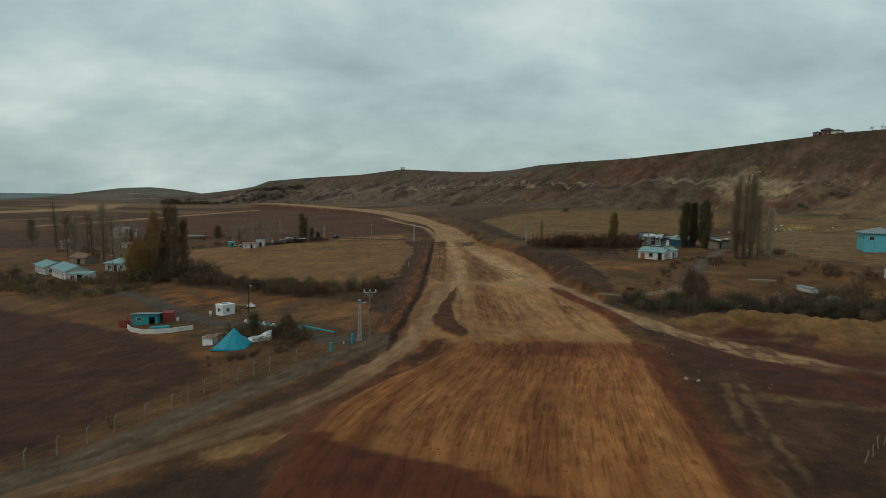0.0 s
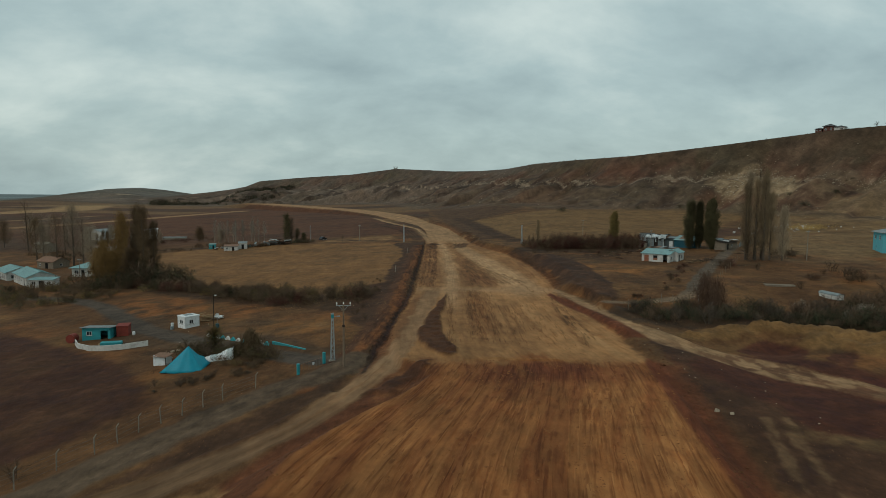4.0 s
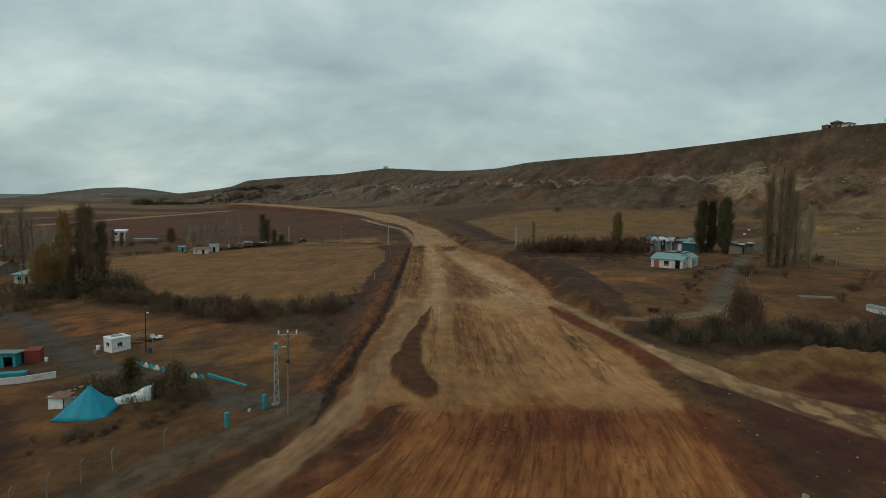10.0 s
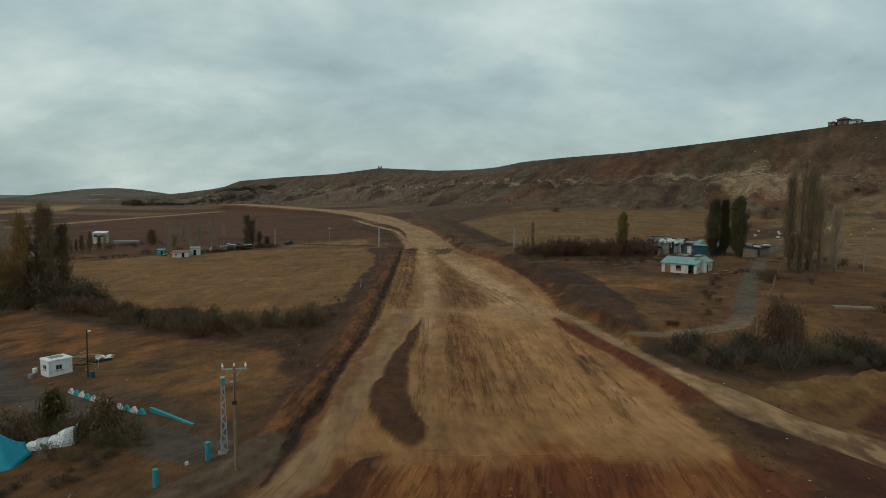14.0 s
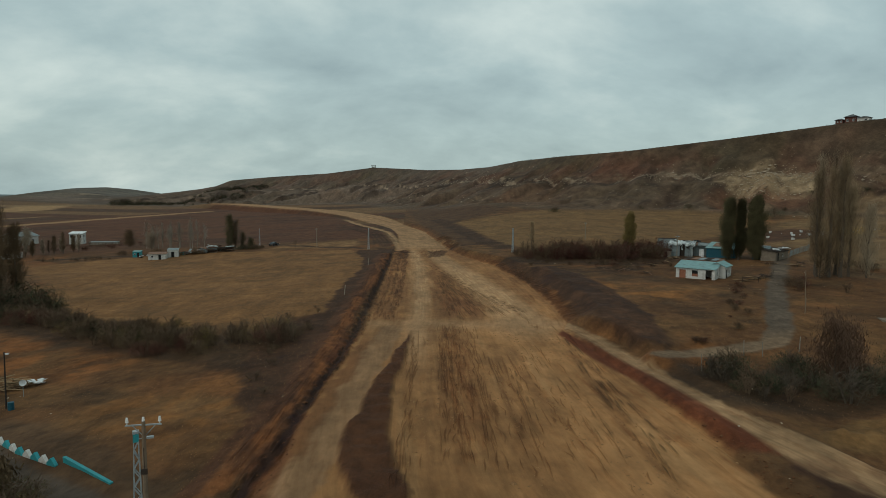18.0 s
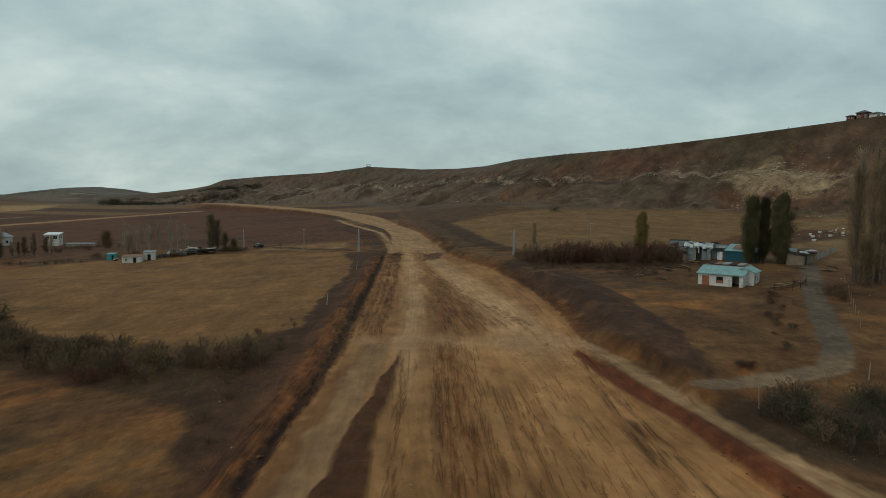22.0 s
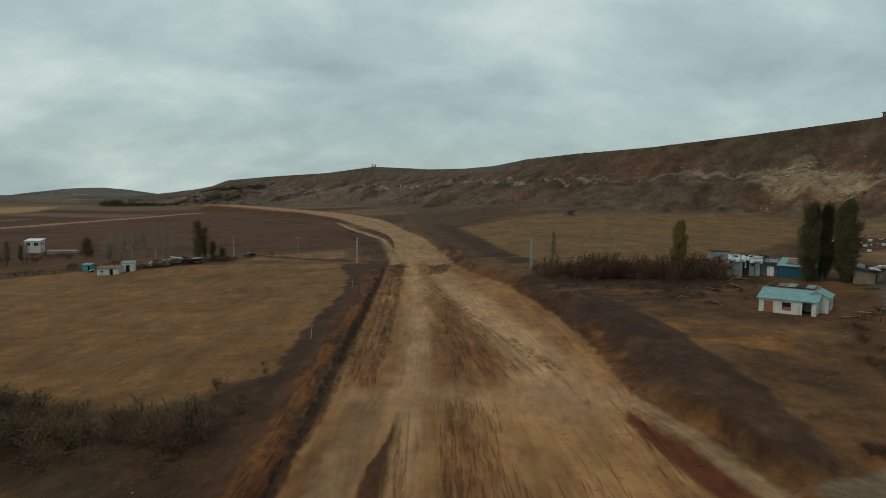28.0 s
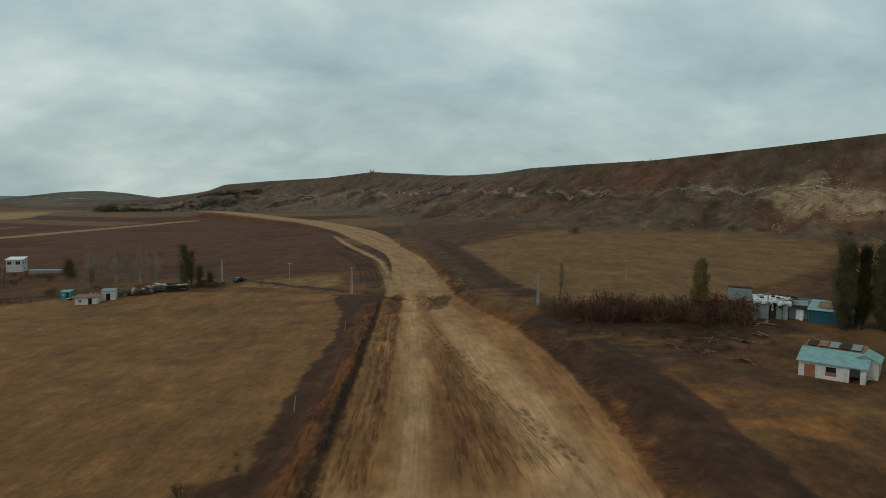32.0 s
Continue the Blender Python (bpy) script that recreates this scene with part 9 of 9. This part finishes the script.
for _ in range(150):
    u0, y0 = gm.uniform(0.05, 0.97), gm.uniform(44, 90)
    path = lengthwise(u0, y0, gm.uniform(0.5, 1.8), gm, 0, gm.normal(0, 0.05))
    if (path[:, 0].min() + 12) * 0.545 + (y0 - 55) * 0.84 > 1.0:
        short.append((path, gm.uniform(0.2, 0.5)))
ridges("soil_ridges", "ragged dark red patches of damp soil", RED_CUT, short, 3, 0.03)
# seams across the road where the topping begins
seams = []
for k in range(3):
    xs = np.linspace(-1, 26, 40)
    seams.append((np.stack([xs, 93.2 - 0.075 * (xs + 1) + 0.9 * (k - 1) * 0.6 + 0.22 * np.sin(xs * 0.8 + k)], 1)[(0, 8, 3)[k]:(40, 33, 29)[k]], 0.12))
ridges("soil_ridges", "pale seams of soil across the road", PALE_CREST, seams, 4, 0.06)
# the topping: combed bundles of brown cuts between smooth lanes
combed, olive = [], []
for x_at, spread_x, y_a, y_b, count, wide in ((8.6, 0.8, 102, 152, 150, 0.13), (11.3, 0.9, 101, 150, 110, 0.13), (4.0, 0.4, 97, 142, 80, 0.12), (14.6, 1.0, 98, 130, 45, 0.12), (18.5, 1.5, 97, 135, 60, 0.11)):
    for _ in range(count):
        y0 = gm.uniform(y_a, y_b)
        x0 = x_at + gm.normal(0, spread_x) + 0.028 * (y0 - 125)
        ln0 = min(np.exp(gm.normal(1.5, 0.5)), 156 - y0)
        combed.append(([(x0, y0), (x0 + 0.02 * ln0 + gm.normal(0, 0.12), y0 + ln0 * 0.5), (x0 + 0.035 * ln0 + gm.normal(0, 0.2), y0 + ln0)], wide * np.exp(gm.normal(0, 0.35))))
for line, count in (([(27.0, 145.8), (25.2, 119.5), (24.3, 101.0)], 30), ([(25.0, 124.5), (23.9, 109.7), (22.0, 95.9)], 26), ([(26.4, 150), (24.2, 125.2), (23.2, 113)], 22), ([(21.6, 122), (20.4, 104)], 10), ([(16.1, 128.7), (14.6, 110)], 12)):
    p = np.array(line)
    for _ in range(count):
        y0 = gm.uniform(p[:, 1].min(), p[:, 1].max())
        ln0 = gm.uniform(1.5, 7.0)
        ys = np.array([y0, y0 + ln0 / 2, y0 + ln0])
        xs = np.interp(ys, p[::-1, 1], p[::-1, 0]) + gm.normal(0, 0.4)
        olive.append((np.stack([xs, ys], 1), np.exp(gm.normal(-1.75, 0.4))))
ridges("soil_ridges", "combed brown cuts in the tan road topping", BROWN_CUT, combed, 5, 0.05)
ridges("soil_ridges", "dark olive-brown rut edges along the road", OLIVE_CUT, olive, 6, 0.07)
# beyond the crossing: mottled ruts by the western edge, the fan of turning wheels and its dashes
mottle, fan, dashes = [], [], []
for _ in range(330):
    y0 = 158 + 92 * gm.rand()
    x0 = np.interp(y0, [158, 195, 226, 250], [0.2, 1.2, 1.5, 1.6]) + gm.choice([-2.2, -1.0, 0.2, 0.9]) + gm.normal(0, 0.25)
    mottle.append(([(x0, y0), (x0 + gm.normal(0, 0.12), y0 + 0.9), (x0 + gm.normal(0, 0.16), y0 + gm.uniform(2.0, 7.0))], np.exp(gm.normal(-1.15, 0.45))))
for _ in range(260):
    k = gm.rand()
    a, b2 = gm.uniform(0.25, 0.9), gm.uniform(0.06, 0.16)
    p0, p1 = np.array((8.6, 229.0)), np.array((9.8 + 12.0 * k, 160.0))
    q0, q1 = p0 + (p1 - p0) * a, p0 + (p1 - p0) * min(a + b2, 1.0)
    bow = np.array((1.1 * math.sin(3.1 * a), 0))
    fan.append(([q0 + bow, (q0 + q1) / 2 + bow + gm.normal(0, 0.1, 2), q1 + bow], np.exp(gm.normal(-1.35, 0.45))))
for line, gap in (([(8.5, 228.4), (12.6, 207.9), (15.9, 191.1)], 2.6), ([(9.6, 229.0), (13.8, 208.5), (17.2, 192.0)], 3.0), ([(20.0, 181.0), (21.4, 172.3), (24.0, 163.8)], 2.0), ([(18.9, 182.0), (20.2, 173.5), (22.6, 164.6)], 2.7), ([(13.8, 193.5), (17.5, 185), (21.0, 178.5)], 3.1)):
    p = np.array(line)[::-1]
    y0 = p[0, 1]
    while y0 < p[-1, 1] - 1.5:
        ys = np.array([y0, y0 + 0.5 * gap, y0 + gap * gm.uniform(0.6, 0.95)])
        dashes.append((np.stack([np.interp(ys, p[:, 1], p[:, 0]) + gm.normal(0, 0.06), ys], 1), gm.uniform(0.42, 0.75)))
        y0 += gap
smoothed = []
for _ in range(150):
    y0 = gm.uniform(156, 250)
    ys = y0 + np.linspace(0, gm.uniform(5, 16), 5)
    mid = np.interp(ys, [150, 181, 224, 262], [5.2, 6.2, 6.1, 5.0]) if gm.rand() < 0.45 else np.interp(ys, [150, 184, 211, 262], [22, 20.6, 17.0, 9.8])
    smoothed.append((np.stack([mid + gm.normal(0, 1.5), ys], 1), np.exp(gm.normal(-1.2, 0.35))))
ridges("soil_ridges", "pale smoothed streaks along the driven lanes", PALE_CREST, smoothed, 18, 0.03)
ridges("soil_ridges", "mottled brown ruts along the western lane", BROWN_CUT, mottle, 8, 0.10)
ridges("soil_ridges", "brown fan of soil where wheels turned", OLIVE_CUT, fan[::3], 9, 0.06)
ridges("soil_ridges", "brown fan of soil where wheels turned", BROWN_CUT, fan[1::3] + fan[2::3], 16, 0.05)
ridges("soil_ridges", "dark dashes of soil dropped from wheel treads", DAMP_CUT, dashes, 10, 0.08)
# ragged rims of the western ditch, streaks of its orange bank, streaks of the eastern bank
rims, bank, east_bank = [], [], []
ditch = np.array([(-8.2, 90), (-7.3, 103), (-6.6, 109), (-6.2, 116), (-5.6, 125), (-4.7, 135), (-4.0, 155), (-3.7, 170), (-3.1, 198), (-2.3, 225), (-1.9, 249)])
for _ in range(240):
    y0 = gm.uniform(96, 246)
    ys = y0 + np.linspace(0, gm.uniform(1.0, 3.2), 4)
    rims.append((np.stack([np.interp(ys, ditch[:, 1], ditch[:, 0]) + gm.choice([-0.5, 0.42]) + gm.normal(0, 0.14), ys], 1), gm.uniform(0.15, 0.5)))
for _ in range(300):
    y0 = gm.uniform(100, 244)
    ys = y0 + np.linspace(0, gm.uniform(2, 7), 4)
    bank.append((np.stack([np.interp(ys, ditch[:, 1], ditch[:, 0]) - gm.uniform(0.7, 3.0), ys], 1), np.exp(gm.normal(-1.7, 0.4))))
for _ in range(190):
    y0 = gm.uniform(158, 232)
    xe = np.interp(y0, RIGHT_Y, RIGHT_X)
    east_bank.append(([(xe + gm.uniform(0.0, 0.5), y0 + gm.uniform(0.5, 2.5)), (xe + 1.2, y0 + 0.4), (xe + gm.uniform(1.5, 2.9), y0 - gm.uniform(0, 1.5))], gm.uniform(0.08, 0.2)))
far_lines, far_outer = [], []


def beside(line, off, y_from, y_to, n):
    p = np.array(line, float)
    ys = np.linspace(y_from, y_to, n)
    return np.stack([np.interp(ys, p[:, 1], p[:, 0]) + off, ys], 1)


far_lines.append((beside(LOW_LANE, 0.0, 259, 464, 60), 1.5))
far_lines.append((beside(UPPER_LINE, 0.0, 267, 452, 60), 1.3))
far_lines.append((np.stack([np.linspace(-3.0, -33, 40), np.interp(np.linspace(-3.0, -33, 40), [-33, -17.5, -4.1], [491, 449, 395])], 1), 1.2))
for off, wide in ((-2.4, 0.8), (-4.0, 1.1), (-5.8, 0.9), (-7.4, 1.2)):
    far_outer.append((beside(LOW_LANE, off, 268 - off, 350 - 6 * off, 40), wide))
for _ in range(60):
    y0 = gm.uniform(262, 300)
    xe = np.interp(y0, RIGHT_Y, RIGHT_X)
    far_outer.append(([(xe - 0.5, y0 + 2), (xe + 2.0, y0 + gm.uniform(-1, 1)), (xe + gm.uniform(3, 6), y0 - gm.uniform(0, 3))], gm.uniform(0.3, 0.7)))
for _ in range(70):
    x0, y0 = gm.choice([1.6, 9.0, 11.0]) + gm.normal(0, 1.3), gm.uniform(246, 258)
    far_outer.append(([(x0, y0), (x0 + gm.normal(0, 0.3), y0 + 1.5), (x0 + gm.normal(0, 0.4), y0 + gm.uniform(2.5, 5))], gm.uniform(0.25, 0.6)))
ridges("soil_ridges", "brown furrows and runnels beside the far lanes", BROWN_CUT, far_outer, 17, 0.15)
ridges("soil_ridges", "dark furrows between the far lanes", DAMP_CUT, far_lines, 15, 0.25)
ridges("soil_ridges", "dark ragged clods along the ditch rims", DAMP_CUT, rims, 11, 0.14)
ridges("soil_ridges", "orange streaks of soil on the ditch bank", ORANGE_CREST, bank[::3], 12, 0.05)
ridges("soil_ridges", "dark streaks of soil on the ditch bank", RED_CUT, bank[1::3] + bank[2::3], 13, 0.05)
ridges("soil_ridges", "brown runnels down the eastern road bank", RED_CUT, east_bank, 14, 0.05)
